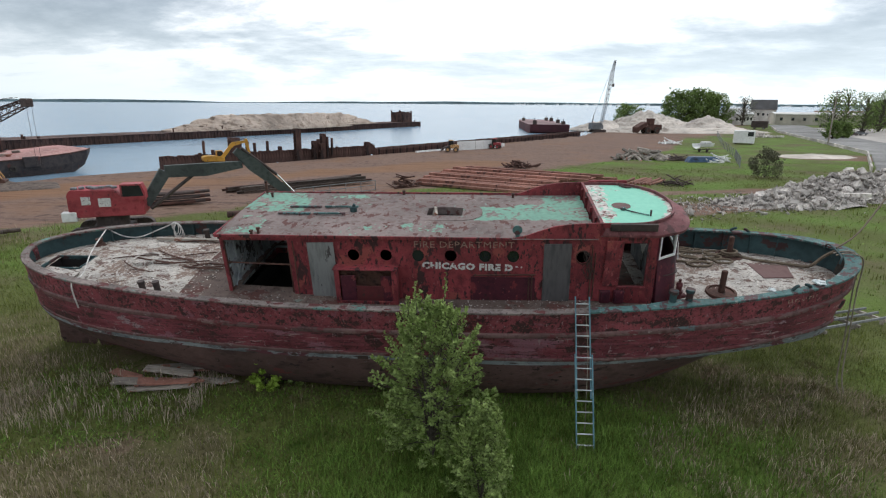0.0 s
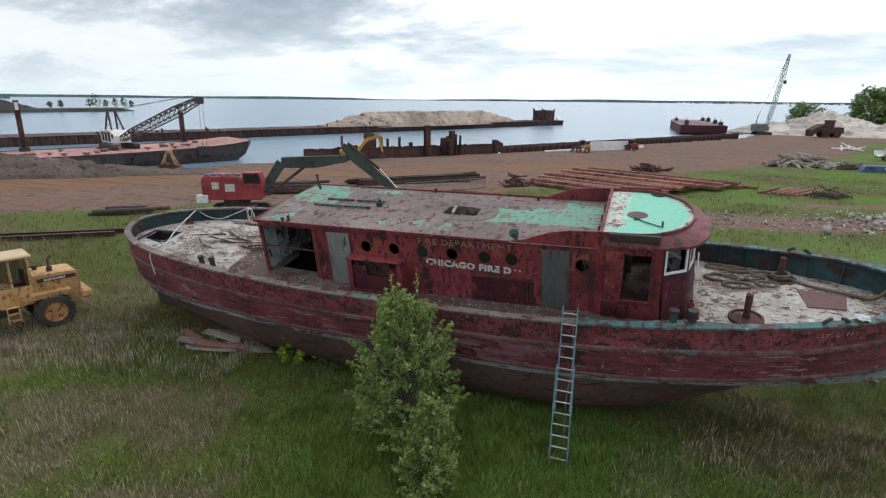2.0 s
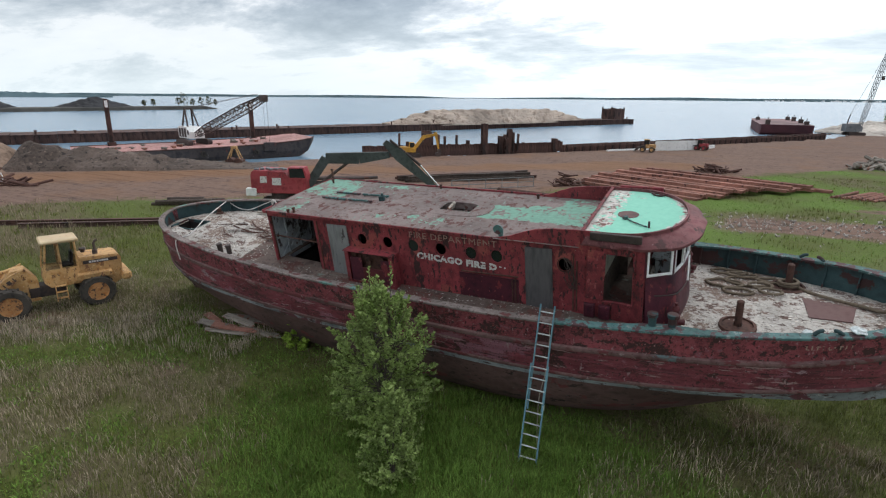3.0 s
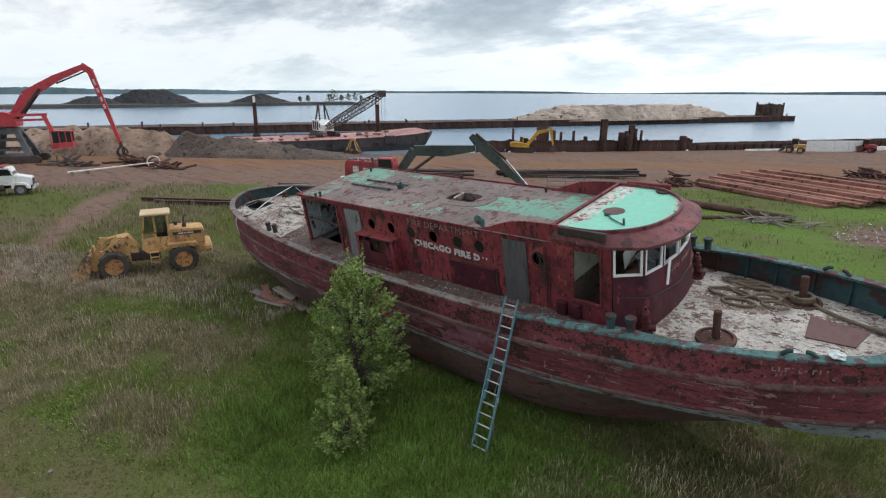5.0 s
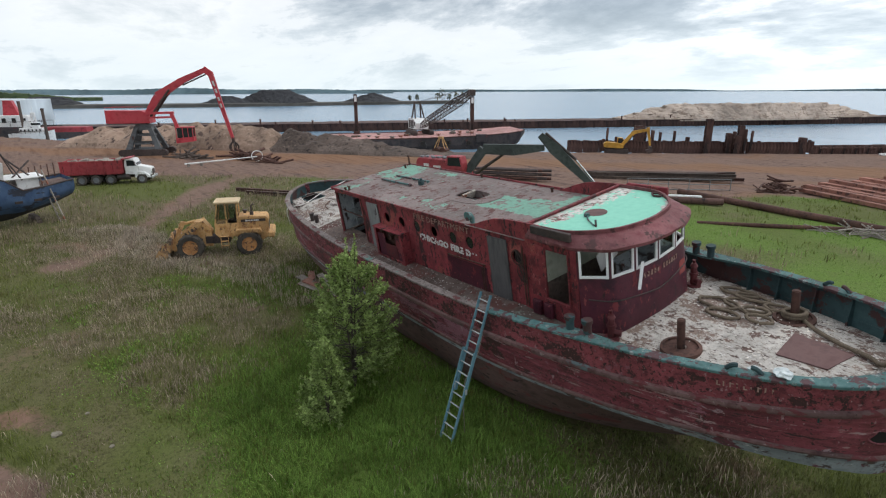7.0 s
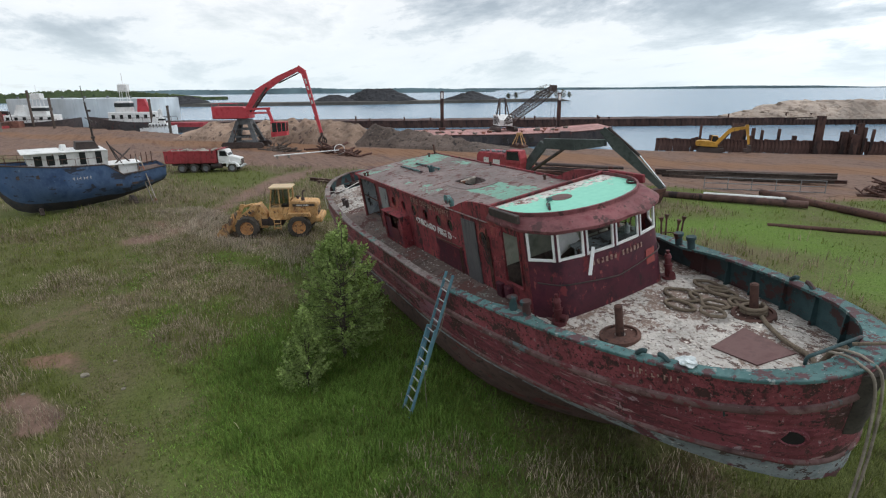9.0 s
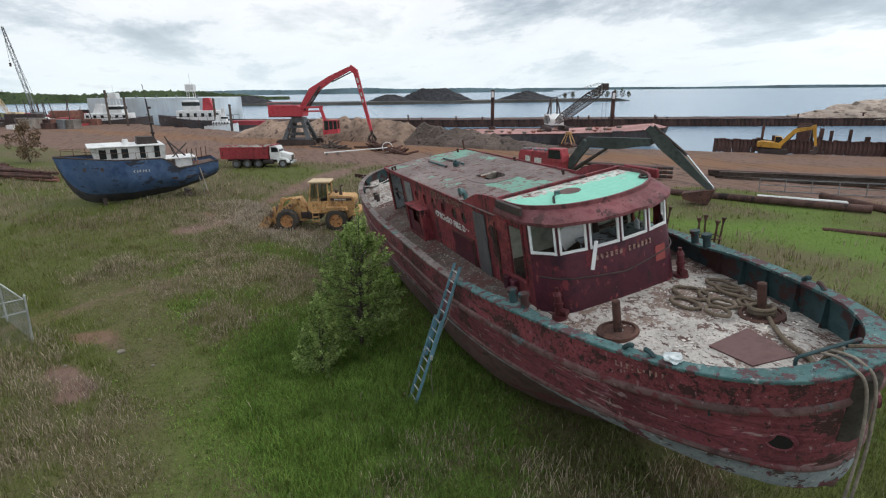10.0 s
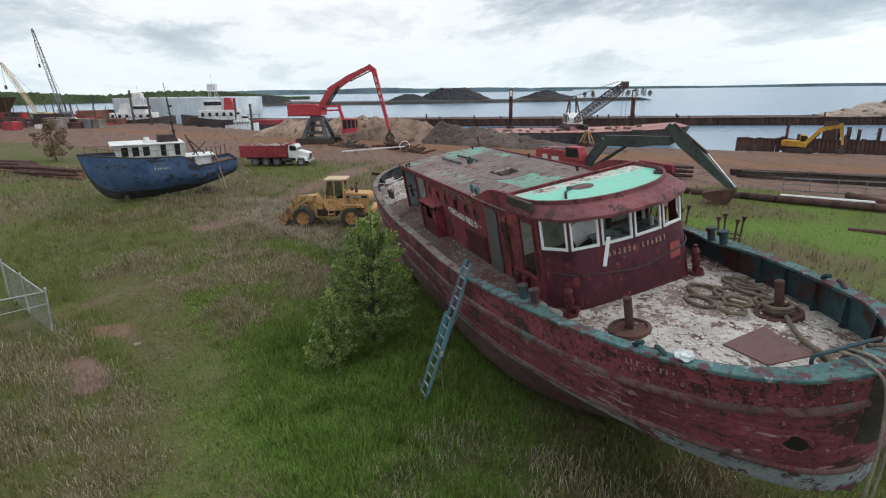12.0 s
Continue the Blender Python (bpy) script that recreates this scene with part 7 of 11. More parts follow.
for f, h, w, off, lean in ((0.16, 3.0, 0.35, 1.0, 2), (0.30, 3.3, 1.6, -0.8, 0), (0.33, 2.6, 0.35, -1.2, 1), (0.36, 2.5, 0.5, -1.2, -1), (0.39, 2.2, 0.4, -1, 0), (0.45, 2.4, 0.4, -1.2, 0),
                           (0.57, 4.6, 1.05, 0.8, 0), (0.655, 2.2, 0.9, 0.6, 2), (0.675, 2.5, 0.5, 0.9, -2), (0.70, 3.5, 0.9, 0.7, 0), (0.715, 2.9, 0.4, 1.2, 0), (0.745, 2.6, 0.35, 0.6, 3), (0.68, 1.9, 1.0, 1.4, 6), (0.95, 1.5, 1.0, 0.3, 0), (0.50, 1.4, 0.6, -0.5, 0)):
    box_pile(f, h, w, off, lean)
low = thing("low_wharf_wall", pose(0, 0, 0), "low rusty wharf wall with a steel wale", "sea wall", kind="structure")
d2 = (W2 - W1).normalized()
y2 = math.degrees(math.atan2(d2.y, d2.x))
n = 46
seg_me = None
for i in range(n):
    p = W1.lerp(W2, (i + 0.5) / n)
    L = (W2 - W1).length / n
    bm = B()
    for off, z, s in ((0, -0.95, (L * 0.97, 0.25, 1.9)), (-0.22, 0.06, (L * 0.97, 0.25, 0.22)), (-0.22, -0.55, (L * 0.97, 0.2, 0.16)), (1.4, -0.15, (L * 0.97, 0.22, 0.2))):
        box(bm, (0, -off, z), s)
    for k in range(3):
        box(bm, ((k - 1) * L * 0.33, -0.25, -0.7), (0.3, 0.15, 1.4))
    part("wall_panel", bm, rust_pile, low, m=pose(p.x, p.y, 0.0 + rng.uniform(-0.05, 0.05), 0, 0, y2))
# white barrier blocks along the wall
for k, (xa, ya, xb, yb, h) in enumerate(((-16.5, 119.5, -8.5, 130.0, 0.30), (-7.8, 126.4, -0.2, 133.4, 2.0), (-0.2, 133.8, 3.0, 141.0, 0.7))):
    a, b = Vector((xa, ya, 0)), Vector((xb, yb, 0))
    L = (b - a).length
    m = (a + b) / 2
    ob = thing("white_barrier", gpose(m.x, m.y, math.degrees(math.atan2(yb - ya, xb - xa))), "white concrete barrier along the wharf", "barrier", group="barriers")
    cnt = max(2, int(L / 2.4))
    for i in range(cnt):
        bm = B()
        prism(bm, [(-0.3, 0), (0.3, 0), (0.26, h * 0.3), (0.2, h), (-0.2, h), (-0.26, h * 0.3)], L / cnt * 0.98, pose(-L / 2 + (i + 0.5) * L / cnt, 0, 0, 0, 0, 90))
        part("block", bm, white_paint, ob)

# breakwater pier with its sand heap
P0, P1 = Vector((-175, -9, 0)), Vector((-34.5, 266, 0))
dp = (P1 - P0).normalized()
npv = Vector((-dp.y, dp.x, 0))
pier = thing("breakwater_pier", pose(0, 0, 0), "long low rusty steel breakwater pier", "pier", kind="structure")
N = 70
for i in range(N):
    c = P0.lerp(P1, (i + 0.5) / N) + 6 * npv
    L = (P1 - P0).length / N
    bm = B()
    box(bm, (0, 0, -0.75), (L * 0.985, 12, 2.3))
    box(bm, (0, -6.05, 0.30), (L * 0.985, 0.3, 0.22))
    for k in range(4):
        box(bm, ((k - 1.5) * L / 4, -6.08, -0.9), (0.5, 0.25, 1.8))
    part("pier_cell", bm, rust_pile, pier, m=pose(c.x, c.y, rng.uniform(-0.06, 0.06), 0, 0, math.degrees(math.atan2(dp.y, dp.x))))
for i in range(26):
    f = rng.random()
    p = P0.lerp(P1, f) + rng.uniform(0.6, 2.0) * npv
    ob = thing("mooring_bollard", pose(p.x, p.y, 0.4), "rusty mooring bollard on the pier", "bollard", group="pier bollards")
    bm = B()
    h = rng.uniform(0.5, 1.4)
    rod(bm, (0, 0, 0), (0, 0, h), 0.22, seg=10)
    rod(bm, (0, 0, h - 0.15), (0, 0, h), 0.34, seg=10)
    part("post", bm, rust_mat, ob)


def mound(name, x, y, rx, ry, h, heading, material, label, cat="sand heap", seed=0, z=None, n=44, rough=0.16, flat=0.0):
    """A heap of loose material, its surface broken by slips and lumps."""
    bm = B()
    rows = []
    for j in range(n + 1):
        row = []
        for i in range(n + 1):
            u, v = 2 * i / n - 1, 2 * j / n - 1
            ru, rv = u * math.sqrt(1 - v * v / 2), v * math.sqrt(1 - u * u / 2)
            q = math.hypot(ru, rv)
            lump = noise.fractal(Vector((ru * rx * 0.35 + seed * 7.1, rv * ry * 0.35, seed)), 1.0, 2.1, 5)
            prof = min(1.0, (1 - q) / (1 - flat)) if flat else (1 - q) ** 0.9
            hh = h * prof * (1 + 0.9 * rough * lump * 2) + rough * h * 0.5 * lump * min(1.0, 4 * (1 - q)) - 0.25 * (q > 0.985)
            row.append((ru * rx * (1 + 0.06 * lump), rv * ry * (1 + 0.06 * lump), hh))
        rows.append(row)
    grid(bm, rows)
    zz = float(gz(x, y)) - 0.05 if z is None else z
    ob = part(name, bm, material, smooth=False, m=pose(x, y, zz, 0, 0, heading))
    return tagged(ob, label, cat, kind="stuff")


sand_mat = surf("sand", [(0.22, 0.165, 0.13), (0.32, 0.25, 0.20), (0.41, 0.335, 0.28)], 0.6, 0.95, bump=0.5, bdist=0.1, spots=[((0.25, 0.19, 0.15), 0.35, 0.57, (1, 1, 1))])
pale_sand = surf("pale_sand", [(0.36, 0.305, 0.26), (0.46, 0.40, 0.35), (0.54, 0.49, 0.44)], 0.4, 0.95, bump=0.4, bdist=0.1)
brown_heap = surf("brown_earth_heap", [(0.135, 0.088, 0.062), (0.225, 0.150, 0.108), (0.32, 0.225, 0.168)], 0.8, 0.95, bump=0.7, bdist=0.15, detail=10.0, spots=[((0.09, 0.06, 0.05), 0.6, 0.59, (1, 1, 1)), ((0.36, 0.27, 0.21), 1.6, 0.62, (1, 1, 0.6))])
dark_heap = surf("dark_rubble_heap", [(0.040, 0.028, 0.023), (0.072, 0.052, 0.043), (0.120, 0.090, 0.075)], 1.4, 0.95, bump=0.8, bdist=0.15, detail=10.0, spots=[((0.17, 0.125, 0.10), 2.0, 0.61, (1, 1, 1)), ((0.025, 0.019, 0.017), 1.2, 0.60, (1, 1, 1))])
coal = surf("coal", [(0.012, 0.013, 0.015), (0.022, 0.023, 0.026), (0.038, 0.038, 0.042)], 0.3, 0.9, bump=0.4, bdist=0.3)

sp = P0.lerp(P1, 0.752) + 7.0 * npv
mound("sand_heap", sp.x, sp.y, 52, 8.5, 4.6, math.degrees(math.atan2(dp.y, dp.x)), sand_mat, "long pale sand heap on the pier", seed=2, z=0.1, n=60, rough=0.075, flat=0.55)
bp_ = P0.lerp(P1, 0.972) + 5 * npv
ob = thing("pier_head_cell", pose(bp_.x, bp_.y, 0.2, 0, 0, math.degrees(math.atan2(dp.y, dp.x))), "square rusty sheet-pile cell on the pier head", "pile cell")
for i in range(10):
    for s in (-1, 1):
        for swap in (0, 1):
            bm = B()
            h = 4.6 + rng.uniform(-0.3, 0.3) + (0.7 if i in (0, 9) else 0)
            c = (-3.2 + 0.71 * i, s * 3.4)
            box(bm, ((c[0], c[1], h / 2) if not swap else (c[1], c[0], h / 2)), (0.66, 0.3, h) if not swap else (0.3, 0.66, h))
            part("sheet_pile", bm, rust_pile, ob)


def bank(name, spine, width, material, label, cat, seed):
    """A long uneven bank of tipped earth along a spine of (x, y, height)."""
    bm = B()
    P = smoothpath(spine, 12)
    rows = []
    for i, q in enumerate(P):
        d = P[min(i + 1, len(P) - 1)] - P[max(i - 1, 0)]
        d.z = 0
        d.normalize()
        n_ = Vector((-d.y, d.x, 0))
        end = min(1.0, i / 5, (len(P) - 1 - i) / 5)
        row = []
        for k in range(15):
            u = k / 7 - 1
            at = Vector((q.x, q.y, 0)) + n_ * u * width
            lump = noise.fractal(at * 0.33 + Vector((0, 0, seed)), 1.0, 2.0, 5)
            hh = q.z * end * (1 - abs(u) ** 1.7) * (1 + 0.30 * lump) + 0.45 * lump * (1 - abs(u))
            row.append((at.x, at.y, float(gz(at.x, at.y)) + hh - 0.25 * (abs(u) > 0.97)))
        rows.append(row)
    grid(bm, rows)
    return tagged(part(name, bm, material), label, cat, kind="stuff")


bank("earth_bank", [(-112, 12, 2.2), (-104, 18, 3.0), (-94, 26, 3.6), (-88, 32, 3.9), (-82, 36, 3.7), (-77, 40, 3.0)], 5.0, brown_heap, "sandy brown bank of tipped earth along the shore", "earth bank", 3)
bank("rubble_bank", [(-79, 38, 2.7), (-74, 43, 2.6), (-70, 46, 2.2), (-66, 49, 2.1), (-62.5, 52.5, 1.2), (-57, 58, 0.6), (-53, 62, 0.3)], 4.6, dark_heap, "dark brown rubble bank beside the moored barge", "rubble", 6)
mound("sand_heap", 66, 246, 24, 17, 8.0, 10, pale_sand, "pale grey sand heap by the lake", seed=8, rough=0.10)
mound("sand_heap", 88, 238, 18, 12, 6.0, 30, pale_sand, "pale grey sand heap by the lake", seed=9, rough=0.10)
mound("sand_heap", 47, 240, 15, 10, 4.0, 0, pale_sand, "pale grey sand heap by the lake", seed=10, rough=0.10)
mound("sand_flat", 74, 226, 36, 12, 1.6, 5, pale_sand, "spread pale sand before the heaps", "sand", 11, rough=0.2, flat=0.6)

# crane barge
BU = Vector((-0.47, -0.883, 0))
BN = Vector((-BU.y, BU.x, 0)) * -1
bow_c = Vector((-71.6, 88.5, 0))
barge = thing("crane_barge", Matrix.Translation((bow_c.x, bow_c.y, WATER)) @ pose(0, 0, 0, 0, 0, math.degrees(math.atan2(-BU.y, -BU.x))), "long work barge with a faded pink deck and black sides", "barge")
bm = B()
st = [0.0, -1.2, -4, -10, -20, -40]
dk = [3.4, 3.25, 2.95, 2.55, 2.25, 2.1]
hw = [5.6, 7.2, 7.9, 8.1, 8.1, 8.0]
bt = [2.4, 1.0, -0.3, -0.8, -0.8, -0.8]
rows = []
for x, d, w, b in zip(st, dk, hw, bt):
    rows.append([(x, -w, d), (x, -w * 1.0, (d + b) / 2), (x - (0.4 if x > -2 else 0), -w * 0.94, b), (x - (0.4 if x > -2 else 0), w * 0.94, b), (x, w, (d + b) / 2), (x, w, d)])
grid(bm, rows)
bm.faces.new([bm.verts.new(p) for p in rows[0]])
bm.faces.new([bm.verts.new(p) for p in rows[-1]])
part("hull", bm, barge_side, barge, "black barge side, scuffed and rusted")
bm = B()
grid(bm, [[(x, w * k, d + 0.004) for k in np.linspace(-1, 1, 7)] for x, d, w in zip(st, dk, hw)])
part("deck", bm, barge_deck, barge, "faded pink steel deck")
for s in (-1, 1):
    bm = B()
    tube(bm, [(x, s * (w + 0.02), d + 0.05) for x, d, w in zip(st, dk, hw)], 0.10, 6)
    part("rubbing_rail", bm, rust_mat, barge)
for x in (-12, -16, -21):
    bm = B()
    grid(bm, [[(x + 0.5 * math.cos(a * 0.5236) * q, -8.25 + off, 1.3 + 0.5 * math.sin(a * 0.5236) * q) for a in range(12)] for q, off in ((0.5, 0.12), (1.0, 0.0), (1.0, -0.2), (0.5, -0.22))], closed=True)
    part("tyre_fender", bm, tyre_mat, barge)
bm = B()
box(bm, (-9.5, -8.3, 2.1), (2.2, 0.5, 1.6), bev=0.1)
part("bumper", bm, barge_side, barge)
for x, y, h, lean in ((-33.6, 6.8, 8.4, 0), (-8.4, 6.5, 7.9, 0)):
    ob = thing("spud_pile", barge.matrix_world @ pose(x, y, 2.0, 0, lean, 0), "tall dark steel spud standing through the barge", "pile", group="barge spuds")
    bm = B()
    box(bm, (0, 0, h / 2), (0.75, 0.75, h), bev=0.04)
    box(bm, (0, 0, 0.4), (1.4, 1.4, 0.8), bev=0.05)
    part("post", bm, rust_pile, ob)
    bm = B()
    box(bm, (0, -0.39, h - 0.9), (0.5, 0.02, 1.2))
    part("tip_mark", bm, white_paint, ob)
for i in range(22):
    x, y = rng.uniform(-38, -4), rng.uniform(-6, 7)
    ob = thing("deck_gear", barge.matrix_world @ pose(x, y, float(np.interp(-x, [0, 4, 10, 20, 42], [3.3, 2.9, 2.5, 2.2, 2.0])), 0, 0, rng.uniform(0, 180)), "rusty coil and box of deck gear on the barge", "deck gear", group="barge deck gear")
    bm = B()
    box(bm, (0, 0, 0.25), (rng.uniform(0.5, 1.6), 0.4, 0.35), bev=0.06)
    tube(bm, [(0.5 * math.cos(a), 0.5 * math.sin(a), 0.38) for a in np.linspace(0, 5.5, 12)], 0.07, 5)
    part("gear", bm, rust_bright if i % 2 else wood_old, ob)


def lattice(bm, p, q, w0, wm, w1, n, r=0.06, side=(0, 1, 0)):
    """A four-chord lattice boom from p to q, widest in the middle."""
    p, q = Vector(p), Vector(q)
    t = (q - p).normalized()
    s = t.cross(Vector((0, 0, 1))).normalized()
    u = s.cross(t).normalized()

    def corner(f, k):
        w = (w0 + (wm - w0) * min(1, f / 0.2)) if f < 0.2 else (wm if f < 0.75 else wm + (w1 - wm) * (f - 0.75) / 0.25)
        a, b = ((-1, -1), (1, -1), (1, 1), (-1, 1))[k]
        return p.lerp(q, f) + s * a * w / 2 + u * b * w / 2

    for k in range(4):
        for i in range(n):
            rod(bm, corner(i / n, k), corner((i + 1) / n, k), r, seg=5, caps=False)
            rod(bm, corner(i / n, k), corner((i + 1) / n, (k + 1) % 4), r * 0.6, seg=4, caps=False)
            rod(bm, corner(i / n, k), corner(i / n, (k + 1) % 4), r * 0.6, seg=4, caps=False)
    return bm


crane_at = Vector((-82.8, 71.2, WATER + 2.2))
tip = Vector((-56.5, 63.5, 9.1))
h0 = math.degrees(math.atan2(tip.y - crane_at.y, tip.x - crane_at.x))
crane = thing("crawler_crane", pose(*crane_at, 0, 0, h0), "crawler crane with a black lattice boom on the barge", "crane")
track_set(crane, 5.6, 3.6, 0.8, 1.0, steel_dark)
ti = crane.matrix_world.inverted() @ tip
bm = B()
prism(bm, [(-3.4, 1.2), (1.6, 1.2), (1.6, 2.4), (0.4, 3.3), (-3.4, 3.3)], 2.8)
part("machine_house", bm, white_paint, crane, "white machinery house with dark doors")
bm = B()
for x in (-2.6, -1.4, -0.2):
    box(bm, (x, -1.41, 2.2), (0.95, 0.02, 1.6))
box(bm, (1.1, -1.42, 2.3), (0.7, 0.02, 0.8))
part("door", bm, steel_dark, crane)
bm = B()
for s in (-1, 1):
    rod(bm, (-2.2, s * 1.0, 3.2), (-1.4, s * 0.6, 6.6), 0.17, seg=6)
    rod(bm, (0.3, s * 1.0, 3.2), (-1.3, s * 0.6, 6.6), 0.15, seg=6)
    for z in (4.2, 5.2):
        rod(bm, (-2.0, s * 0.9, z), (-0.3, s * 0.9, z), 0.05, seg=5)
rod(bm, (-1.4, -0.7, 6.6), (-1.4, 0.7, 6.6), 0.12, seg=6)
part("gantry", bm, steel_dark, crane)
bm = B()
lattice(bm, (1.2, 0, 1.8), ti, 0.7, 1.25, 0.7, 16, 0.085)
box(bm, ti, (1.2, 0.9, 1.0), bev=0.1)
part("boom", bm, steel_dark, crane, "black lattice boom")
bm = B()
for s in (-0.3, 0.3):
    rod(bm, (-1.4, s, 6.6), ti + Vector((-2, s, 0.6)), 0.03, seg=4)
    rod(bm, ti + Vector((0.3, s, 0)), (ti.x + 0.3, s, 1.0), 0.025, seg=4)
part("cable", bm, steel_dark, crane)

# far barge, far crane
fb = thing("far_barge", pose(20.8, 240, WATER, 0, 0, 92), "dark maroon flat barge moored off the point", "barge")
bm = B()
rows = [[(x, -w, d), (x + o, -w, b), (x + o, w, b), (x, w, d)] for x, w, d, b, o in ((-27, 7.4, 3.3, 0.6, 1), (-24, 7.7, 3.2, -0.5, 0), (23, 7.7, 3.2, -0.5, 0), (27, 7.4, 3.6, 1.0, -1))]
grid(bm, rows)
bm.faces.new([bm.verts.new(p) for p in rows[0]])
bm.faces.new([bm.verts.new(p) for p in rows[-1]])
part("hull", bm, surf("maroon_side", [(0.06, 0.018, 0.022), (0.10, 0.03, 0.034)], 0.4, 0.8), fb)
bm = B()
grid(bm, [[(x, w * k, d + 0.01) for k in (-1, 0, 1)] for x, w, d in ((-27, 7.4, 3.3), (-24, 7.7, 3.2), (23, 7.7, 3.2), (27, 7.4, 3.6))])
part("deck", bm, surf("grey_maroon_deck", [(0.17, 0.10, 0.105), (0.25, 0.17, 0.17)], 0.4, 0.9), fb)
for x, y, h in ((-24, 5.5, 1.6), (22, 5.6, 1.2), (-6, -6, 1.4), (-20, -6, 1.2), (14, -6, 1.6), (24, -5, 1.4)):
    bm = B()
    box(bm, (x, y, 3.2 + h / 2), (1.8, 1.4, h), bev=0.1)
    rod(bm, (x + 0.4, y, 3.2 + h), (x + 0.4, y, 3.2 + h + 0.9), 0.12)
    part("winch", bm, steel_dark, fb)


def lattice_crane(x, y, base, heading, length, angle, label, colour, name="lattice_crane"):
    root = thing(name, pose(x, y, base, 0, 0, heading), label, "crane", group="far cranes")
    track_set(root, 5.0, 3.4, 0.8, 1.0, steel_dark)
    bm = B()
    prism(bm, [(-3.2, 1.2), (1.6, 1.2), (1.6, 2.6), (0.4, 3.6), (-3.2, 3.6)], 2.8)
    part("machine_house", bm, steel_dark if colour is steel_dark else colour, root)
    bm = B()
    q = Vector((1.3 + length * math.cos(radians(angle)), 0, 1.8 + length * math.sin(radians(angle))))
    lattice(bm, (1.3, 0, 1.8), q, 0.6, 1.0, 0.5, 14, 0.08)
    part("boom", bm, colour, root)
    bm = B()
    rod(bm, (-2.5, 0, 3.5), (-2.0, 0, 6.5), 0.15, seg=6)
    rod(bm, (-2.0, 0, 6.5), q, 0.05, seg=4)
    rod(bm, q, (q.x, 0, q.z - length * 0.35), 0.05, seg=4)
    box(bm, (q.x, 0, q.z - length * 0.36), (0.7, 0.5, 1.2))
    part("cable", bm, steel_dark, root)


lattice_crane(40.5, 219, -1.3, 20, 25, 81, "grey lattice crane standing by the lake", grey_steel)

# ---- things round the fireboat ----
# ladder against the side
lad = thing("ladder", pose(0, 0, 0), "long blue-green aluminium extension ladder leaning on the hull", "ladder")
foot, head = Vector((2.88, 13.55, -0.02)), Vector((2.74, 15.02, 4.12))
ax = (head - foot).normalized()
rt = Vector((1, 0.02, 0)).normalized()
nr = rt.cross(ax).normalized()
for s in (-1, 1):
    bm = B()
    beam(bm, foot + rt * 0.24 * s, foot + ax * 2.75 + rt * 0.24 * s, 0.03, 0.085, side=rt)
    part("stile", bm, ladder_mat, lad)
    bm = B()
    beam(bm, foot + ax * 1.5 + rt * 0.20 * s + nr * -0.07, head + rt * 0.20 * s + nr * -0.07, 0.03, 0.08, side=rt)
    part("upper_stile", bm, ladder_mat, lad)
    bm = B()
    p = foot + rt * 0.24 * s
    box(bm, p + Vector((0, 0, 0.03)), (0.07, 0.14, 0.06), bev=0.01)
    part("foot", bm, steel_dark, lad)
    bm = B()
    p = foot + ax * 1.62 + rt * 0.24 * s - nr * 0.03
    box(bm, p, (0.05, 0.09, 0.16), bev=0.01)
    part("rung_lock", bm, alu, lad)
for i in range(14):
    d = 0.22 + 0.305 * i
    bm = B()
    if d < 2.7:
        rod(bm, foot + ax * d - rt * 0.24, foot + ax * d + rt * 0.24, 0.019, seg=8)
    else:
        rod(bm, foot + ax * d - rt * 0.2 - nr * 0.07, foot + ax * d + rt * 0.2 - nr * 0.07, 0.019, seg=8)
    part("rung", bm, alu, lad)
bm = B()
tube(bm, smoothpath([head + nr * -0.12 - ax * 0.4 + rt * 0.1, head - ax * 1.6 + nr * -0.2 + rt * 0.16, Vector((2.9, 14.2, 1.6)), Vector((2.95, 14.2, 0.05))], 4), 0.012, 5)
part("pull_rope", bm, rope_pale, lad)

# ropes on the foredeck and over the bow
coil = thing("rope_pile", BOAT, "heavy brown mooring rope in loose coils on the deck", "rope")


def deck_rope(pts, r, n=5, lift=0.0):
    return smoothpath([at_deck(x, y, r * 0.9 + lift + h) for x, y, h in pts], n)


loops = ((7.10, 1.15, 0.50, 0.30), (7.55, 1.95, 0.42, 0.22), (8.05, 1.10, 0.30, 0.24), (7.45, 0.62, 0.40, 0.20), (7.15, 2.10, 0.46, 0.24), (8.30, 0.72, 0.30, 0.19), (7.72, 1.48, 0.60, 0.36), (8.32, 1.70, 0.34, 0.22))
for k, (cx, cy, ra, rb) in enumerate(loops):
    bm = B()
    rr = random.Random(k)
    pts = []
    for a in range(11):
        t = a * 0.62 + k
        pts.append((cx + ra * math.cos(t) * rr.uniform(0.93, 1.07), cy + rb * math.sin(t) * rr.uniform(0.93, 1.07), 0.035 * (k % 3) + 0.02 * (a % 2)))
    tube(bm, deck_rope(pts, 0.042), 0.042, 8)
    part("rope_loop", bm, rope_mat, coil, smooth=True)
bm = B()
pts = [(8.78 + 0.24 * math.cos(a), 1.46 + 0.24 * math.sin(a), 0.03 + 0.012 * a) for a in np.linspace(0, 14, 28)]
tube(bm, deck_rope(pts, 0.05, 3), 0.05, 8)
part("post_turns", bm, rope_mat, coil, smooth=True)
bm = B()
pts = [(8.98, 1.40, 0.05), (9.4, 1.10, 0.0), (10.0, 0.70, 0.04), (10.55, 0.55, 0.02), (10.9, 0.25, 0.1), (11.2, 0.1, 0.55), (11.45, 0.0, 0.80)]
tube(bm, deck_rope(pts, 0.05, 6), 0.05, 8)
part("rope_lead", bm, rope_mat, coil, smooth=True)
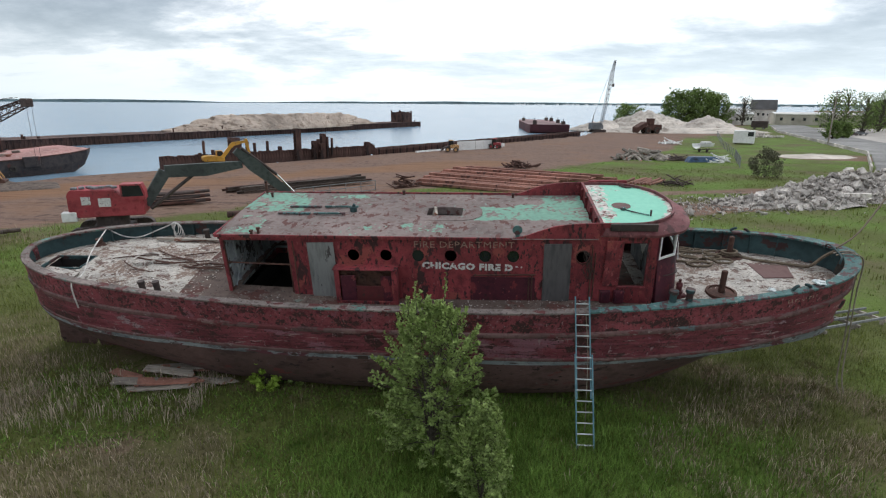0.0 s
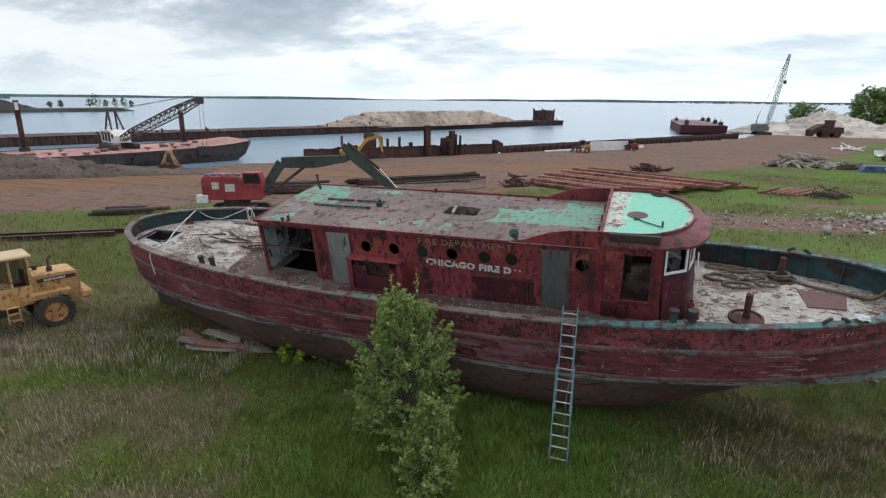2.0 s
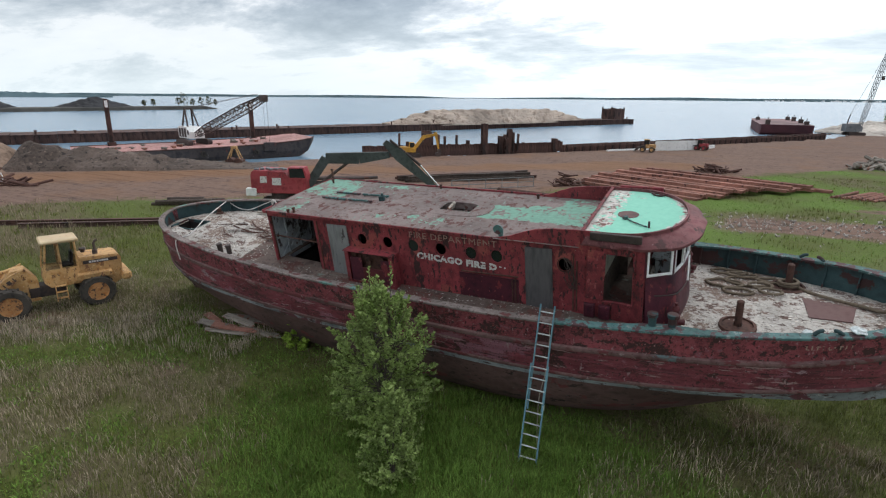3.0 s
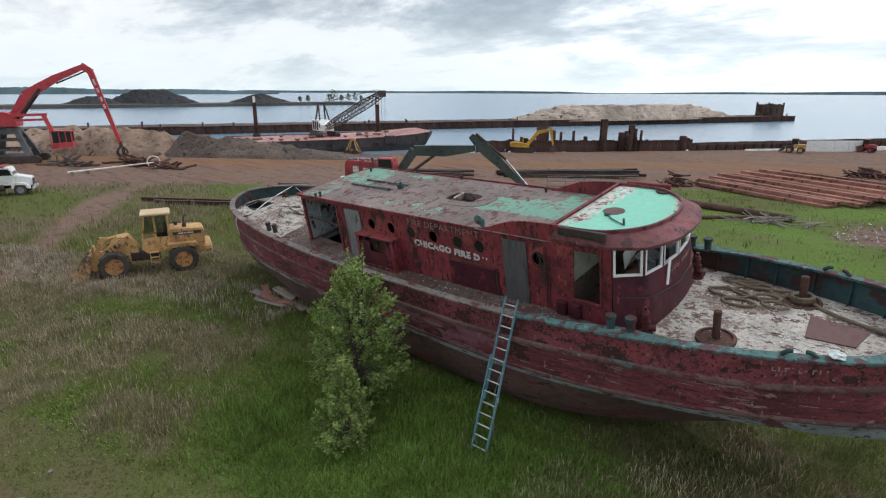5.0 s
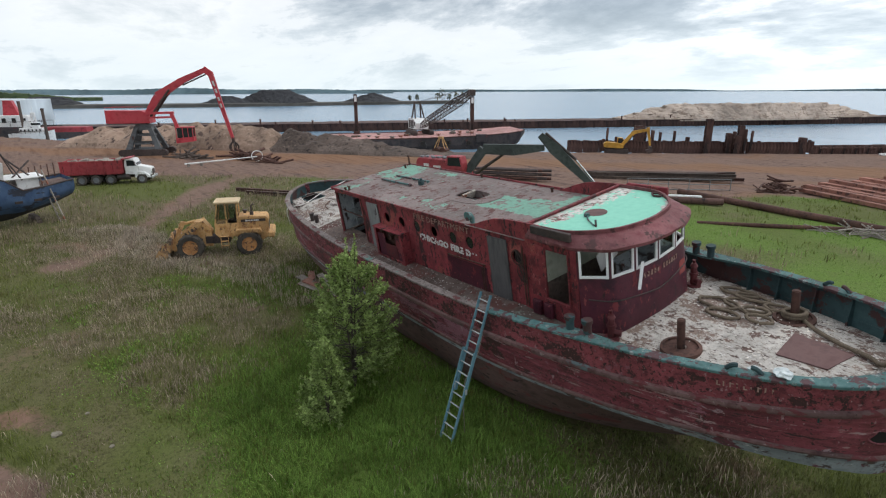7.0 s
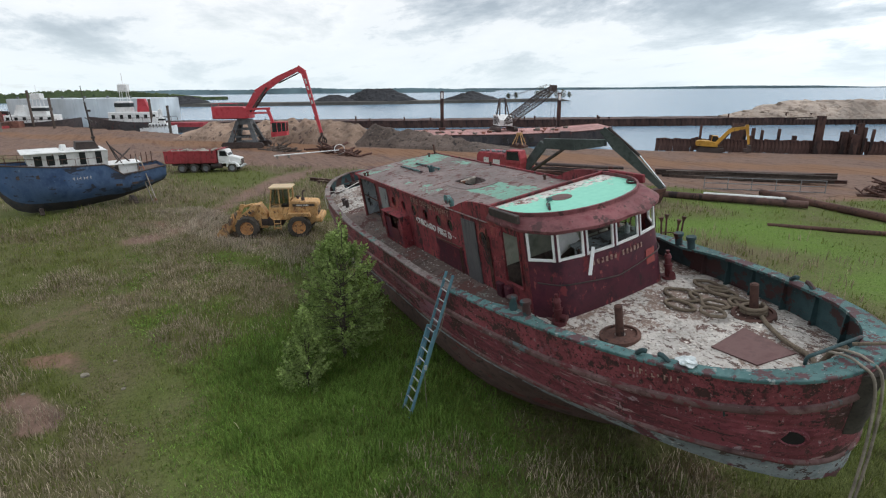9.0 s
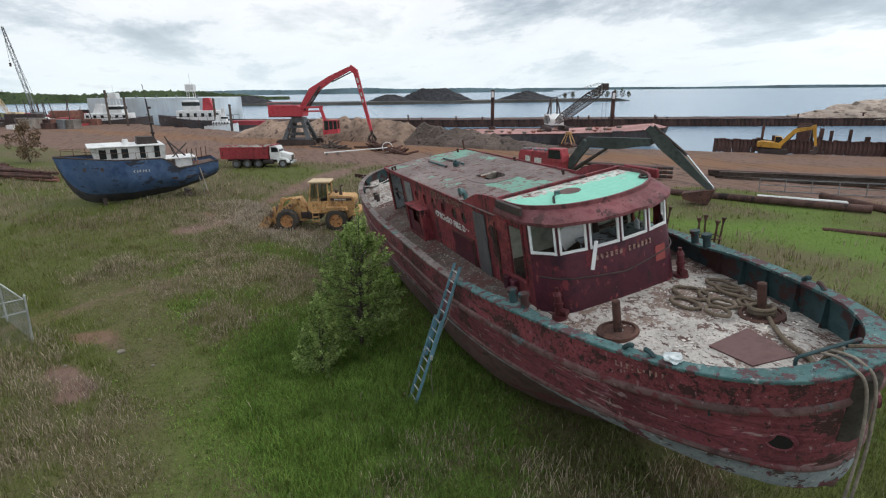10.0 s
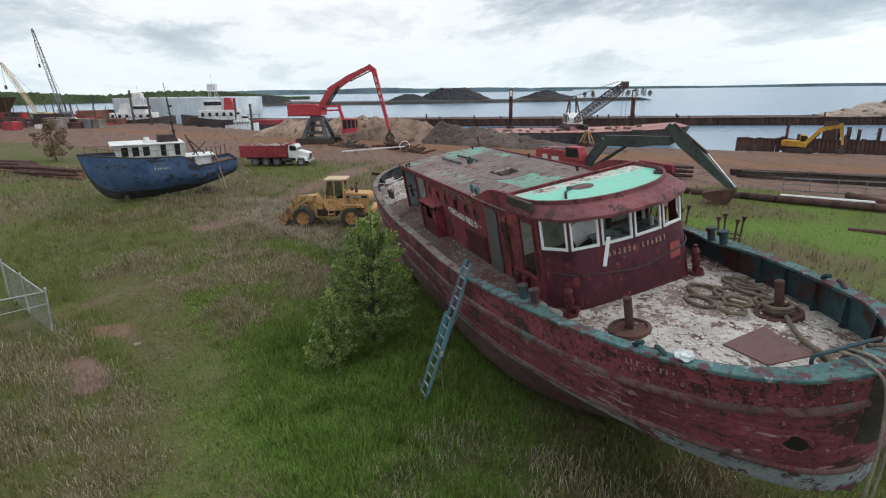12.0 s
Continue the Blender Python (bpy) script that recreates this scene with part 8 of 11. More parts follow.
for k, (y0, y1, ln) in enumerate(((-0.28, -0.40, 3.9), (-0.12, -0.20, 4.1))):
    hang = thing("hanging_rope", BOAT, "pale old mooring rope hanging down over the bow", "rope", group="bow ropes")
    bm = B()
    z = rail_z(11.8)
    pts = [(11.25, y0 - 0.1, z + 0.10), (11.55, y0 - 0.02, z + 0.13), (11.85, y0 * 1.3, z + 0.12), (12.12, y1, z - 0.12), (12.14, y1 - 0.10, z - 1.2), (12.08, y1 - 0.45, z - 2.6), (11.95, y1 - 0.9, z - ln + 0.0), (12.0, y1 - 1.15, z - ln - 0.55)]
    tube(bm, smoothpath(pts, 6), 0.024, 8)
    part("rope", bm, rope_pale, hang, smooth=True)
bm = B()
z = rail_z(11.4)
tube(bm, smoothpath([(11.22, -0.70, z), (11.24, -0.68, z + 0.14), (11.32, -0.52, z + 0.20), (11.45, 0.3, z + 0.20), (11.42, 0.5, z + 0.14), (11.40, 0.52, z)], 5), 0.032, 8)
tagged(part("bow_fairlead", bm, green_dark, fireboat, "green bow fairlead bar", smooth=True))
bm = B()
tube(bm, smoothpath([(11.5, 0.1, z + 0.2), (12.6, 0.9, z + 0.45), (14.8, 3.2, z + 1.0), (18.5, 7.0, z + 1.9)], 6), 0.03, 6)
line = part("mooring_line", bm, rope_mat, m=BOAT, smooth=True)
tagged(line, "dark mooring line leading off the bow", "rope")
# thin ropes at the stern
rope_white = surf("rope_white", [(0.30, 0.28, 0.26), (0.46, 0.44, 0.42), (0.58, 0.56, 0.54)], 18.0, 0.95, bump=0.4)
for k, pts in enumerate((((-13.45, -2.72, -0.35), (-13.5, -2.62, 0.50), (-13.9, -1.6, 0.18), (-14.6, -0.1, 0.24), (-15.3, 1.85, 0.58)), ((-15.3, 1.85, 0.58), (-14.8, 1.95, 0.20), (-14.2, 2.1, 0.08), (-13.4, 2.3, 0.35), (-12.9, 2.45, 0.55)))):
    st_ = thing("stern_rope", BOAT, "thin white rope slung across the stern", "rope", group="stern ropes")
    bm = B()
    tube(bm, smoothpath([at_deck(x, y, h) for x, y, h in pts], 6), 0.024, 6)
    part("rope", bm, rope_white, st_)
hank = thing("rope_hank", BOAT, "hank of pale rope hanging at the far bulwark", "rope")
for k in range(5):
    bm = B()
    c_ = at_deck(-12.75 + 0.05 * k, 2.42 - 0.03 * k, 0.38 - 0.04 * k)
    tube(bm, [c_ + Vector(((0.13 + 0.02 * k) * math.cos(a), 0.05 * math.sin(2 * a + k), (0.26 + 0.03 * k) * math.sin(a))) for a in np.linspace(0, 2 * math.pi, 17)[:-1]], 0.018, 5, closed=True)
    part("turn", bm, rope_white, hank)
rr = random.Random(9)
for k in range(12):
    x, y = rr.uniform(-13.2, -9.6), rr.uniform(-0.8, 1.9)
    a = rr.uniform(-0.6, 0.6)
    ob = thing("steel_scrap", BOAT @ pose(*at_deck(x, y, 0.03), 0, 0, 0), "bent brown steel strip lying on the afterdeck", "scrap", group="deck scrap")
    bm = B()
    L = rr.uniform(0.5, 1.1)
    tube(bm, smoothpath([(-L * math.cos(a), -L * math.sin(a), 0.0), (0, rr.uniform(-0.2, 0.2), 0.05), (L * math.cos(a), L * math.sin(a), 0.0)], 4), rr.uniform(0.02, 0.035), 5)
    part("strip", bm, rust_mat, ob)
bm = B()
beam(bm, at_deck(-13.2, 1.75, 0.10), at_deck(-9.2, 1.70, 0.10), 0.10, 0.10, side=(0, 1, 0))
tagged(part("timber_pole", bm, wood_old, m=BOAT), "grey timber pole lying along the afterdeck", "timber")
# debris on the side deck and foredeck: flakes and lumps
V, Fc = [], []
rr = np.random.RandomState(4)


def flake(c, s, z):
    a = rr.uniform(0, 6.28)
    i = len(V)
    for k in range(4):
        t = a + k * 1.571 + rr.uniform(-0.3, 0.3)
        V.append((c[0] + s * rr.uniform(0.6, 1.2) * math.cos(t), c[1] + s * rr.uniform(0.5, 1.0) * math.sin(t), z + rr.uniform(0.0, 0.03)))
    Fc.append((i, i + 1, i + 2, i + 3))


for _ in range(1500):
    x = rr.uniform(5.3, 11.2)
    y = rr.uniform(-1, 1) * max(0.1, half(x) - 0.25)
    if (x < 6.3 and abs(y) < 2.05) or (9.1 < x < 10.6 and -0.85 < y < 0.7):
        continue
    flake((x, y), rr.uniform(0.015, 0.055), deck_z(x, y) + 0.012)
for _ in range(1500):
    x = rr.uniform(-16.2, -9.2)
    y = rr.uniform(-1, 1) * max(0.1, half(x) - 0.25)
    if x > -16.1 and x < -14.5 and -1.0 < y < 0.0:
        continue
    flake((x, y), rr.uniform(0.015, 0.05), deck_z(x, y) + 0.012)
flakes = scatter_mesh("paint_flakes", V, Fc, surf("flake_brown", [(0.14, 0.10, 0.08), (0.30, 0.25, 0.21), (0.62, 0.58, 0.53)], 9.0, 0.95, bump=0))
flakes.matrix_world = BOAT
tagged(flakes, "curled flakes of old deck paint", "debris", kind="stuff")
V, Fc = [], []
for _ in range(520):
    x = rr.uniform(-8.3, 4.2)
    y = -rr.uniform(2.1, half(x) - 0.3)
    flake((x, y), rr.uniform(0.012, 0.045), deck_z(x, y) + 0.015)
flakes = scatter_mesh("deck_litter", V, Fc, surf("litter_pale", [(0.06, 0.05, 0.046), (0.15, 0.13, 0.12), (0.38, 0.36, 0.34)], 9.0, 0.95, bump=0))
flakes.matrix_world = BOAT
tagged(flakes, "pale litter and paint chips on the side deck", "debris", kind="stuff")

# crumpled pale scraps on the foredeck rail
for x, y, up_, sz in ((9.95, -half(9.95) + 0.16, 0.06, 0.15), (9.1, -1.20, 0.05, 0.12)):
    bm = B()
    bmesh.ops.create_icosphere(bm, subdivisions=3, radius=sz)
    for v in bm.verts:
        v.co *= 1 + 0.55 * noise.noise(v.co * 11 + Vector((x, y, 0)))
        v.co.z *= 0.45
    z = rail_z(x) + 0.05 if x > 9.5 else deck_z(x, y)
    ob = part("cloth_scrap", bm, surf("pale_cloth", [(0.34, 0.42, 0.44), (0.52, 0.58, 0.60), (0.66, 0.70, 0.70)], 9.0, 0.9, bump=0.4), m=BOAT @ pose(x, y, z + up_))
    tagged(ob, "crumpled pale cloth scrap on the foredeck", "cloth", group="cloth scraps")

# broken boards beside the stern
rr = random.Random(3)
for k in range(11):
    x, y = -11.6 + rr.uniform(-1.9, 1.9), 16.25 + rr.uniform(-0.8, 0.8)
    L, w = rr.uniform(1.2, 2.8), rr.uniform(0.16, 0.5)
    ob = thing("broken_board", pose(x, y, 0.10 + 0.02 * k, rr.uniform(-4, 4), rr.uniform(-3, 3), rr.uniform(-22, 14)), "weathered broken board lying in the grass", "board", group="broken boards")
    bm = B()
    prism(bm, [(-L / 2, -w / 2), (L / 2 - rr.uniform(0, 0.4), -w / 2), (L / 2, w * 0.2), (L / 2 - rr.uniform(0, 0.3), w / 2), (-L / 2 + rr.uniform(0, 0.3), w / 2)], 0.04, pose(0, 0, 0, 90, 0, 0))
    part("board", bm, wood_old if k % 3 else rust_bright, ob)

# leaning steel rails beyond the bow
rails = thing("steel_rail_frame", gpose(14.9, 23.6, 24), "pale grey steel rail frame lying on the grass", "frame")
for y_ in (-0.55, 0.0, 0.55):
    bm = B()
    box(bm, (0, y_, 0.32), (6.5, 0.08, 0.10), bev=0.01)
    part("rail", bm, grey_ply, rails)
for x_ in (-2.8, -1.0, 1.0, 2.8):
    bm = B()
    box(bm, (x_, 0, 0.20), (0.12, 1.5, 0.14), bev=0.01)
    box(bm, (x_, -0.5, 0.07), (0.12, 0.12, 0.16))
    part("sleeper", bm, wood_old, rails)

# three rusty pronged fittings beyond the far side
for x, y in ((-8.8, 30.6), (-6.9, 31.0), (-4.0, 31.8)):
    ob = thing("pronged_buoy_stand", gpose(x, y, 25), "rusty drum with four upright pronged legs", "stand", group="pronged stands")
    bm = B()
    rod(bm, (0, 0, 0), (0, 0, 0.9), 0.62, seg=16)
    part("drum", bm, rust_mat, ob)
    bm = B()
    tube(bm, [(0.55 * math.cos(a), 0.55 * math.sin(a), 1.55) for a in np.linspace(0, 2 * math.pi, 13)[:-1]], 0.035, 5, closed=True)
    part("hoop", bm, rust_mat, ob)
    for a in (45, 135, 225, 315):
        bm = B()
        c, s = math.cos(radians(a)), math.sin(radians(a))
        rod(bm, (0.5 * c, 0.5 * s, 0.8), (0.62 * c, 0.62 * s, 2.35), 0.05, seg=7)
        rod(bm, (0.62 * c, 0.62 * s, 2.3), (0.64 * c, 0.64 * s, 2.55), 0.06, 0.13, seg=7)
        part("prong", bm, rust_mat, ob)

# chain-link fence corner in the meadow
fence = thing("chain_link_fence", pose(0, 0, 0), "grey chain-link fence corner with a braced post", "fence")
FP = Vector((-6.4, 1.5, 0))
ends = [FP, FP + Vector((-2.6, -1.6, 0)), FP + Vector((-5.2, -3.2, 0)), FP + Vector((0.9, -2.4, 0)), FP + Vector((1.8, -4.8, 0))]
H = 1.70
for k, p in enumerate(ends):
    bm = B()
    lean = Vector((-0.12, 0.02, 0)) if k == 0 else Vector((0, 0, 0))
    rod(bm, p, p + lean + Vector((0, 0, H + 0.1)), 0.04, seg=8)
    rod(bm, p + lean + Vector((0, 0, H + 0.08)), p + lean + Vector((0, 0, H + 0.16)), 0.05, 0.01, seg=8)
    part("post", bm, alu, fence)
wire = surf("fence_wire", [(0.20, 0.21, 0.21), (0.30, 0.31, 0.31)], 4.0, 0.5, 0.5, bump=0)
for a, b in ((ends[0], ends[1]), (ends[1], ends[2]), (ends[0], ends[3]), (ends[3], ends[4])):
    bm = B()
    rod(bm, a + Vector((0, 0, H)), b + Vector((0, 0, H)), 0.022, seg=6)
    part("top_rail", bm, alu, fence)
    L = (b - a).length
    d = (b - a).normalized()
    bm = B()
    s = 0.09
    k = int((L + H) / s)
    for i in range(k):
        for sg in (0, 1):
            u0 = i * s - H
            lo, hi = max(0.0, u0), min(L, u0 + H)
            if hi - lo < 0.05:
                continue
            z0, z1 = lo - u0, hi - u0
            if sg:
                z0, z1 = H - z0, H - z1
            pa, pb = a + d * lo + Vector((0, 0, z0)), a + d * hi + Vector((0, 0, z1))
            rod(bm, pa, pb, 0.0022, seg=3, caps=False)
    tagged(part("mesh_wire", bm, wire, fence), kind="stuff")
bm = B()
rod(bm, ends[0] + Vector((-0.08, 0, H * 0.72)), ends[1] + Vector((0, 0, 0.25)), 0.02, seg=6)
rod(bm, ends[0] + Vector((-0.06, 0, H * 0.70)), ends[3] + Vector((0, 0, H * 0.66)), 0.02, seg=6)
part("brace", bm, alu, fence)
for x, y, s in ((-4.2, 4.8, 0.15), (-2.6, 6.0, 0.08), (-5.0, 5.6, 0.07), (-3.6, 3.2, 0.06)):
    bm = B()
    bmesh.ops.create_icosphere(bm, subdivisions=2, radius=s)
    for v in bm.verts:
        v.co *= 1 + 0.3 * noise.noise(v.co * 6 + Vector((x, y, 0)))
        v.co.z *= 0.55
    ob = part("stone", bm, surf("stone", [(0.18, 0.16, 0.12), (0.27, 0.24, 0.19)], 6.0, 0.9), m=pose(x, y, float(gz(x, y)) + 0.02))
    tagged(ob, "pale field stone in short grass", "stone", group="stones")

# ---- trees and bushes ----
def leaf_mat(name, a, b, c, scale=1.2):
    m = surf(name, [a, b, c], scale, 0.65, bump=0, tone=0.2, spec=0.12)
    nt_ = m.node_tree
    bs = nt_.nodes["Principled BSDF"]
    g_ = nt_.nodes.new("ShaderNodeNewGeometry")
    mr = nt_.nodes.new("ShaderNodeMapRange")
    mr.inputs["To Min"].default_value, mr.inputs["To Max"].default_value = 0.6, 1.5
    link(nt_, g_.outputs["Random Per Island"], mr.inputs["Value"])
    vm = nt_.nodes.new("ShaderNodeVectorMath")
    vm.operation = "SCALE"
    src = bs.inputs["Base Color"].links[0].from_socket
    link(nt_, src, vm.inputs[0])
    link(nt_, mr.outputs[0], vm.inputs["Scale"])
    link(nt_, vm.outputs[0], bs.inputs["Base Color"])
    tr = nt_.nodes.new("ShaderNodeBsdfTranslucent")
    link(nt_, vm.outputs[0], tr.inputs["Color"])
    ms = nt_.nodes.new("ShaderNodeMixShader")
    ms.inputs[0].default_value = 0.3
    out = nt_.nodes["Material Output"]
    link(nt_, bs.outputs[0], ms.inputs[1])
    link(nt_, tr.outputs[0], ms.inputs[2])
    link(nt_, ms.outputs[0], out.inputs["Surface"])
    return m


leaf_green = leaf_mat("poplar_leaf", (0.088, 0.150, 0.028), (0.165, 0.245, 0.054), (0.29, 0.37, 0.135))
leaf_bright = leaf_mat("bright_leaf", (0.14, 0.23, 0.025), (0.22, 0.34, 0.04), (0.31, 0.43, 0.08))
leaf_far = leaf_mat("willow_leaf", (0.070, 0.115, 0.028), (0.115, 0.175, 0.045), (0.17, 0.235, 0.075))
leaf_grey = leaf_mat("spring_leaf", (0.07, 0.075, 0.045), (0.11, 0.115, 0.07), (0.15, 0.15, 0.10))
bark = surf("bark", [(0.05, 0.04, 0.032), (0.10, 0.085, 0.07)], 8.0, 0.95, bump=0.5)


def leaves(root, centres, radii, count, size, material, seed, label="", name="crown"):
    """Folded leaves scattered in clumps."""
    r = np.random.RandomState(seed)
    V, Fq = [], []
    pick = r.choice(len(centres), count, p=np.array(radii) ** 2 / np.sum(np.array(radii) ** 2))
    for k in pick:
        d = r.normal(size=3)
        d /= np.linalg.norm(d)
        p = np.array(centres[k]) + d * radii[k] * r.uniform(0.35, 1.0) ** 0.5
        s = size * r.uniform(0.6, 1.25)
        nrm = d * 0.6 + r.normal(size=3) * 0.6 + np.array([0, 0, 0.5])
        nrm /= np.linalg.norm(nrm)
        t = np.cross(nrm, r.normal(size=3))
        t /= np.linalg.norm(t)
        b = np.cross(nrm, t)
        i = len(V)
        V += [p - t * s, p - b * s * 0.55 + nrm * s * 0.18, p + t * s, p + b * s * 0.55 + nrm * s * 0.18]
        Fq += [(i, i + 1, i + 2, i + 3)]
    ob = scatter_mesh(name, V, Fq, material)
    ob.parent = root
    if label:
        ob["label"] = label
    return ob


def tree(name, x, y, height, spread, seed, material, label, clumps=40, count=9000, size=0.07, shape="oval", low=0.12, trunk_r=0.06, cat="tree", group=""):
    r = random.Random(seed)
    root = thing(name, gpose(x, y, 0), label, cat, group)
    bm = B()
    lean = Vector((r.uniform(-0.04, 0.04), r.uniform(-0.04, 0.04), 1))
    tops = []
    tube(bm, smoothpath([Vector((0, 0, -0.1)), lean * height * 0.3, lean * height * 0.6 + Vector((r.uniform(-.05, .05) * height, r.uniform(-.05, .05) * height, 0)), lean * height * 0.93], 4), [trunk_r * (1 - 0.88 * i / 12) for i in range(13)], 7)
    cs, rs = [], []
    for i in range(clumps):
        f = low + (1 - low) * (i + 0.5) / clumps
        if shape == "oval":
            w = math.sin(math.pi * min(1, (f - low * 0.6) / (1 - low * 0.6)) ** 0.75) ** 0.7
        elif shape == "dome":
            w = math.sqrt(max(0.05, 1 - ((f - 0.42) / 0.6) ** 2))
        else:
            w = 1.15 - f
        a = i * 2.4 + r.uniform(-0.5, 0.5)
        rad = spread * w * r.uniform(0.45, 0.95)
        c = Vector((math.cos(a) * rad, math.sin(a) * rad, height * f)) + lean * 0
        cr = spread * r.uniform(0.20, 0.36)
        cs.append(tuple(c))
        rs.append(cr)
        st0 = Vector((0, 0, max(0.1, height * (f - 0.22)))) + Vector((lean.x, lean.y, 0)) * height * f
        tube(bm, smoothpath([st0, st0.lerp(c, 0.55) + Vector((0, 0, 0.04 * height)), c], 3), [trunk_r * (0.42 - 0.055 * j) for j in range(7)], 5)
        # long shoots that break the outline
        if r.random() < 0.5:
            for j in range(3):
                q = c + Vector((math.cos(a), math.sin(a), r.uniform(0.1, 0.9))) * cr * (0.6 + 0.3 * j)
                cs.append(tuple(q))
                rs.append(cr * (0.45 - 0.1 * j))
    for j in range(4):
        cs.append((lean.x * height + r.uniform(-.1, .1) * spread, lean.y * height + r.uniform(-.1, .1) * spread, height * (0.88 + 0.04 * j)))
        rs.append(spread * (0.2 - 0.03 * j))
    part("trunk", bm, bark, root)
    leaves(root, cs, rs, count, size, material, seed)
    return root


def shoot_tree(name, x, y, height, spread, seed, material, label, shoots, per, size, profile, leaders, trunk_r=0.05, low=0.15):
    """A young tree of many upward shoots, each leafy along its length, round several leading stems."""
    r = random.Random(seed)
    g = np.random.RandomState(seed)
    root = thing(name, gpose(x, y, 0), label, "tree")
    bm = B()
    stems = []
    for dx, dy, top in leaders:
        pts = smoothpath([(0.04 * dx, 0.04 * dy, -0.1), (dx * 0.25, dy * 0.25, top * 0.3), (dx * 0.7, dy * 0.7, top * 0.62), (dx, dy, top)], 4)
        tube(bm, pts, [trunk_r * (1 - 0.9 * k / (len(pts) - 1)) for k in range(len(pts))], 6)
        stems.append(pts)
    lines = [(Vector(pts[-4]), Vector(pts[-1]) + Vector((0, 0, 0.1)), 0.10) for pts in stems]
    for k in range(shoots):
        f = low + (1 - low) * (k + r.random()) / shoots
        a = k * 2.39996 + r.uniform(-0.4, 0.4)
        rad = spread * float(np.interp(f, profile[0], profile[1])) * r.uniform(0.25, 1.0) ** 0.6
        tip = Vector((rad * math.cos(a), rad * math.sin(a), height * f))
        stem = stems[k % len(stems)]
        near = min(stem, key=lambda q: abs(q.z - tip.z * 0.80 + 0.1))
        tip += Vector((near.x, near.y, 0)) * 0.55
        way = (tip - near + Vector((0, 0, 0.35))).normalized()
        ln = r.uniform(0.40, 0.75) * min(1.0, 0.5 + 0.5 * height / 4)
        start = tip - way * ln
        lines.append((start, tip, r.uniform(0.10, 0.17)))
        if k % 2 == 0:
            tube(bm, [near, near.lerp(start, 0.6) + Vector((0, 0, 0.03)), start, tip], [trunk_r * 0.3, trunk_r * 0.2, trunk_r * 0.14, 0.003], 4)
    part("trunk", bm, bark, root)
    V, Fq = [], []
    for p, q, wd in lines:
        p, q = np.array(p), np.array(q)
        d = (q - p) / np.linalg.norm(q - p)
        for _ in range(per):
            t = g.uniform(0, 1.02) ** 0.8
            o = g.normal(size=3)
            o -= o.dot(d) * d
            o /= np.linalg.norm(o)
            c = p + (q - p) * t + o * wd * g.uniform(0.3, 1.0) * (1.15 - 0.85 * t)
            ax_ = o * 0.8 + d * 0.7 + g.normal(size=3) * 0.35
            ax_ /= np.linalg.norm(ax_)
            nr_ = np.cross(ax_, np.cross(np.array([0, 0, 1.0]) + g.normal(size=3) * 0.5, ax_))
            nr_ /= np.linalg.norm(nr_)
            sd_ = np.cross(nr_, ax_)
            z = size * g.uniform(0.6, 1.25)
            k = len(V)
            V += [c - ax_ * z * 0.8, c + sd_ * z * 0.55 + nr_ * z * 0.16, c + ax_ * z, c - sd_ * z * 0.55 + nr_ * z * 0.16]
            Fq.append((k, k + 1, k + 2, k + 3))
    scatter_mesh("crown", V, Fq, material).parent = root
    return root


shoot_tree("young_poplar", -1.42, 13.0, 4.75, 1.72, 11, leaf_green, "young leafy poplar growing beside the hull", 330, 46, 0.062, ((0.05, 0.14, 0.35, 0.6, 0.8, 0.92, 1.0), (0.50, 0.82, 1.02, 0.92, 0.70, 0.40, 0.14)), ((-0.45, 0.15, 4.95), (0.36, 0.05, 5.25), (0.0, -0.35, 4.1), (-0.6, 0.3, 3.6), (0.65, -0.2, 3.5)))
shoot_tree("poplar_sapling", -0.02, 11.35, 2.75, 1.02, 5, leaf_green, "small leafy sapling beside the poplar", 120, 46, 0.058, ((0.05, 0.2, 0.42, 0.65, 0.85, 1.0), (0.72, 1.0, 0.95, 0.62, 0.30, 0.10)), ((0.12, 0.0, 2.75), (0.35, 0.1, 2.3), (-0.3, 0.05, 1.7)), trunk_r=0.028, low=0.09)
tree("bright_shrub", -7.45, 16.1, 1.30, 0.55, 8, leaf_bright, "bright yellow-green shrub by the hull", 18, 1100, 0.085, shape="dome", low=0.1, trunk_r=0.02, cat="shrub")
tree("bright_shrub", -6.6, 16.5, 0.85, 0.4, 9, leaf_green, "low green shrub by the hull", 9, 700, 0.07, shape="dome", low=0.1, trunk_r=0.02, cat="shrub")
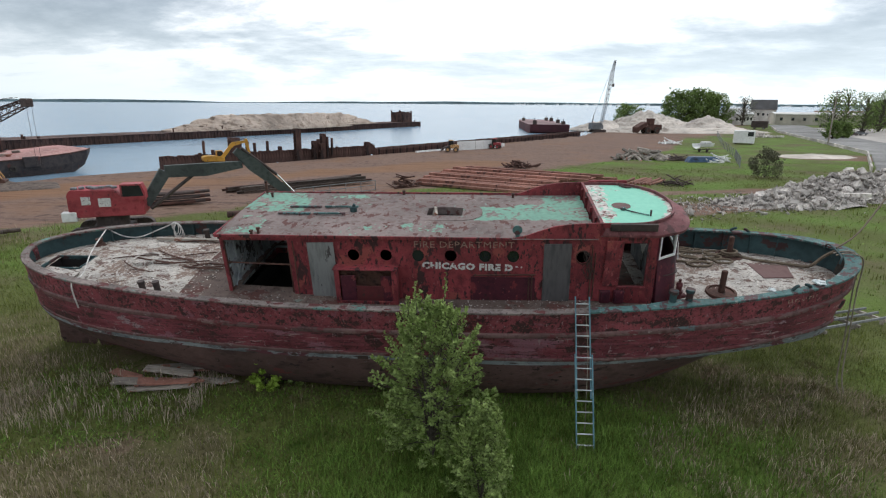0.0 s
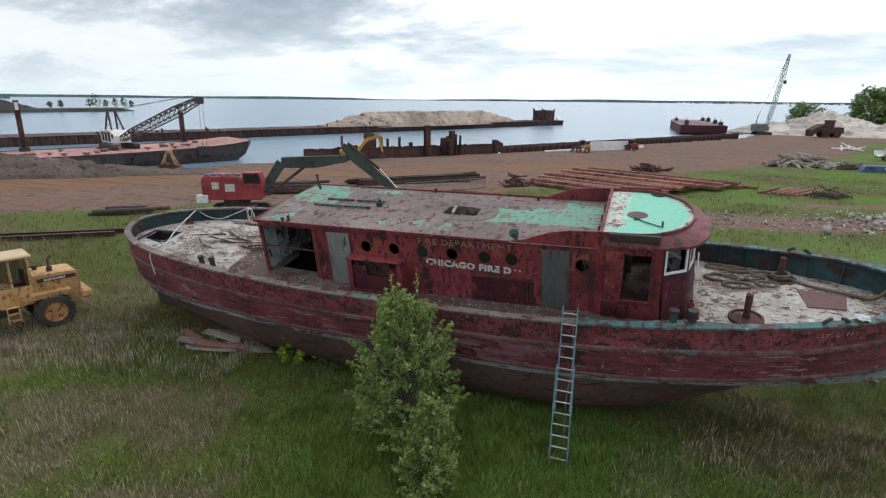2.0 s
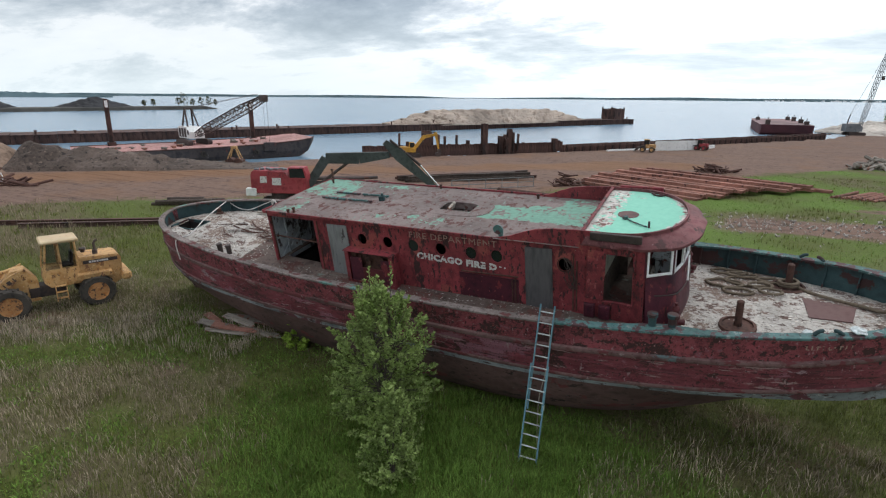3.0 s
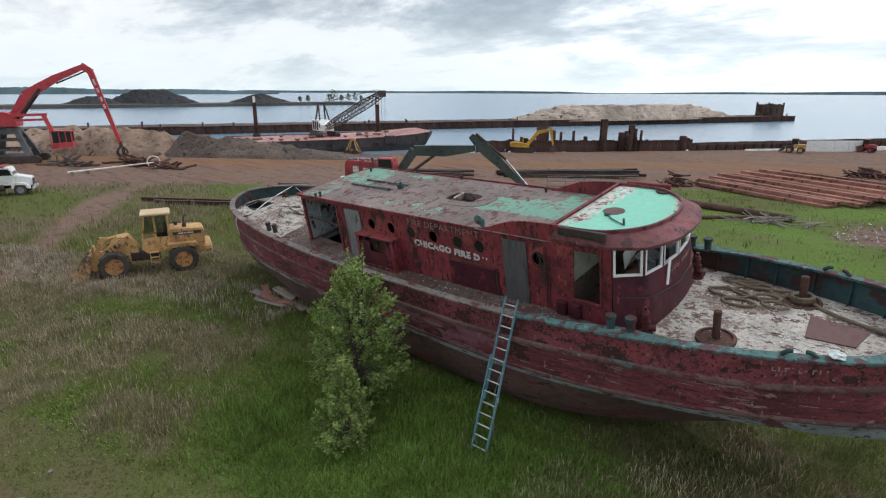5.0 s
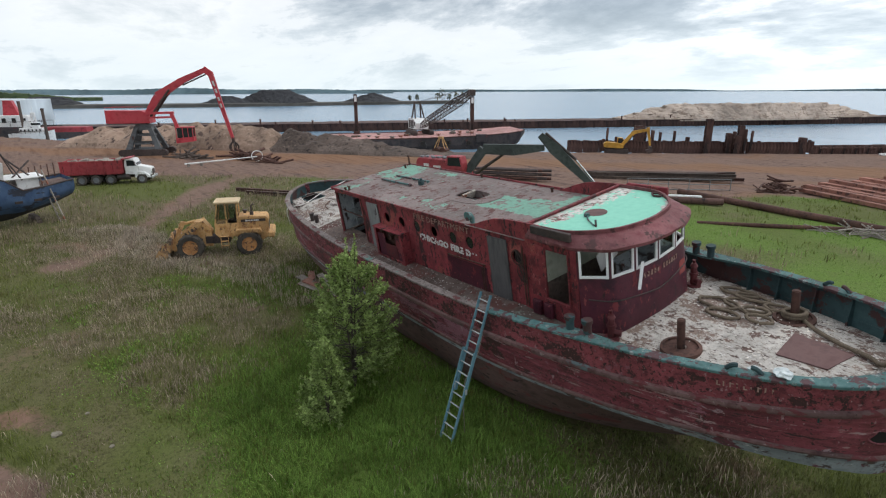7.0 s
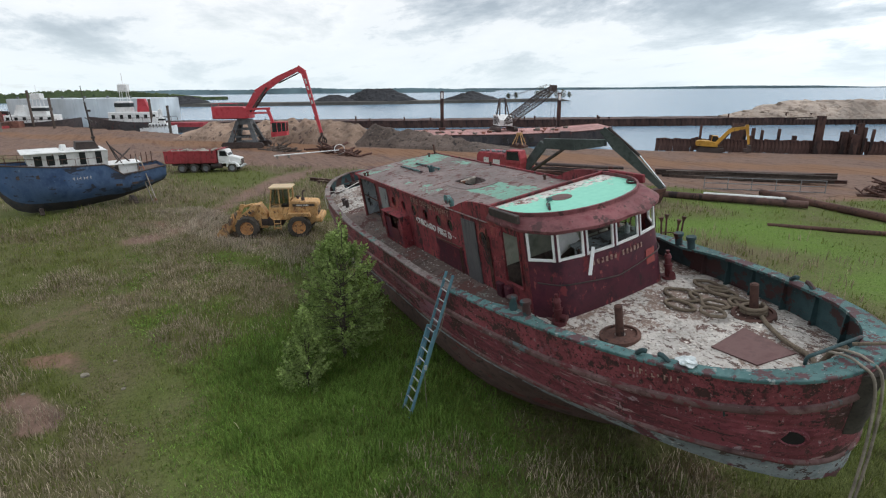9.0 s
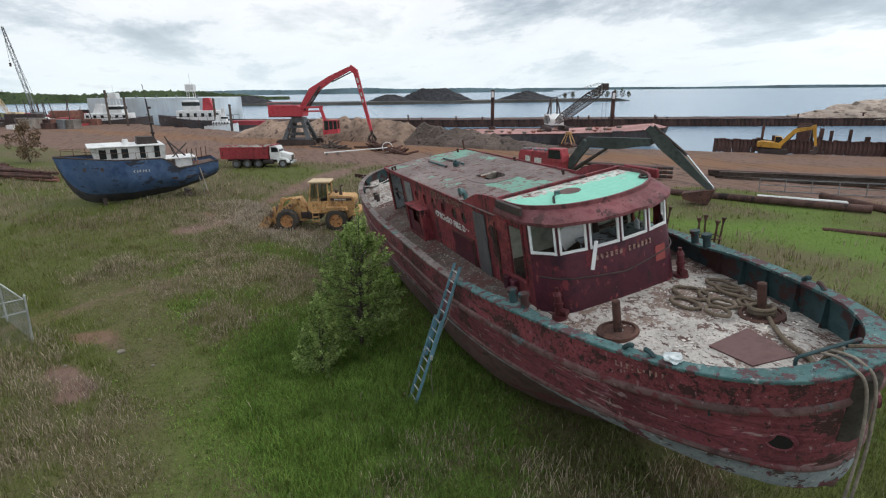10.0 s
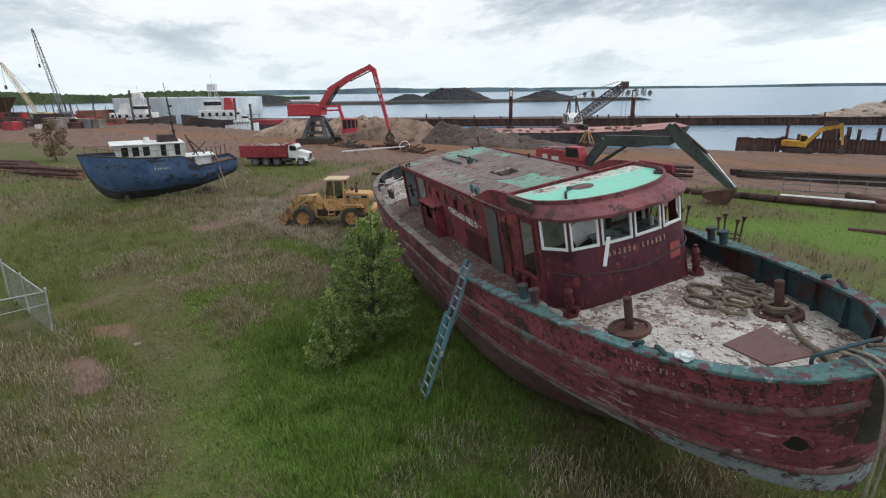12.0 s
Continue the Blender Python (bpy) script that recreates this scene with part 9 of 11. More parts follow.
# ---- meadow grass ----
def blades(name, n, region, hmin, hmax, width, material, seed, per=5, accept=None, head=0.0, label="", lean=0.5, spread=0.16, knee=0.6, foot=1.0):
    """Tufts of blades (each a bent pair of triangles) over a region of the ground."""
    r = np.random.RandomState(seed)
    x0, x1, y0, y1 = region
    X, Y = r.uniform(x0, x1, n), r.uniform(y0, y1, n)
    keep = np.ones(n, bool) if accept is None else accept(X, Y, r)
    X, Y = X[keep], Y[keep]
    m = len(X) * per
    X, Y = np.repeat(X, per) + r.normal(0, spread, m), np.repeat(Y, per) + r.normal(0, spread, m)
    Z = gz(X, Y) - 0.02
    h = r.uniform(hmin, hmax, m) * np.clip(1 + 0.6 * ripple(X, Y, 1.4, 2.0) * ripple(X, Y, 3.1, 1.0) + 0.25 * ripple(X, Y, 0.8, 5.0), 0.4, 1.6)
    h = h * (1 - 0.55 * mown(X, Y))
    a = r.uniform(0, 2 * np.pi, m)
    w = width * r.uniform(0.6, 1.3, m)
    ln = lean * h * r.uniform(0.2, 1.2, m)
    ux, uy = np.cos(a), np.sin(a)
    base = np.stack([X, Y, Z], -1)
    side = np.stack([-uy * w, ux * w, 0 * w], -1)
    mid_ = base + np.stack([ux * ln * knee * knee, uy * ln * knee * knee, h * knee], -1)
    topp = base + np.stack([ux * ln, uy * ln, h], -1)
    k = 0.75 + head
    v = np.stack([base - side * foot, base + side * foot, mid_ + side * k, mid_ - side * k, topp], 1).reshape(-1, 3)
    i = np.arange(m) * 5
    tri_ = np.concatenate([np.stack([i, i + 1, i + 2], -1), np.stack([i, i + 2, i + 3], -1), np.stack([i + 3, i + 2, i + 4], -1)])
    ob = scatter_mesh(name, v, tri_, material)
    return tagged(ob, label, "grass", kind="stuff")


def dens(x, y):
    return cover(x, y)


def under_boat(x, y):
    return (np.abs(y - 18.6) < np.interp(x, [-15, -12, 3, 7], [0.4, 2.0, 2.0, 0.4])) & (x > -15) & (x < 8)


grass_leaf = leaf_mat("grass_blade", (0.112, 0.088, 0.040), (0.108, 0.118, 0.034), (0.138, 0.168, 0.040), scale=0.6)
grass_lush = leaf_mat("lush_blade", (0.070, 0.128, 0.020), (0.115, 0.205, 0.035), (0.170, 0.270, 0.060), scale=0.7)
grass_dry = leaf_mat("dry_stalk", (0.120, 0.090, 0.056), (0.205, 0.158, 0.105), (0.31, 0.255, 0.18))
blades("meadow_grass", 50000, (-34, 17, -6, 34), 0.08, 0.30, 0.008, grass_leaf, 1, 7, lambda x, y, r: (r.rand(len(x)) > dens(x, y)[0] * 1.1) & ~under_boat(x, y) & (r.rand(len(x)) < np.interp(np.hypot(x - 5, y - 5), [8, 40], [1.0, 0.35])), label="mixed green meadow grass")
blades("lush_grass", 20000, (-8, 13, 6, 18), 0.10, 0.30, 0.010, grass_lush, 2, 8, lambda x, y, r: (r.rand(len(x)) < sstep(1.15, 0.4, np.hypot((x - 2.0) / 8.5, (y - 12.0) / 4.6))) & ~under_boat(x, y), label="lush dark green grass round the ladder", lean=0.9)
blades("dry_weeds", 17000, (-38, 17, -6, 34), 0.22, 0.50, 0.0042, grass_dry, 3, 5, lambda x, y, r: (r.rand(len(x)) < np.clip(dens(x, y)[1], 0, 1) ** 1.6 * 0.9) & (r.rand(len(x)) > dens(x, y)[0]) & ~under_boat(x, y), head=0.7, label="dry tan weeds with feathery heads", lean=0.35, knee=0.75)
blades("feathery_weeds", 42000, (-32, 15, -2, 21), 0.12, 0.32, 0.0034, leaf_mat("seed_stalk", (0.165, 0.130, 0.088), (0.255, 0.207, 0.148), (0.38, 0.32, 0.24)), 13, 6, lambda x, y, r: (r.rand(len(x)) < 0.5 * weeds(x, y) + 0.012) & ~under_boat(x, y), head=1.7, label="pale feathery seed stalks in the meadow", lean=0.8, spread=0.2, knee=0.86, foot=0.35)
blades("meadow_herbs", 9000, (-20, 9, 5, 17), 0.04, 0.13, 0.022, grass_lush, 14, 6, lambda x, y, r: (r.rand(len(x)) < np.clip(0.7 - weeds(x, y) + 0.5 * ripple(x, y, 0.8, 3.0), 0, 1)) & ~under_boat(x, y), label="low broad-leaved herbs in the grass", lean=1.6, spread=0.2)
blades("bow_grass", 8000, (3, 16, 15.5, 27), 0.07, 0.22, 0.009, leaf_mat("bow_blade", (0.100, 0.088, 0.044), (0.118, 0.138, 0.042), (0.175, 0.200, 0.075), scale=0.6), 21, 7, lambda x, y, r: r.rand(len(x)) < sstep(1.1, 0.6, np.hypot((x - 9.0) / 6.5, (y - 21.0) / 6.0)), label="rough green grass under the bow", lean=0.9)
blades("tan_weeds", 16000, (-32, -9, 6, 18.5), 0.16, 0.42, 0.0060, leaf_mat("tan_stalk", (0.200, 0.155, 0.112), (0.310, 0.250, 0.190), (0.44, 0.375, 0.30)), 23, 5, lambda x, y, r: r.rand(len(x)) < 0.8 * sstep(2.6, 0.8, np.abs(y - 11.6 - 0.36 * (x + 21.0) + 0.9 * ripple(x, y, 0.5)) ) * np.clip(0.7 + 0.6 * ripple(x, y, 0.7, 2.0), 0.1, 1), head=0.9, label="tan dry weeds round the wheel loader", lean=0.5, knee=0.75)
blades("short_turf", 26000, (-14, 12, -2, 12), 0.03, 0.09, 0.007, grass_leaf, 15, 6, lambda x, y, r: (r.rand(len(x)) < 0.9 * mown(x, y)) & (r.rand(len(x)) > 1.1 * dens(x, y)[0]), label="short trodden turf", lean=1.0, spread=0.12)
blades("far_weeds", 16000, (-64, 4, -24, 46), 0.25, 0.60, 0.014, grass_dry, 4, 4, lambda x, y, r: (r.rand(len(x)) < np.clip(dens(x, y)[1], 0, 1) * 0.8) & (r.rand(len(x)) > dens(x, y)[0]) & ~under_boat(x, y) & ((x < -26) | (y > 27)), head=0.5, label="dry weeds across the yard's edge")
blades("far_grass", 26000, (-64, 60, -20, 95), 0.15, 0.40, 0.02, grass_leaf, 5, 4, lambda x, y, r: (r.rand(len(x)) > dens(x, y)[0] * 1.3) & (r.rand(len(x)) > dens(x, y)[2]) & ~under_boat(x, y) & ((x < -24) | (y > 27)), label="rough green grass farther off")
blades("bright_grass", 60000, (-46, 70, 24, 110), 0.04, 0.13, 0.020, grass_lush, 6, 4, lambda x, y, r: (r.rand(len(x)) > dens(x, y)[0] * 1.3) & (r.rand(len(x)) < dens(x, y)[2]), label="fresh green grass round the yard", spread=0.5, lean=1.2)

# ---- steel stock and heaps in the yard ----
def stock(name, a, b, prof, material, label, group, dz=0.0, cat="steel beam"):
    """A long straight piece lying from a to b."""
    a, b = Vector((*a, 0)), Vector((*b, 0))
    m = (a + b) / 2
    L = (b - a).length
    ob = thing(name, pose(m.x, m.y, float(gz(m.x, m.y)) + dz, 0, 0, math.degrees(math.atan2(b.y - a.y, b.x - a.x))), label, cat, group)
    bm = B()
    if prof == "pipe":
        rod(bm, (-L / 2, 0, 0.16), (L / 2, 0, 0.16), 0.16, seg=12)
    elif prof == "fat":
        rod(bm, (-L / 2, 0, 0.30), (L / 2, 0, 0.30), 0.30, seg=14)
    elif prof == "tray":
        prism(bm, [(-0.52, 0.30), (-0.50, 0.0), (-0.25, -0.01), (-0.22, 0.24), (0.22, 0.24), (0.25, -0.01), (0.50, 0.0), (0.52, 0.30), (0.47, 0.30), (0.45, 0.05), (0.29, 0.04), (0.26, 0.29), (-0.26, 0.29), (-0.29, 0.04), (-0.45, 0.05), (-0.47, 0.30)], L, pose(0, 0, 0, 0, 0, 90))
    else:
        box(bm, (0, 0, 0.04), (L, 0.34, 0.04))
        box(bm, (0, 0, 0.36), (L, 0.34, 0.04))
        box(bm, (0, 0, 0.2), (L, 0.035, 0.32))
    part("section", bm, material, ob)
    return ob


rr = random.Random(21)
# rust-red sheet piles stacked in the open yard
A_, Bn = Vector((-9.8, 69.3)), Vector((-3.2, 87.5))
C_, Dn = Vector((3.9, 63.2)), Vector((17.0, 78.8))
for i in range(15):
    f = i / 14
    p, q = A_.lerp(Bn, f), C_.lerp(Dn, f)
    p, q = p + (p - q).normalized() * rr.uniform(-1.2, 1.0), q + (q - p).normalized() * rr.uniform(-1.0, 1.2)
    stock("steel_sheet_pile", p, q, "tray", rust_bright, "long rust-red steel sheet pile in a stack", "stacked sheet piles", dz=0.10 + 0.45 * math.sin(f * 3.0))
    if i % 3 == 0 and i < 14:
        stock("steel_sheet_pile", p.lerp(A_.lerp(Bn, f + 0.09), 0.6), q.lerp(C_.lerp(Dn, f + 0.09), 0.6), "tray", rust_bright, "long rust-red steel sheet pile in a stack", "stacked sheet piles", dz=0.42 + 0.45 * math.sin(f * 3.0))
# dark pipes lying behind the boat
for i in range(9):
    a = Vector((-30.0, 58.6)) + Vector((0.55, -0.25)) * (i % 5) * 1.1
    b = Vector((-18.2, 71.0)) + Vector((0.65, -0.30)) * (i % 5) * 1.1
    stock("dark_beam", a + Vector((rr.uniform(-1, 1), rr.uniform(-1, 1))), b + Vector((rr.uniform(-1.5, 1), rr.uniform(-1.5, 1))), "beam", wood_dark if i % 3 else rust_mat, "dark steel beam in a low stack", "dark beams", dz=0.42 * (i // 5) + 0.05)
for i in range(12):
    a = Vector((-35.5, 45.5)) + Vector((0.25, 0.5)) * (i % 4)
    b = Vector((-28.8, 50.2)) + Vector((0.25, 0.5)) * (i % 4)
    stock("dark_pipe", a, b, "pipe", steel_dark if i % 3 else rust_mat, "dark steel pipe stacked behind the excavator", "stacked pipes", dz=0.45 * (i // 4) + 0.06)
# aluminium railing lying down
rl = thing("fallen_railing", pose(0, 0, 0), "pale grey pipe railing lying beside the beams", "railing")
a, b = Vector((-20.3, 54.8, -0.55)), Vector((-13.6, 63.0, -0.65))
for h in (0.0, 0.55, 1.1):
    bm = B()
    rod(bm, a + Vector((0, 0, 0.1 + h)), b + Vector((0, 0, 0.1 + h)), 0.045, seg=7)
    part("rail", bm, grey_ply, rl)
for i in range(6):
    p = a.lerp(b, i / 5)
    bm = B()
    rod(bm, p, p + Vector((0, 0, 1.2)), 0.045, seg=7)
    part("post", bm, grey_ply, rl)
stock("white_pole", (-17.6, 51.4), (-12.5, 55.4), "pipe", white_paint, "white painted pole on the grass", "loose poles", cat="pole")
stock("long_pipe", (-22.6, 44.2), (-9.6, 53.6), "fat", rust_pile, "long brown steel pipe on the grass", "long pipes", cat="pipe")
stock("long_pipe", (-15.2, 56.0), (3.2, 53.2), "fat", rust_mat, "long brown steel pipe on the grass", "long pipes", cat="pipe")
stock("long_pipe", (-7.2, 45.0), (0.8, 52.0), "pipe", rust_mat, "long brown steel pipe on the grass", "long pipes", cat="pipe")
stock("long_pipe", (-41.5, 21.0), (-30.0, 29.0), "beam", rust_mat, "long rust-red beam in the grass", "long pipes", cat="pipe")
stock("long_pipe", (-39.0, 21.2), (-30.5, 27.4), "beam", rust_pile, "long rust-red pipe in the grass", "long pipes", cat="pipe")
for i in range(8):
    c = Vector((-37.0 + rr.uniform(-1.2, 1.2), 33.4 + rr.uniform(-0.7, 0.7)))
    d = Vector((math.cos(0.7 + rr.uniform(-.15, .15)), math.sin(0.7 + rr.uniform(-.15, .15)))) * rr.uniform(1.2, 2.4)
    stock("old_timber", c - d, c + d, "pipe", wood_dark, "dark old timber in a loose pile", "old timbers", dz=0.14 * (i // 3), cat="timber")


def tangle(name, x, y, rx, ry, h, n, material, label, seed, group, r0=0.05, L=1.6, cat="scrap heap"):
    """A heap of crossing sticks or bars: one heap, pieces as parts."""
    r = random.Random(seed)
    root = thing(name, gpose(x, y, r.uniform(0, 40)), label, cat, group)
    meshes = []
    for k in range(6):
        bm = B()
        l = L * (0.6 + 0.15 * k)
        tube(bm, smoothpath([(-l, 0, 0), (0, r.uniform(-.15, .15) * l, r.uniform(-.08, .08) * l), (l, 0, 0)], 2), r0 * (0.7 + 0.15 * k), 6)
        ob = part("stick", bm, material, root)
        ob.matrix_basis = pose(0, 0, h * 0.2, 0, 0, 60 * k)
        meshes.append(ob.data)
    for k in range(n):
        a, q = r.uniform(0, 6.28), r.random() ** 0.6
        ob = new("stick", meshes[k % 6])
        ob.parent = root
        ob.matrix_basis = pose(rx * q * math.cos(a), ry * q * math.sin(a), 0.05 + h * (1 - q) * r.uniform(0.2, 1), r.uniform(-25, 25), r.uniform(-25, 25), r.uniform(0, 180))
    return root


tangle("driftwood_heap", 29.8, 112.5, 5.4, 3.2, 2.3, 60, wood_old, "heap of grey logs and scrap timber", 1, "scrap heaps", 0.24, 1.5, "log heap")
tangle("scrap_knot", 4.6, 93.5, 3.0, 2.0, 1.3, 34, rust_mat, "tangle of rusty scrap steel", 2, "scrap heaps", 0.10, 1.5)
tangle("root_heap", 24.2, 73.8, 2.0, 1.4, 1.2, 34, wood_dark, "tangle of dark roots and branches", 3, "scrap heaps", 0.06, 1.0, "brush pile")
for i in range(9):
    p = Vector((17.2 + 0.45 * i, 74.2 - 0.10 * i))
    stock("rusty_pole", p, p + Vector((3.2 + rr.uniform(-0.6, 0.6), 5.6 + rr.uniform(-0.8, 0.5))), "pipe", rust_bright, "rust-red pole laid beside the brush heap", "laid poles", dz=0.12 * (i % 2), cat="pole")
tangle("scrap_knot", -11.0, 67.0, 1.8, 1.6, 1.5, 30, rust_mat, "tangle of rusty cable and plate", 5, "scrap heaps", 0.08, 1.0)
tangle("brush_pile", 1.8, 51.2, 3.2, 1.6, 0.5, 40, wood_old, "low pile of grey brush and sticks", 6, "scrap heaps", 0.035, 1.2, "brush pile")
tangle("scrap_row", -66.5, 30.5, 7.5, 1.6, 0.9, 70, rust_mat, "row of rusty scrap along the yard edge", 7, "scrap heaps", 0.10, 1.6)
tangle("scrap_row", -74.0, 24.0, 3.5, 1.6, 0.9, 30, wood_dark, "row of dark scrap along the yard edge", 8, "scrap heaps", 0.10, 1.6)
for i in range(26):
    p = Vector((-51.0 - 0.62 * i, -8.5 - 0.42 * i + rr.uniform(-0.8, 0.8)))
    stock("stacked_pipe", p, p + Vector((-6.2 + rr.uniform(-1, 1), -7.4 + rr.uniform(-1, 1))), "pipe", rust_bright if i % 3 == 0 else rust_mat, "rusty pipe in a row behind the blue boat", "pipe rows", dz=0.30 * (i % 3), cat="pipe")
tangle("plank_heap", -72.0, -3.0, 3.0, 1.4, 0.8, 26, wood_old, "heap of grey planks on bare earth", 11, "scrap heaps", 0.12, 1.9, "plank heap")
tangle("scrap_row", -100, -38, 4.5, 1.6, 0.8, 26, rust_mat, "row of rusty scrap on bare earth", 12, "scrap heaps", 0.12, 1.9)
# mast lying on trestles near the truck
pole = thing("white_mast", pose(0, 0, 0), "long white mast lying on the ground", "mast")
bm = B()
rod(bm, (-63.4, 21.0, 0.35), (-62.6, 30.2, 0.75), 0.10, 0.07, seg=8)
part("pole", bm, white_paint, pole)
bm = B()
tube(bm, [(-62.6 + 0.1 * math.cos(a), 30.2 + 0.75 * math.cos(a), 0.85 + 0.7 * math.sin(a)) for a in np.linspace(0, 6.0, 12)], 0.06, 6)
part("hoop", bm, white_paint, pole)
bm = B()
for y_ in (21.4, 23.0):
    box(bm, (-63.2, y_, 0.15), (0.3, 0.3, 0.5), bev=0.03)
part("trestle", bm, wood_old, pole)

# broken concrete
conc = surf("broken_concrete", [(0.30, 0.26, 0.235), (0.44, 0.395, 0.36), (0.58, 0.54, 0.505)], 2.0, 0.95, bump=0.4, rand=0.35)
chunk_meshes = []
rr = random.Random(31)
rub = thing("rubble_heap", pose(0, 0, 0), "heap of broken concrete slabs and lumps", "rubble")
for k in range(10):
    bm = B()
    n = rr.choice((5, 6, 7))
    s = 0.18 + 0.055 * k
    out = [(s * rr.uniform(0.7, 1.2) * math.cos(2 * math.pi * i / n), s * rr.uniform(0.6, 1.1) * math.sin(2 * math.pi * i / n)) for i in range(n)]
    t = 0.09 + 0.012 * k
    slab(bm, [(x, y, t) for x, y in out], [(x * rr.uniform(0.85, 1.1), y * rr.uniform(0.85, 1.1), -t) for x, y in out])
    ob = part("concrete_chunk", bm, conc, rub)
    ob.matrix_basis = pose(30 + k, 60, 0.4)
    chunk_meshes.append(ob.data)


def heap_h(x, y):
    h = 0.0
    for cx, cy, rx, ry, hh in ((28.5, 58.0, 5.5, 3.2, 1.1), (33.5, 59.8, 5.5, 4.2, 2.0), (41.0, 66.0, 8.5, 5.5, 3.2), (50.0, 72.0, 8.0, 6.0, 3.0), (58.0, 77.0, 9, 6, 2.2)):
        h = max(h, hh * (1 - math.hypot((x - cx) / rx, (y - cy) / ry)))
    return h


cnt = 0
while cnt < 290:
    x = rr.uniform(22, 60)
    y = 57.0 + (x - 24) * 0.56 + rr.uniform(-5.5, 5.5)
    h = heap_h(x, y)
    if h <= 0.02 or (x > 46 and rr.random() < 0.4):
        continue
    ob = new("concrete_chunk", chunk_meshes[rr.randrange(10) if rr.random() < 0.5 else rr.randrange(6)])
    ob.parent = rub
    ob.matrix_basis = pose(x, y, float(gz(x, y)) + h * rr.uniform(0.75, 1.05) + 0.08, rr.uniform(-45, 45), rr.uniform(-45, 45), rr.uniform(0, 360))
    cnt += 1
bm = B()
rows = []
for j in range(41):
    row = []
    for i in range(61):
        x = 20 + i * 0.75
        y = 50.0 + (x - 24) * 0.56 + j * 0.38
        hh = heap_h(x, y)
        row.append((x, y, float(gz(x, y)) + (hh * 0.88 + 0.25 * noise.noise(Vector((x, y, 0)) * 1.4) * min(1, hh * 2) if hh > 0 else -0.2) - 0.03))
    rows.append(row)
grid(bm, rows)
part("heap_core", bm, conc, rub)
V, Fq = [], []
r_ = np.random.RandomState(3)
for _ in range(5200):
    x = r_.uniform(18, 58)
    y = 57.0 + (x - 24) * 0.56 + r_.uniform(-6.5, 6.5)
    h = heap_h(x, y)
    if h <= 0 and r_.rand() > 0.12:
        continue
    c = np.array([x, y, float(gz(x, y)) + h * 0.92 + 0.05])
    s = r_.uniform(0.05, 0.26)
    i = len(V)
    d = r_.normal(size=(4, 3)) * s
    V += [c + d[0] + (0, 0, s), c + d[1], c + d[2], c + d[3]]
    Fq += [(i, i + 1, i + 2), (i, i + 2, i + 3), (i, i + 3, i + 1), (i + 1, i + 3, i + 2)]
for _ in range(900):
    x = r_.uniform(6, 36)
    y = 52.8 + 0.28 * (x - 12) + r_.normal(0, 2.4)
    s = r_.uniform(0.03, 0.13)
    i = len(V)
    d = r_.normal(size=(4, 3)) * s
    c = np.array([x, y, float(gz(x, y)) + 0.03])
    V += [c + d[0] + (0, 0, s), c + d[1], c + d[2], c + d[3]]
    Fq += [(i, i + 1, i + 2), (i, i + 2, i + 3), (i, i + 3, i + 1), (i + 1, i + 3, i + 2)]
tagged(scatter_mesh("rubble_gravel", V, Fq, conc), "small broken concrete and gravel", "rubble", kind="stuff")

# ---- right-hand side: plots, road, houses, trees ----
asphalt = surf("asphalt", [(0.13, 0.125, 0.12), (0.18, 0.175, 0.17), (0.23, 0.225, 0.22)], 0.6, 0.95)
bm = B()
R0, R1 = [(62, 98), (82, 131), (97, 182), (112, 234), (130, 276), (146, 316)], 6.5
rows = []
for k, (x, y) in enumerate(R0):
    a = Vector(R0[max(k - 1, 0)])
    b = Vector(R0[min(k + 1, len(R0) - 1)])
    n_ = Vector(((b - a).y, -(b - a).x)).normalized()
    rows.append([(x + 3 + n_.x * w, y + n_.y * w, float(gz(x, y)) + 0.10 + zz) for w, zz in ((-0.3, -0.2), (0, 0), (R1 * 1.3, 0.06), (R1 * 2.6, 0), (R1 * 2.6 + 0.3, -0.2))])
grid(bm, rows)
tagged(part("road", bm, asphalt), "grey asphalt road leading to the houses", "road", kind="structure")
lot = B()
slab(lot, [(104, 150, -1.13), (190, 150, -1.13), (215, 275, -1.13), (146, 282, -1.13)], [(104, 150, -1.5), (190, 150, -1.5), (215, 275, -1.5), (146, 282, -1.5)])
tagged(part("pavement", lot, surf("pale_lot", [(0.32, 0.29, 0.27), (0.42, 0.39, 0.36)], 0.5, 0.95)), "pale gravel parking lot by the road", "pavement", kind="structure")

house_wall = surf("house_siding", [(0.48, 0.46, 0.42), (0.58, 0.56, 0.52)], 1.0, 0.8)
hall_wall = surf("hall_wall", [(0.40, 0.36, 0.31), (0.48, 0.44, 0.38)], 0.6, 0.85)
shingle = surf("roof_shingle", [(0.06, 0.058, 0.06), (0.10, 0.098, 0.10)], 1.2, 0.9)
pale_roof = surf("pale_roof", [(0.55, 0.55, 0.54), (0.66, 0.66, 0.65)], 0.6, 0.7)


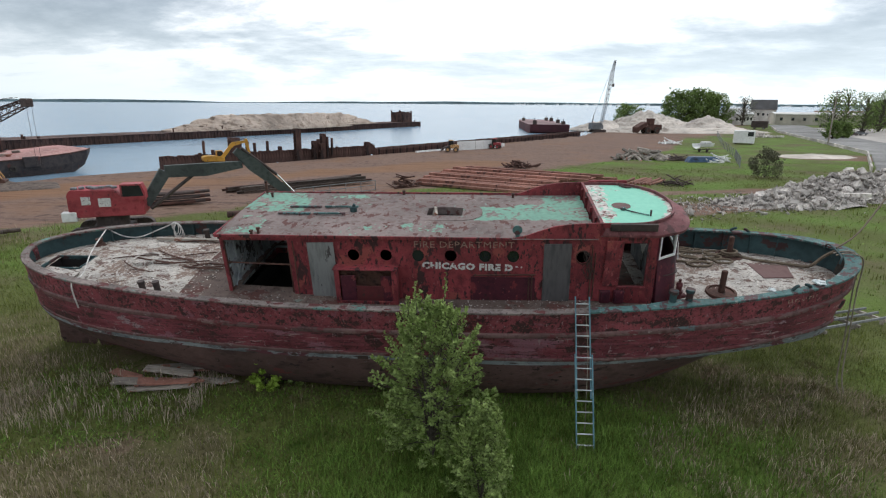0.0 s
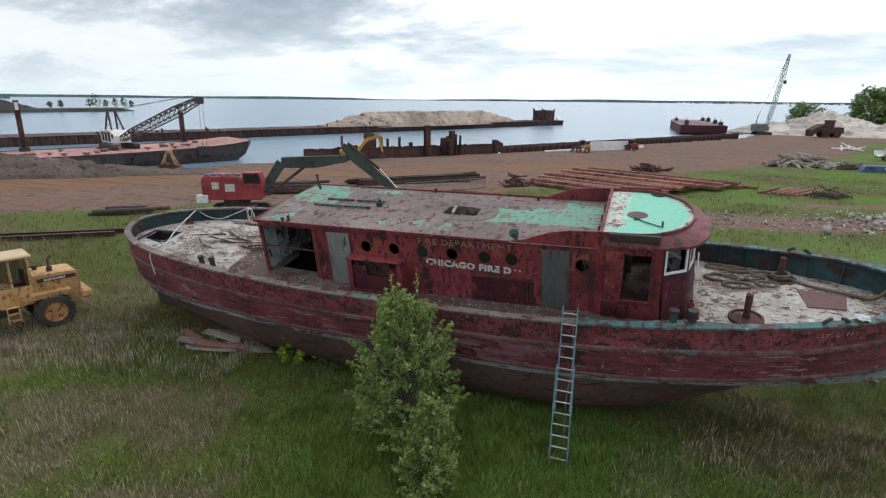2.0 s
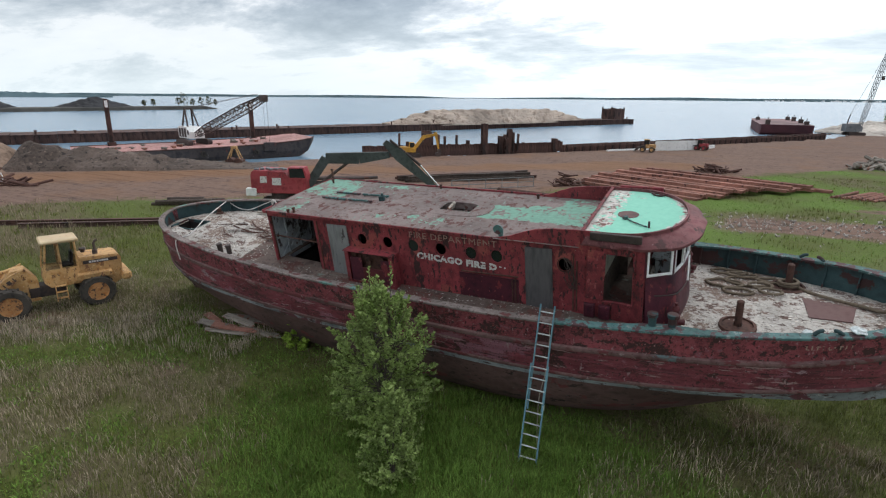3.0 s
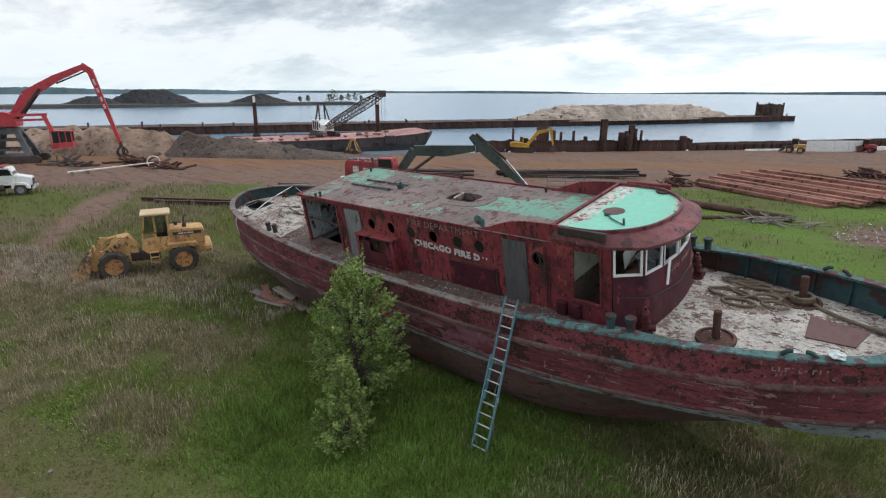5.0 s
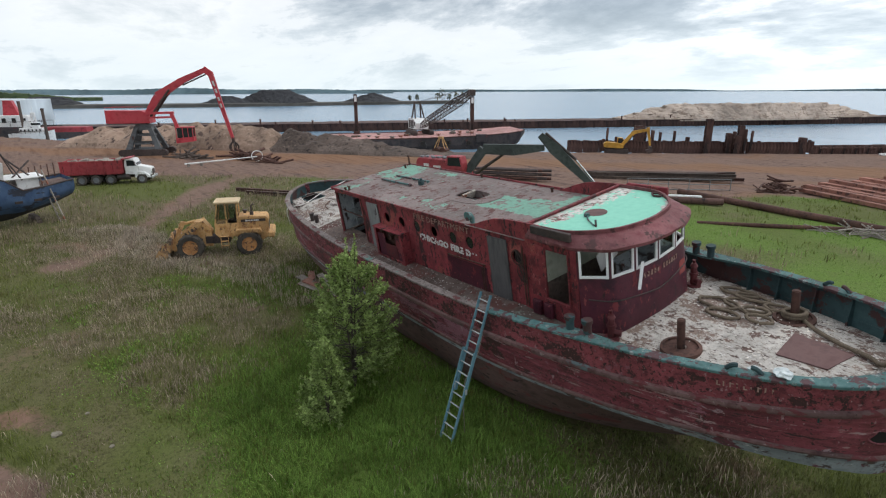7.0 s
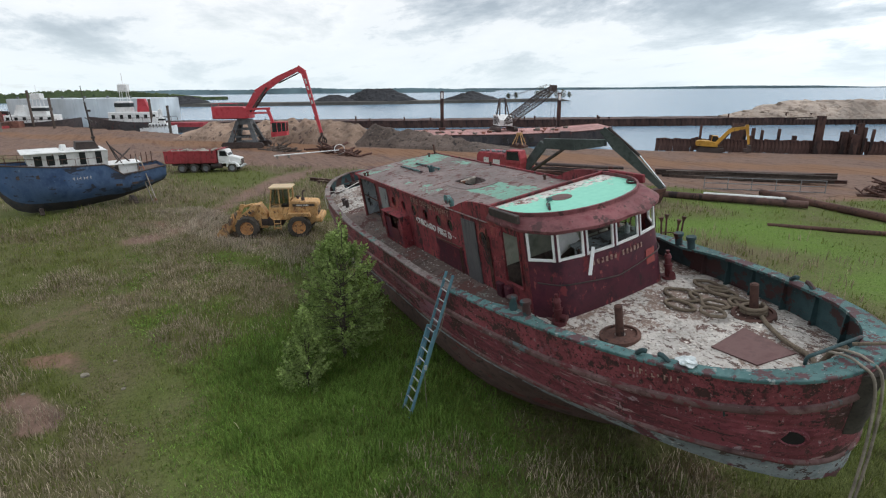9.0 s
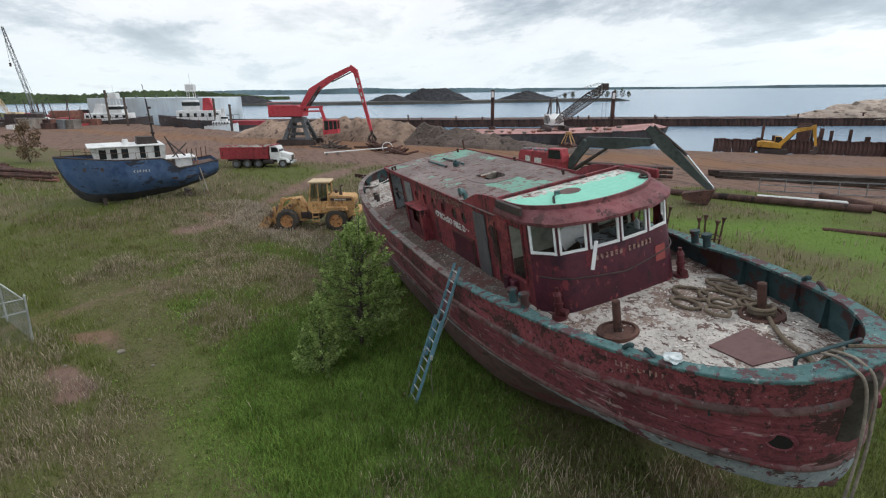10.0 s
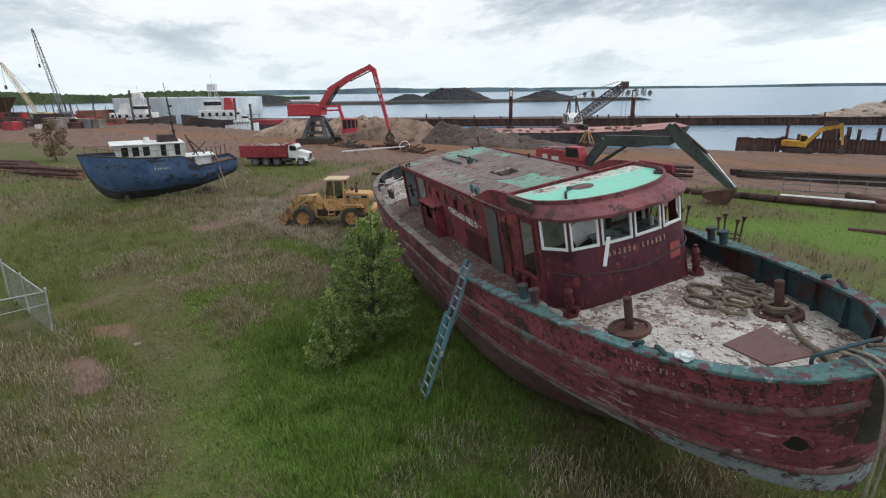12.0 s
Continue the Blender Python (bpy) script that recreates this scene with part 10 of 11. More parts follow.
def house(x, y, heading, L, W, h, pitch, wall_m, roof_m, label, cat="house", windows=5):
    root = thing("house" if cat == "house" else "long_hall", pose(x, y, float(gz(x, y)) - 0.2, 0, 0, heading), label, cat)
    bm = B()
    prism(bm, [(-W / 2, 0), (W / 2, 0), (W / 2, h), (0, h + pitch), (-W / 2, h)], L, pose(0, 0, 0, 0, 0, 90) @ pose(0, 0, 0))
    part("wall", bm, wall_m, root)
    bm = B()
    for s in (-1, 1):
        a, b = Vector((0, 0, h + pitch + 0.15)), Vector((0, s * (W / 2 + 0.5), h - 0.1))
        slab(bm, [(-L / 2 - 0.4, a.y, a.z), (L / 2 + 0.4, a.y, a.z), (L / 2 + 0.4, b.y, b.z), (-L / 2 - 0.4, b.y, b.z)], [(-L / 2 - 0.4, a.y, a.z - 0.2), (L / 2 + 0.4, a.y, a.z - 0.2), (L / 2 + 0.4, b.y, b.z - 0.2), (-L / 2 - 0.4, b.y, b.z - 0.2)])
    part("roof", bm, roof_m, root)
    for s in (-1, 1):
        for i in range(windows):
            bm = B()
            box(bm, (-L / 2 + (i + 0.5) * L / windows, s * (W / 2 + 0.02), h * 0.55), (min(1.4, L / windows * 0.5), 0.08, min(1.6, h * 0.4)))
            part("window", bm, dark_glass, root)
    return root


house(182, 326, -14, 50, 20, 6.0, 0.8, hall_wall, pale_roof, "long low tan hall with a pale roof", "hall", 9)
house(186, 405, -20, 15, 12, 8.0, 6.0, house_wall, shingle, "house with a steep dark roof near the lake")
house(133, 318, 30, 14, 9, 6.0, 3.0, house_wall, pale_roof, "white gabled house behind the trees")
house(248, 352, 10, 18, 11, 5.0, 3.5, house_wall, shingle, "grey house with a dark roof")


def big_tree(x, y, h, s, seed, material, label, count=5200, size=0.42, shape="dome", low=0.08):
    return tree("tree", x, y, h, s, seed, material, label, 44, count, size, shape, low, trunk_r=0.3 * h / 10, group="shore trees")


big_tree(90, 280, 15.5, 8.5, 31, leaf_far, "broad green willow by the lake", 8000, 0.45)
big_tree(101, 284, 16.5, 8.5, 32, leaf_far, "broad green willow by the lake", 8000, 0.45)
big_tree(111, 289, 14.5, 7.5, 33, leaf_far, "broad green willow by the lake", 5200, 0.45)
big_tree(64, 272, 9.5, 6.5, 34, leaf_far, "green willow behind the sand heap", 4000, 0.4)
big_tree(131, 306, 14.5, 6.5, 35, leaf_grey, "bare-branched tree just in leaf", 700, 0.3, low=0.3)
for k in range(11):
    rr2 = random.Random(50 + k)
    big_tree(196 + 14 * k + rr2.uniform(-5, 5), 318 + 10 * rr2.uniform(-3, 3), rr2.uniform(9, 14), rr2.uniform(5, 8), 60 + k, leaf_far, "leafy street tree by the houses", 2600, 0.55)
for k, (x, y, h) in enumerate(((110, 190, 5.5), (117, 196, 5), (131, 228, 14), (140, 236, 16), (150, 240, 15), (160, 246, 16))):
    big_tree(x, y, h, h * 0.42, 90 + k, leaf_far, "young street tree by the car park", 1800, 0.3)
tree("grey_bush", 41.3, 86.2, 4.0, 2.2, 77, leaf_grey, "loose grey-green bush in the plot", 26, 4200, 0.12, "dome", 0.08, 0.05, cat="bush")
tree("brown_bush", -72.0, -17.0, 5.2, 2.2, 78, leaf_mat("brown_leaf", (0.10, 0.06, 0.035), (0.15, 0.10, 0.06), (0.20, 0.14, 0.09)), "brown-leaved young tree by the pipe rows", 26, 2600, 0.13, "oval", 0.12, 0.07)

cont = thing("white_box_van", gpose(70, 161, -20), "white site container with a dark window", "container")
bm = B()
box(bm, (0, 0, 2.0), (5.2, 3.0, 3.4), bev=0.08)
part("body", bm, white_paint, cont)
bm = B()
box(bm, (1.5, -1.51, 2.8), (1.4, 0.04, 1.2))
part("window", bm, dark_glass, cont)
bm = B()
for x_ in (-1.9, 1.9):
    box(bm, (x_, 0, 0.2), (0.5, 2.6, 0.5))
part("footing", bm, wood_dark, cont)
tr = thing("boat_trailer", gpose(49, 132, 35), "white dinghy on a trailer in the plot", "boat")
bm = B()
rows = []
for i in range(13):
    f = i / 12
    w = 1.2 * math.sin(math.pi * min(1, 0.35 + 0.65 * (1 - f)) * 0.5) if f < 0.99 else 0.05
    rows.append([(-3 + 6 * f, -w, 1.9), (-3 + 6 * f, -w * 0.8, 1.2), (-3 + 6 * f, 0, 0.8 + 0.5 * f), (-3 + 6 * f, w * 0.8, 1.2), (-3 + 6 * f, w, 1.9)])
grid(bm, rows)
part("hull", bm, white_paint, tr)
bm = B()
box(bm, (0.2, 0, 2.1), (2.2, 1.6, 0.5), bev=0.15)
part("cover", bm, pale_roof, tr)
bm = B()
for s in (-1, 1):
    box(bm, (0, s * 0.7, 0.6), (6, 0.12, 0.12))
    rod(bm, (-0.4, s * 1.1, 0.35), (-0.4, s * 0.85, 0.35), 0.35, seg=12)
part("trailer", bm, steel_dark, tr)
blue_net = thing("blue_hull_scrap", gpose(40, 108.5, 10), "blue upturned skiff among scrap", "skiff")
bm = B()
prism(bm, [(-3, 0), (3, 0), (3.4, 0.5), (2.2, 1.0), (-2.4, 1.0)], 1.4)
part("shell", bm, blue_hull, blue_net)
tangle("scrap_knot", 43.5, 109, 2.6, 1.6, 1.3, 26, white_paint, "pale broken boards by a fence", 15, "scrap heaps", 0.08, 1.4)
tangle("brush_pile", 36.5, 111.5, 2.2, 1.8, 1.2, 26, wood_dark, "brown brush heap on the grass", 16, "scrap heaps", 0.08, 1.4, "brush pile")
tangle("scrap_knot", 49, 157, 3.0, 1.2, 1.0, 24, white_paint, "pale broken boards on the grass", 17, "scrap heaps", 0.10, 1.6)
tangle("stone_row", 91, 196, 7, 2.0, 1.2, 40, conc, "row of pale rubble by the road", 18, "scrap heaps", 0.25, 1.2)
fence2 = thing("wire_fence", pose(0, 0, 0), "wire fence on grey posts along the plot", "fence")
fa = [(43.5, 100, 0), (50, 118, 0), (60, 150, 0), (80, 206, 0)]
fence2_pts = []
for (x0, y0, _), (x1, y1, _) in zip(fa[:-1], fa[1:]):
    for i in range(8):
        fence2_pts.append((x0 + (x1 - x0) * i / 8, y0 + (y1 - y0) * i / 8))
for x, y in fence2_pts:
    bm = B()
    rod(bm, (x, y, float(gz(x, y)) - 0.2), (x, y, float(gz(x, y)) + 1.8), 0.06, seg=6)
    part("post", bm, grey_steel, fence2)
for h in (0.3, 0.7, 1.1, 1.5, 1.75):
    bm = B()
    tube(bm, [(x, y, float(gz(x, y)) + h) for x, y in fence2_pts], 0.015, 4)
    part("wire", bm, grey_steel, fence2)
curb = thing("guard_wall", pose(0, 0, 0), "low pale wall along the road", "wall", kind="structure")
for (x0, y0), (x1, y1) in zip(R0[:-2], R0[1:-1]):
    for i in range(6):
        f = (i + 0.5) / 6
        x, y = x0 + (x1 - x0) * f, y0 + (y1 - y0) * f
        L = math.hypot(x1 - x0, y1 - y0) / 6
        bm = B()
        box(bm, (0, 0, 0.35), (L * 0.97, 0.3, 0.9), bev=0.03)
        part("block", bm, conc, curb, m=pose(x + 2, y, float(gz(x, y)), 0, 0, math.degrees(math.atan2(y1 - y0, x1 - x0))))
up_ = thing("utility_pole", gpose(93, 162, 30), "wooden utility pole with a crossarm by the road", "utility pole")
bm = B()
rod(bm, (0, 0, -0.5), (0, 0, 14.5), 0.2, 0.13, seg=10)
part("pole", bm, wood_old, up_)
bm = B()
box(bm, (0, 0, 14.0), (4.6, 0.18, 0.22))
part("crossarm", bm, wood_old, up_)
for x_ in (-2.0, -0.8, 0.8, 2.0):
    bm = B()
    rod(bm, (x_, 0, 14.1), (x_, 0, 14.45), 0.08, seg=7)
    part("insulator", bm, dark_glass, up_)


def car(x, y, heading, paint, label):
    root = thing("parked_car", pose(x, y, -1.0, 0, 0, heading), label, "car", group="parked cars")
    bm = B()
    prism(bm, [(-2.2, 0.35), (2.2, 0.35), (2.2, 0.8), (1.2, 0.95), (-2.1, 1.0)], 1.75)
    part("body", bm, paint, root)
    bm = B()
    prism(bm, [(-1.6, 0.95), (0.9, 0.93), (0.35, 1.48), (-1.2, 1.5)], 1.6)
    part("cabin", bm, dark_glass, root)
    for wx in (-1.35, 1.35):
        for s in (-1, 1):
            wheel(root, (wx, s * 0.8, 0.33), 0.33, 0.22, grey_steel, lugs=False)


car(126, 207, 20, steel_dark, "black car parked in the lot")
car(133, 213, 20, grey_steel, "grey car parked in the lot")
car(150, 250, 100, white_paint, "white car parked in the lot")
car(160, 285, 40, steel_dark, "black car parked by the hall")

mound("gravel_patch", 69, 124, 9.5, 5.5, 0.35, 12, pale_sand, "pale bare gravel patch in the plot", "gravel", 31, rough=0.3, flat=0.4)
tl = thing("dark_trailer", gpose(118, 258, -30), "dark covered trailer standing by the road", "trailer")
bm = B()
box(bm, (0, 0, 2.2), (6.5, 2.5, 2.8), bev=0.1)
part("body", bm, steel_dark, tl)
for x_ in (-1.8, 1.8):
    for s_ in (-1, 1):
        wheel(tl, (x_, s_ * 1.05, 0.45), 0.45, 0.3, grey_steel, lugs=False)

# ---- blue boat ashore ----
bb = thing("blue_boat", pose(-36.9, 1.5, 0.05, -3, 0, -75.5), "old blue fishing boat propped up on grass", "boat")


def bb_half(x):
    f = (x + 6.0) / 12.2
    return 1.95 * (min(1.0, 0.72 + 0.9 * f) if f < 0.32 else 1.0) * (1 - max(0.0, (f - 0.45) / 0.55) ** 2.2)


def bb_rail(x):
    return float(np.interp(x, [-6, -4.2, -2.6, -2.0, -1.5, 2, 6.2], [3.10, 2.85, 2.72, 3.2, 3.65, 3.70, 4.05]))


def bb_keel(x):
    return float(np.interp(x, [-6, -4.5, -2, 1, 3.8, 4.6, 5.2, 5.6, 6.0, 6.2], [1.6, 1.0, 0.35, 0.0, 0.02, 0.3, 0.95, 1.8, 3.0, 3.95]))


for name, fa0, fa1, m_, lb in (("topside_plating", 0.0, 0.78, blue_hull, "blue painted topsides"), ("bottom_plating", 0.78, 1.0, surf("black_bottom", [(0.024, 0.030, 0.046), (0.040, 0.046, 0.062), (0.074, 0.066, 0.066)], 1.2, 0.85, spots=[((0.09, 0.045, 0.035), 2.0, 0.63, (1, 1, 0.6))]), "blue-black stained bottom")):
    bm = B()
    for s in (-1, 1):
        rows = []
        for i in range(41):
            x = -6 + 12.2 * i / 40
            b, zr, zk = max(bb_half(x), 0.03), bb_rail(x), bb_keel(x)
            row = []
            for j in range(7):
                f = fa0 + (fa1 - fa0) * j / 6
                row.append((x, s * b * (1 - 0.10 * f - 0.88 * max(0, (f - 0.45) / 0.55) ** 1.7), zr + (zk - zr) * f))
            rows.append(row)
        grid(bm, rows)
        bm.faces.new([bm.verts.new(p) for p in rows[0]] + [bm.verts.new((-6, 0, rows[0][-1][2])), bm.verts.new((-6, 0, rows[0][0][2]))])
    part(name, bm, m_, bb, lb, smooth=True)
bm = B()
grid(bm, [[(x, bb_half(x) * k * 0.97, bb_rail(x) - 0.25 + 0.04 * (1 - k * k)) for k in np.linspace(-1, 1, 5)] for x in np.linspace(-5.9, 5.9, 30)])
part("deck", bm, side_deck_mat, bb)
for s in (-1, 1):
    bm = B()
    tube(bm, [(x, s * bb_half(x), bb_rail(x)) for x in np.linspace(-6, 6.1, 40)], 0.06, 6)
    part("rail", bm, steel_dark, bb)
bm = B()
prism(bm, [(-1.7, 2.9), (3.3, 3.0), (3.6, 4.7), (1.8, 4.75), (-1.9, 4.65)], 2.3)
hs = part("deckhouse", bm, surf("chalky_white", [(0.38, 0.385, 0.37), (0.50, 0.505, 0.49), (0.58, 0.58, 0.565)], 1.6, 0.7, spots=[((0.22, 0.11, 0.07), 2.4, 0.62, (1, 1, 0.4))]), bb, "white deckhouse streaked with rust")
bm = B()
box(bm, (2.5, 0, 4.74), (2.6, 2.7, 0.10), bev=0.03)
box(bm, (0.0, 0, 4.70), (3.6, 2.5, 0.08), bev=0.03)
part("house_roof", bm, white_paint, hs)
for x_ in (-1.2, -0.1, 1.2, 2.0, 2.8):
    for s in (-1, 1):
        bm = B()
        box(bm, (x_, s * 1.152, 4.15), (0.5 if x_ > 1 else 0.42, 0.02, 0.75 if x_ > 1 else 0.95))
        part("window", bm, dark_glass, hs)
bm = B()
prism(bm, [(-3.9, 2.2), (-2.6, 2.2), (-2.5, 3.4), (-3.9, 3.35)], 1.7)
part("aft_house", bm, white_paint, bb)
bm = B()
box(bm, (-3.0, 0, 3.42), (2.6, 2.1, 0.07), bev=0.02)
part("aft_roof", bm, white_paint, bb)
bm = B()
prism(bm, [(-1.5, 4.7), (0.2, 4.7), (0.1, 5.35), (-1.2, 5.3)], 1.0)
part("funnel", bm, steel_dark, bb, "black funnel casing")
bm = B()
rod(bm, (-1.35, 0, 3.3), (-1.05, 0, 8.4), 0.10, 0.06, seg=8)
rod(bm, (-1.05, 0, 8.3), (-0.95, 0, 9.6), 0.03, seg=6)
rod(bm, (-1.15, -1.7, 7.0), (-1.15, 1.7, 7.0), 0.045, seg=6)
for z_ in (5.6, 6.4, 7.7):
    box(bm, (-1.2, 0.1, z_), (0.3, 0.22, 0.16), bev=0.02)
for s in (-1, 1):
    rod(bm, (-2.9, s * 0.9, 3.3), (-2.1, 0, 5.2), 0.05, seg=6)
part("mast", bm, steel_dark, bb, "dark mast with a crosstree")
bm = B()
rod(bm, (-3.6, 0, 3.4), (-2.2, 0, 4.9), 0.07, seg=6)
rod(bm, (-2.4, 0.4, 3.4), (-3.8, -0.3, 4.5), 0.06, seg=6)
part("derrick", bm, steel_dark, bb)
bm = B()
rod(bm, (1.0, 0.3, 4.75), (1.0, 0.3, 5.2), 0.3, 0.2, seg=12)
part("radar_dome", bm, white_paint, bb)
for x_ in np.linspace(-5.6, -4.0, 5):
    bm = B()
    rod(bm, (x_, -bb_half(x_) * 0.92, bb_rail(x_) - 0.1), (x_, -bb_half(x_) * 0.92, bb_rail(x_) + 0.95), 0.04, seg=6)
    part("stanchion", bm, rust_mat, bb)
bm = B()
for s in (-1, 1):
    tube(bm, [(x, s * bb_half(x) * 0.93, bb_rail(x) + 0.55) for x in np.linspace(-1.2, 5.6, 16)], 0.02, 5)
    for x in np.linspace(-1.2, 5.6, 9):
        rod(bm, (x, s * bb_half(x) * 0.93, bb_rail(x)), (x, s * bb_half(x) * 0.93, bb_rail(x) + 0.55), 0.018, seg=5)
part("hand_rail", bm, rust_mat, bb)
bm = B()
for i in range(6):
    x = -0.3 + 0.22 * i
    for s in (-1, 1):
        box(bm, (x, s * (bb_half(x) * 0.985 + 0.02), 2.72), (0.05, 0.012, 0.22))
        if i % 2:
            box(bm, (x + 0.05, s * (bb_half(x) * 0.985 + 0.02), 2.72), (0.16, 0.012, 0.05))
part("faded_name", bm, letter_white, bb)
for x_ in (-4.6, -3.4, -2.2):
    bm = B()
    for s in (-1, 1):
        box(bm, (x_, s * bb_half(x_) * 0.975, 1.9), (0.45, 0.12, 0.16))
    part("freeing_port", bm, steel_dark, bb)
for x_ in (4.2, 3.0):
    bm = B()
    for s in (-1, 1):
        rod(bm, (x_, s * (bb_half(x_) * 0.97 - 0.1), 3.0), (x_, s * (bb_half(x_) * 0.97 + 0.03), 3.0), 0.16, seg=12)
    part("port_light", bm, steel_dark, bb)
for x_ in (-3.4, 3.2):
    cr = thing("timber_cradle", bb.matrix_world @ pose(x_, 0, 0, 3, 0, 0), "rough timber blocking under the blue boat", "cradle", group="cradles")
    bm = B()
    for k in range(3):
        box(bm, (0, 0, 0.02 + 0.16 * k), (0.3, 2.4 - 0.4 * k, 0.15))
    part("block", bm, wood_dark, cr)
l2 = thing("ladder", pose(0, 0, 0), "old wooden ladder against the blue boat's stern", "ladder")
f2, h2 = Vector((-35.9, 6.5, 0.0)), Vector((-36.75, 5.65, 3.95))
for s in (-1, 1):
    bm = B()
    rod(bm, f2 + Vector((0.13 * s, 0.16 * s, 0)), h2 + Vector((0.13 * s, 0.16 * s, 0)), 0.05, seg=6)
    part("stile", bm, wood_old, l2)
for i in range(9):
    bm = B()
    p = f2.lerp(h2, (i + 0.7) / 10)
    rod(bm, p + Vector((-0.13, -0.16, 0)), p + Vector((0.13, 0.16, 0)), 0.022, seg=6)
    part("rung", bm, wood_old, l2)

# ---- basin to the west: hall, tugs, containers, cranes ----
hw_ = thing("white_hall", pose(-206, -14, WATER, 0, 0, 60), "very long white metal boat hall by the basin", "hall")
for i in range(6):
    bm = B()
    box(bm, (-17 + 7.5 * i, 0, 4.5), (7.45, 22, 9.0 - 0.2 * (i % 2)), bev=0.1)
    part("bay", bm, surf("white_cladding", [(0.47, 0.51, 0.54), (0.56, 0.60, 0.62)], 0.5, 0.6, stretch=(3, 3, 0.1)) if i == 0 else bpy.data.materials["white_cladding"], hw_)
    bm = B()
    rod(bm, (-17 + 7.5 * i, -10.5, 8.9), (-17 + 7.5 * i, -10.5, 9.7), 0.35, seg=8)
    part("roof_vent", bm, grey_steel, hw_)


def tug(x, y, heading, L, k, hullm, housem, label, stack):
    root = thing("tugboat", pose(x, y, WATER + 0.9, 0, 0, heading), label, "boat", group="moored boats")
    bm = B()
    rows = []
    for i in range(21):
        f = i / 20
        X = -L / 2 + L * f
        w = L * 0.14 * (1 - max(0, (f - 0.6) / 0.4) ** 2) * (1 if f > 0.1 else 0.85)
        top_ = k * (1.4 + 1.3 * max(0, f - 0.4) ** 1.5 * 2)
        rows.append([(X, -w, top_), (X, -w * 0.9, -1.6), (X, w * 0.9, -1.6), (X, w, top_)])
    grid(bm, rows)
    part("hull", bm, hullm, root)
    bm = B()
    grid(bm, [[(r[0][0], r[0][1] * q, r[0][2] - 0.25) for q in (-1, 0, 1)] for r in rows])
    part("deck", bm, side_deck_mat, root)
    bm = B()
    box(bm, (0, 0, k * 2.2), (L * 0.52, L * 0.17, k * 2.4), bev=0.12)
    dh = part("deckhouse", bm, housem, root)
    for i in range(6):
        for s_ in (-1, 1):
            w_ = B()
            box(w_, (-L * 0.22 + L * 0.085 * i, s_ * L * 0.0855, k * 2.5), (L * 0.035, 0.05, k * 0.8))
            part("window", w_, dark_glass, dh)
    for s_ in (-1, 1):
        w_ = B()
        tube(w_, [(X_, s_ * L * 0.13, k * 2.3) for X_ in np.linspace(-L * 0.42, L * 0.3, 8)], 0.06, 4)
        for X_ in np.linspace(-L * 0.42, L * 0.3, 8):
            rod(w_, (X_, s_ * L * 0.13, k * 1.2), (X_, s_ * L * 0.13, k * 2.3), 0.05, seg=4)
        part("hand_rail", w_, steel_dark, root)
    bm = B()
    box(bm, (L * 0.10, 0, k * 4.4), (L * 0.16, L * 0.13, k * 2.2), bev=0.12)
    wh = part("wheelhouse", bm, housem, root)
    bm = B()
    box(bm, (L * 0.10, 0, k * 4.8), (L * 0.165, L * 0.135, k * 0.8))
    part("window_band", bm, dark_glass, wh)
    bm = B()
    prism(bm, [(-L * 0.18, k * 3.3), (-L * 0.04, k * 3.3), (-L * 0.06, k * 6.0), (-L * 0.13, k * 6.0)], L * 0.08)
    part("funnel", bm, stack, root)
    bm = B()
    for z_ in (k * 5.5, k * 7.4):
        box(bm, (L * 0.08, 0, z_), (L * 0.11, L * 0.10, 0.12))
    for sx in (-1, 1):
        for sy in (-1, 1):
            rod(bm, (L * 0.08 + sx * L * 0.04, sy * L * 0.04, k * 5.4), (L * 0.08 + sx * L * 0.03, sy * L * 0.03, k * 9.0), 0.1, seg=5)
    box(bm, (L * 0.08, 0, k * 8.2), (L * 0.10, L * 0.09, k * 1.3), bev=0.1)
    rod(bm, (L * 0.08, 0, k * 8.8), (L * 0.08, 0, k * 11), 0.06, seg=5)
    part("mast_tower", bm, housem, root)


tug(-161.9, 0.2, 255, 24, 1.35, barge_side, white_paint, "white and black harbour tug with a red funnel", mach_red)
tug(-147, 6.0, 70, 9, 0.62, white_paint, white_paint, "small white workboat at the quay", white_paint)
tug(-183.6, -27, 72, 26, 1.1, barge_side, white_paint, "white ship with a raked wheelhouse", white_paint)
for k, (x, y, L, c) in enumerate(((-153, 13, 15, barge_side),)):
    root = thing("flat_barge", pose(x, y, WATER, 0, 0, 62), "low dark barge moored in the basin", "barge", group="moored boats")
    bm = B()
    prism(bm, [(-L / 2, 1.5), (-L / 2 + 1, -0.5), (L / 2 - 1, -0.5), (L / 2, 1.5)], 5.0)
    part("hull", bm, c, root)
    bm = B()
    box(bm, (0, 0, 2.1), (L * 0.7, 3.8, 1.2), bev=0.05)
    part("cargo_bin", bm, truck_red, root)
cols_ = [rust_bright, rust_mat, steel_dark, grey_steel, rust_pile, wood_old, white_paint, truck_red]
rr = random.Random(77)
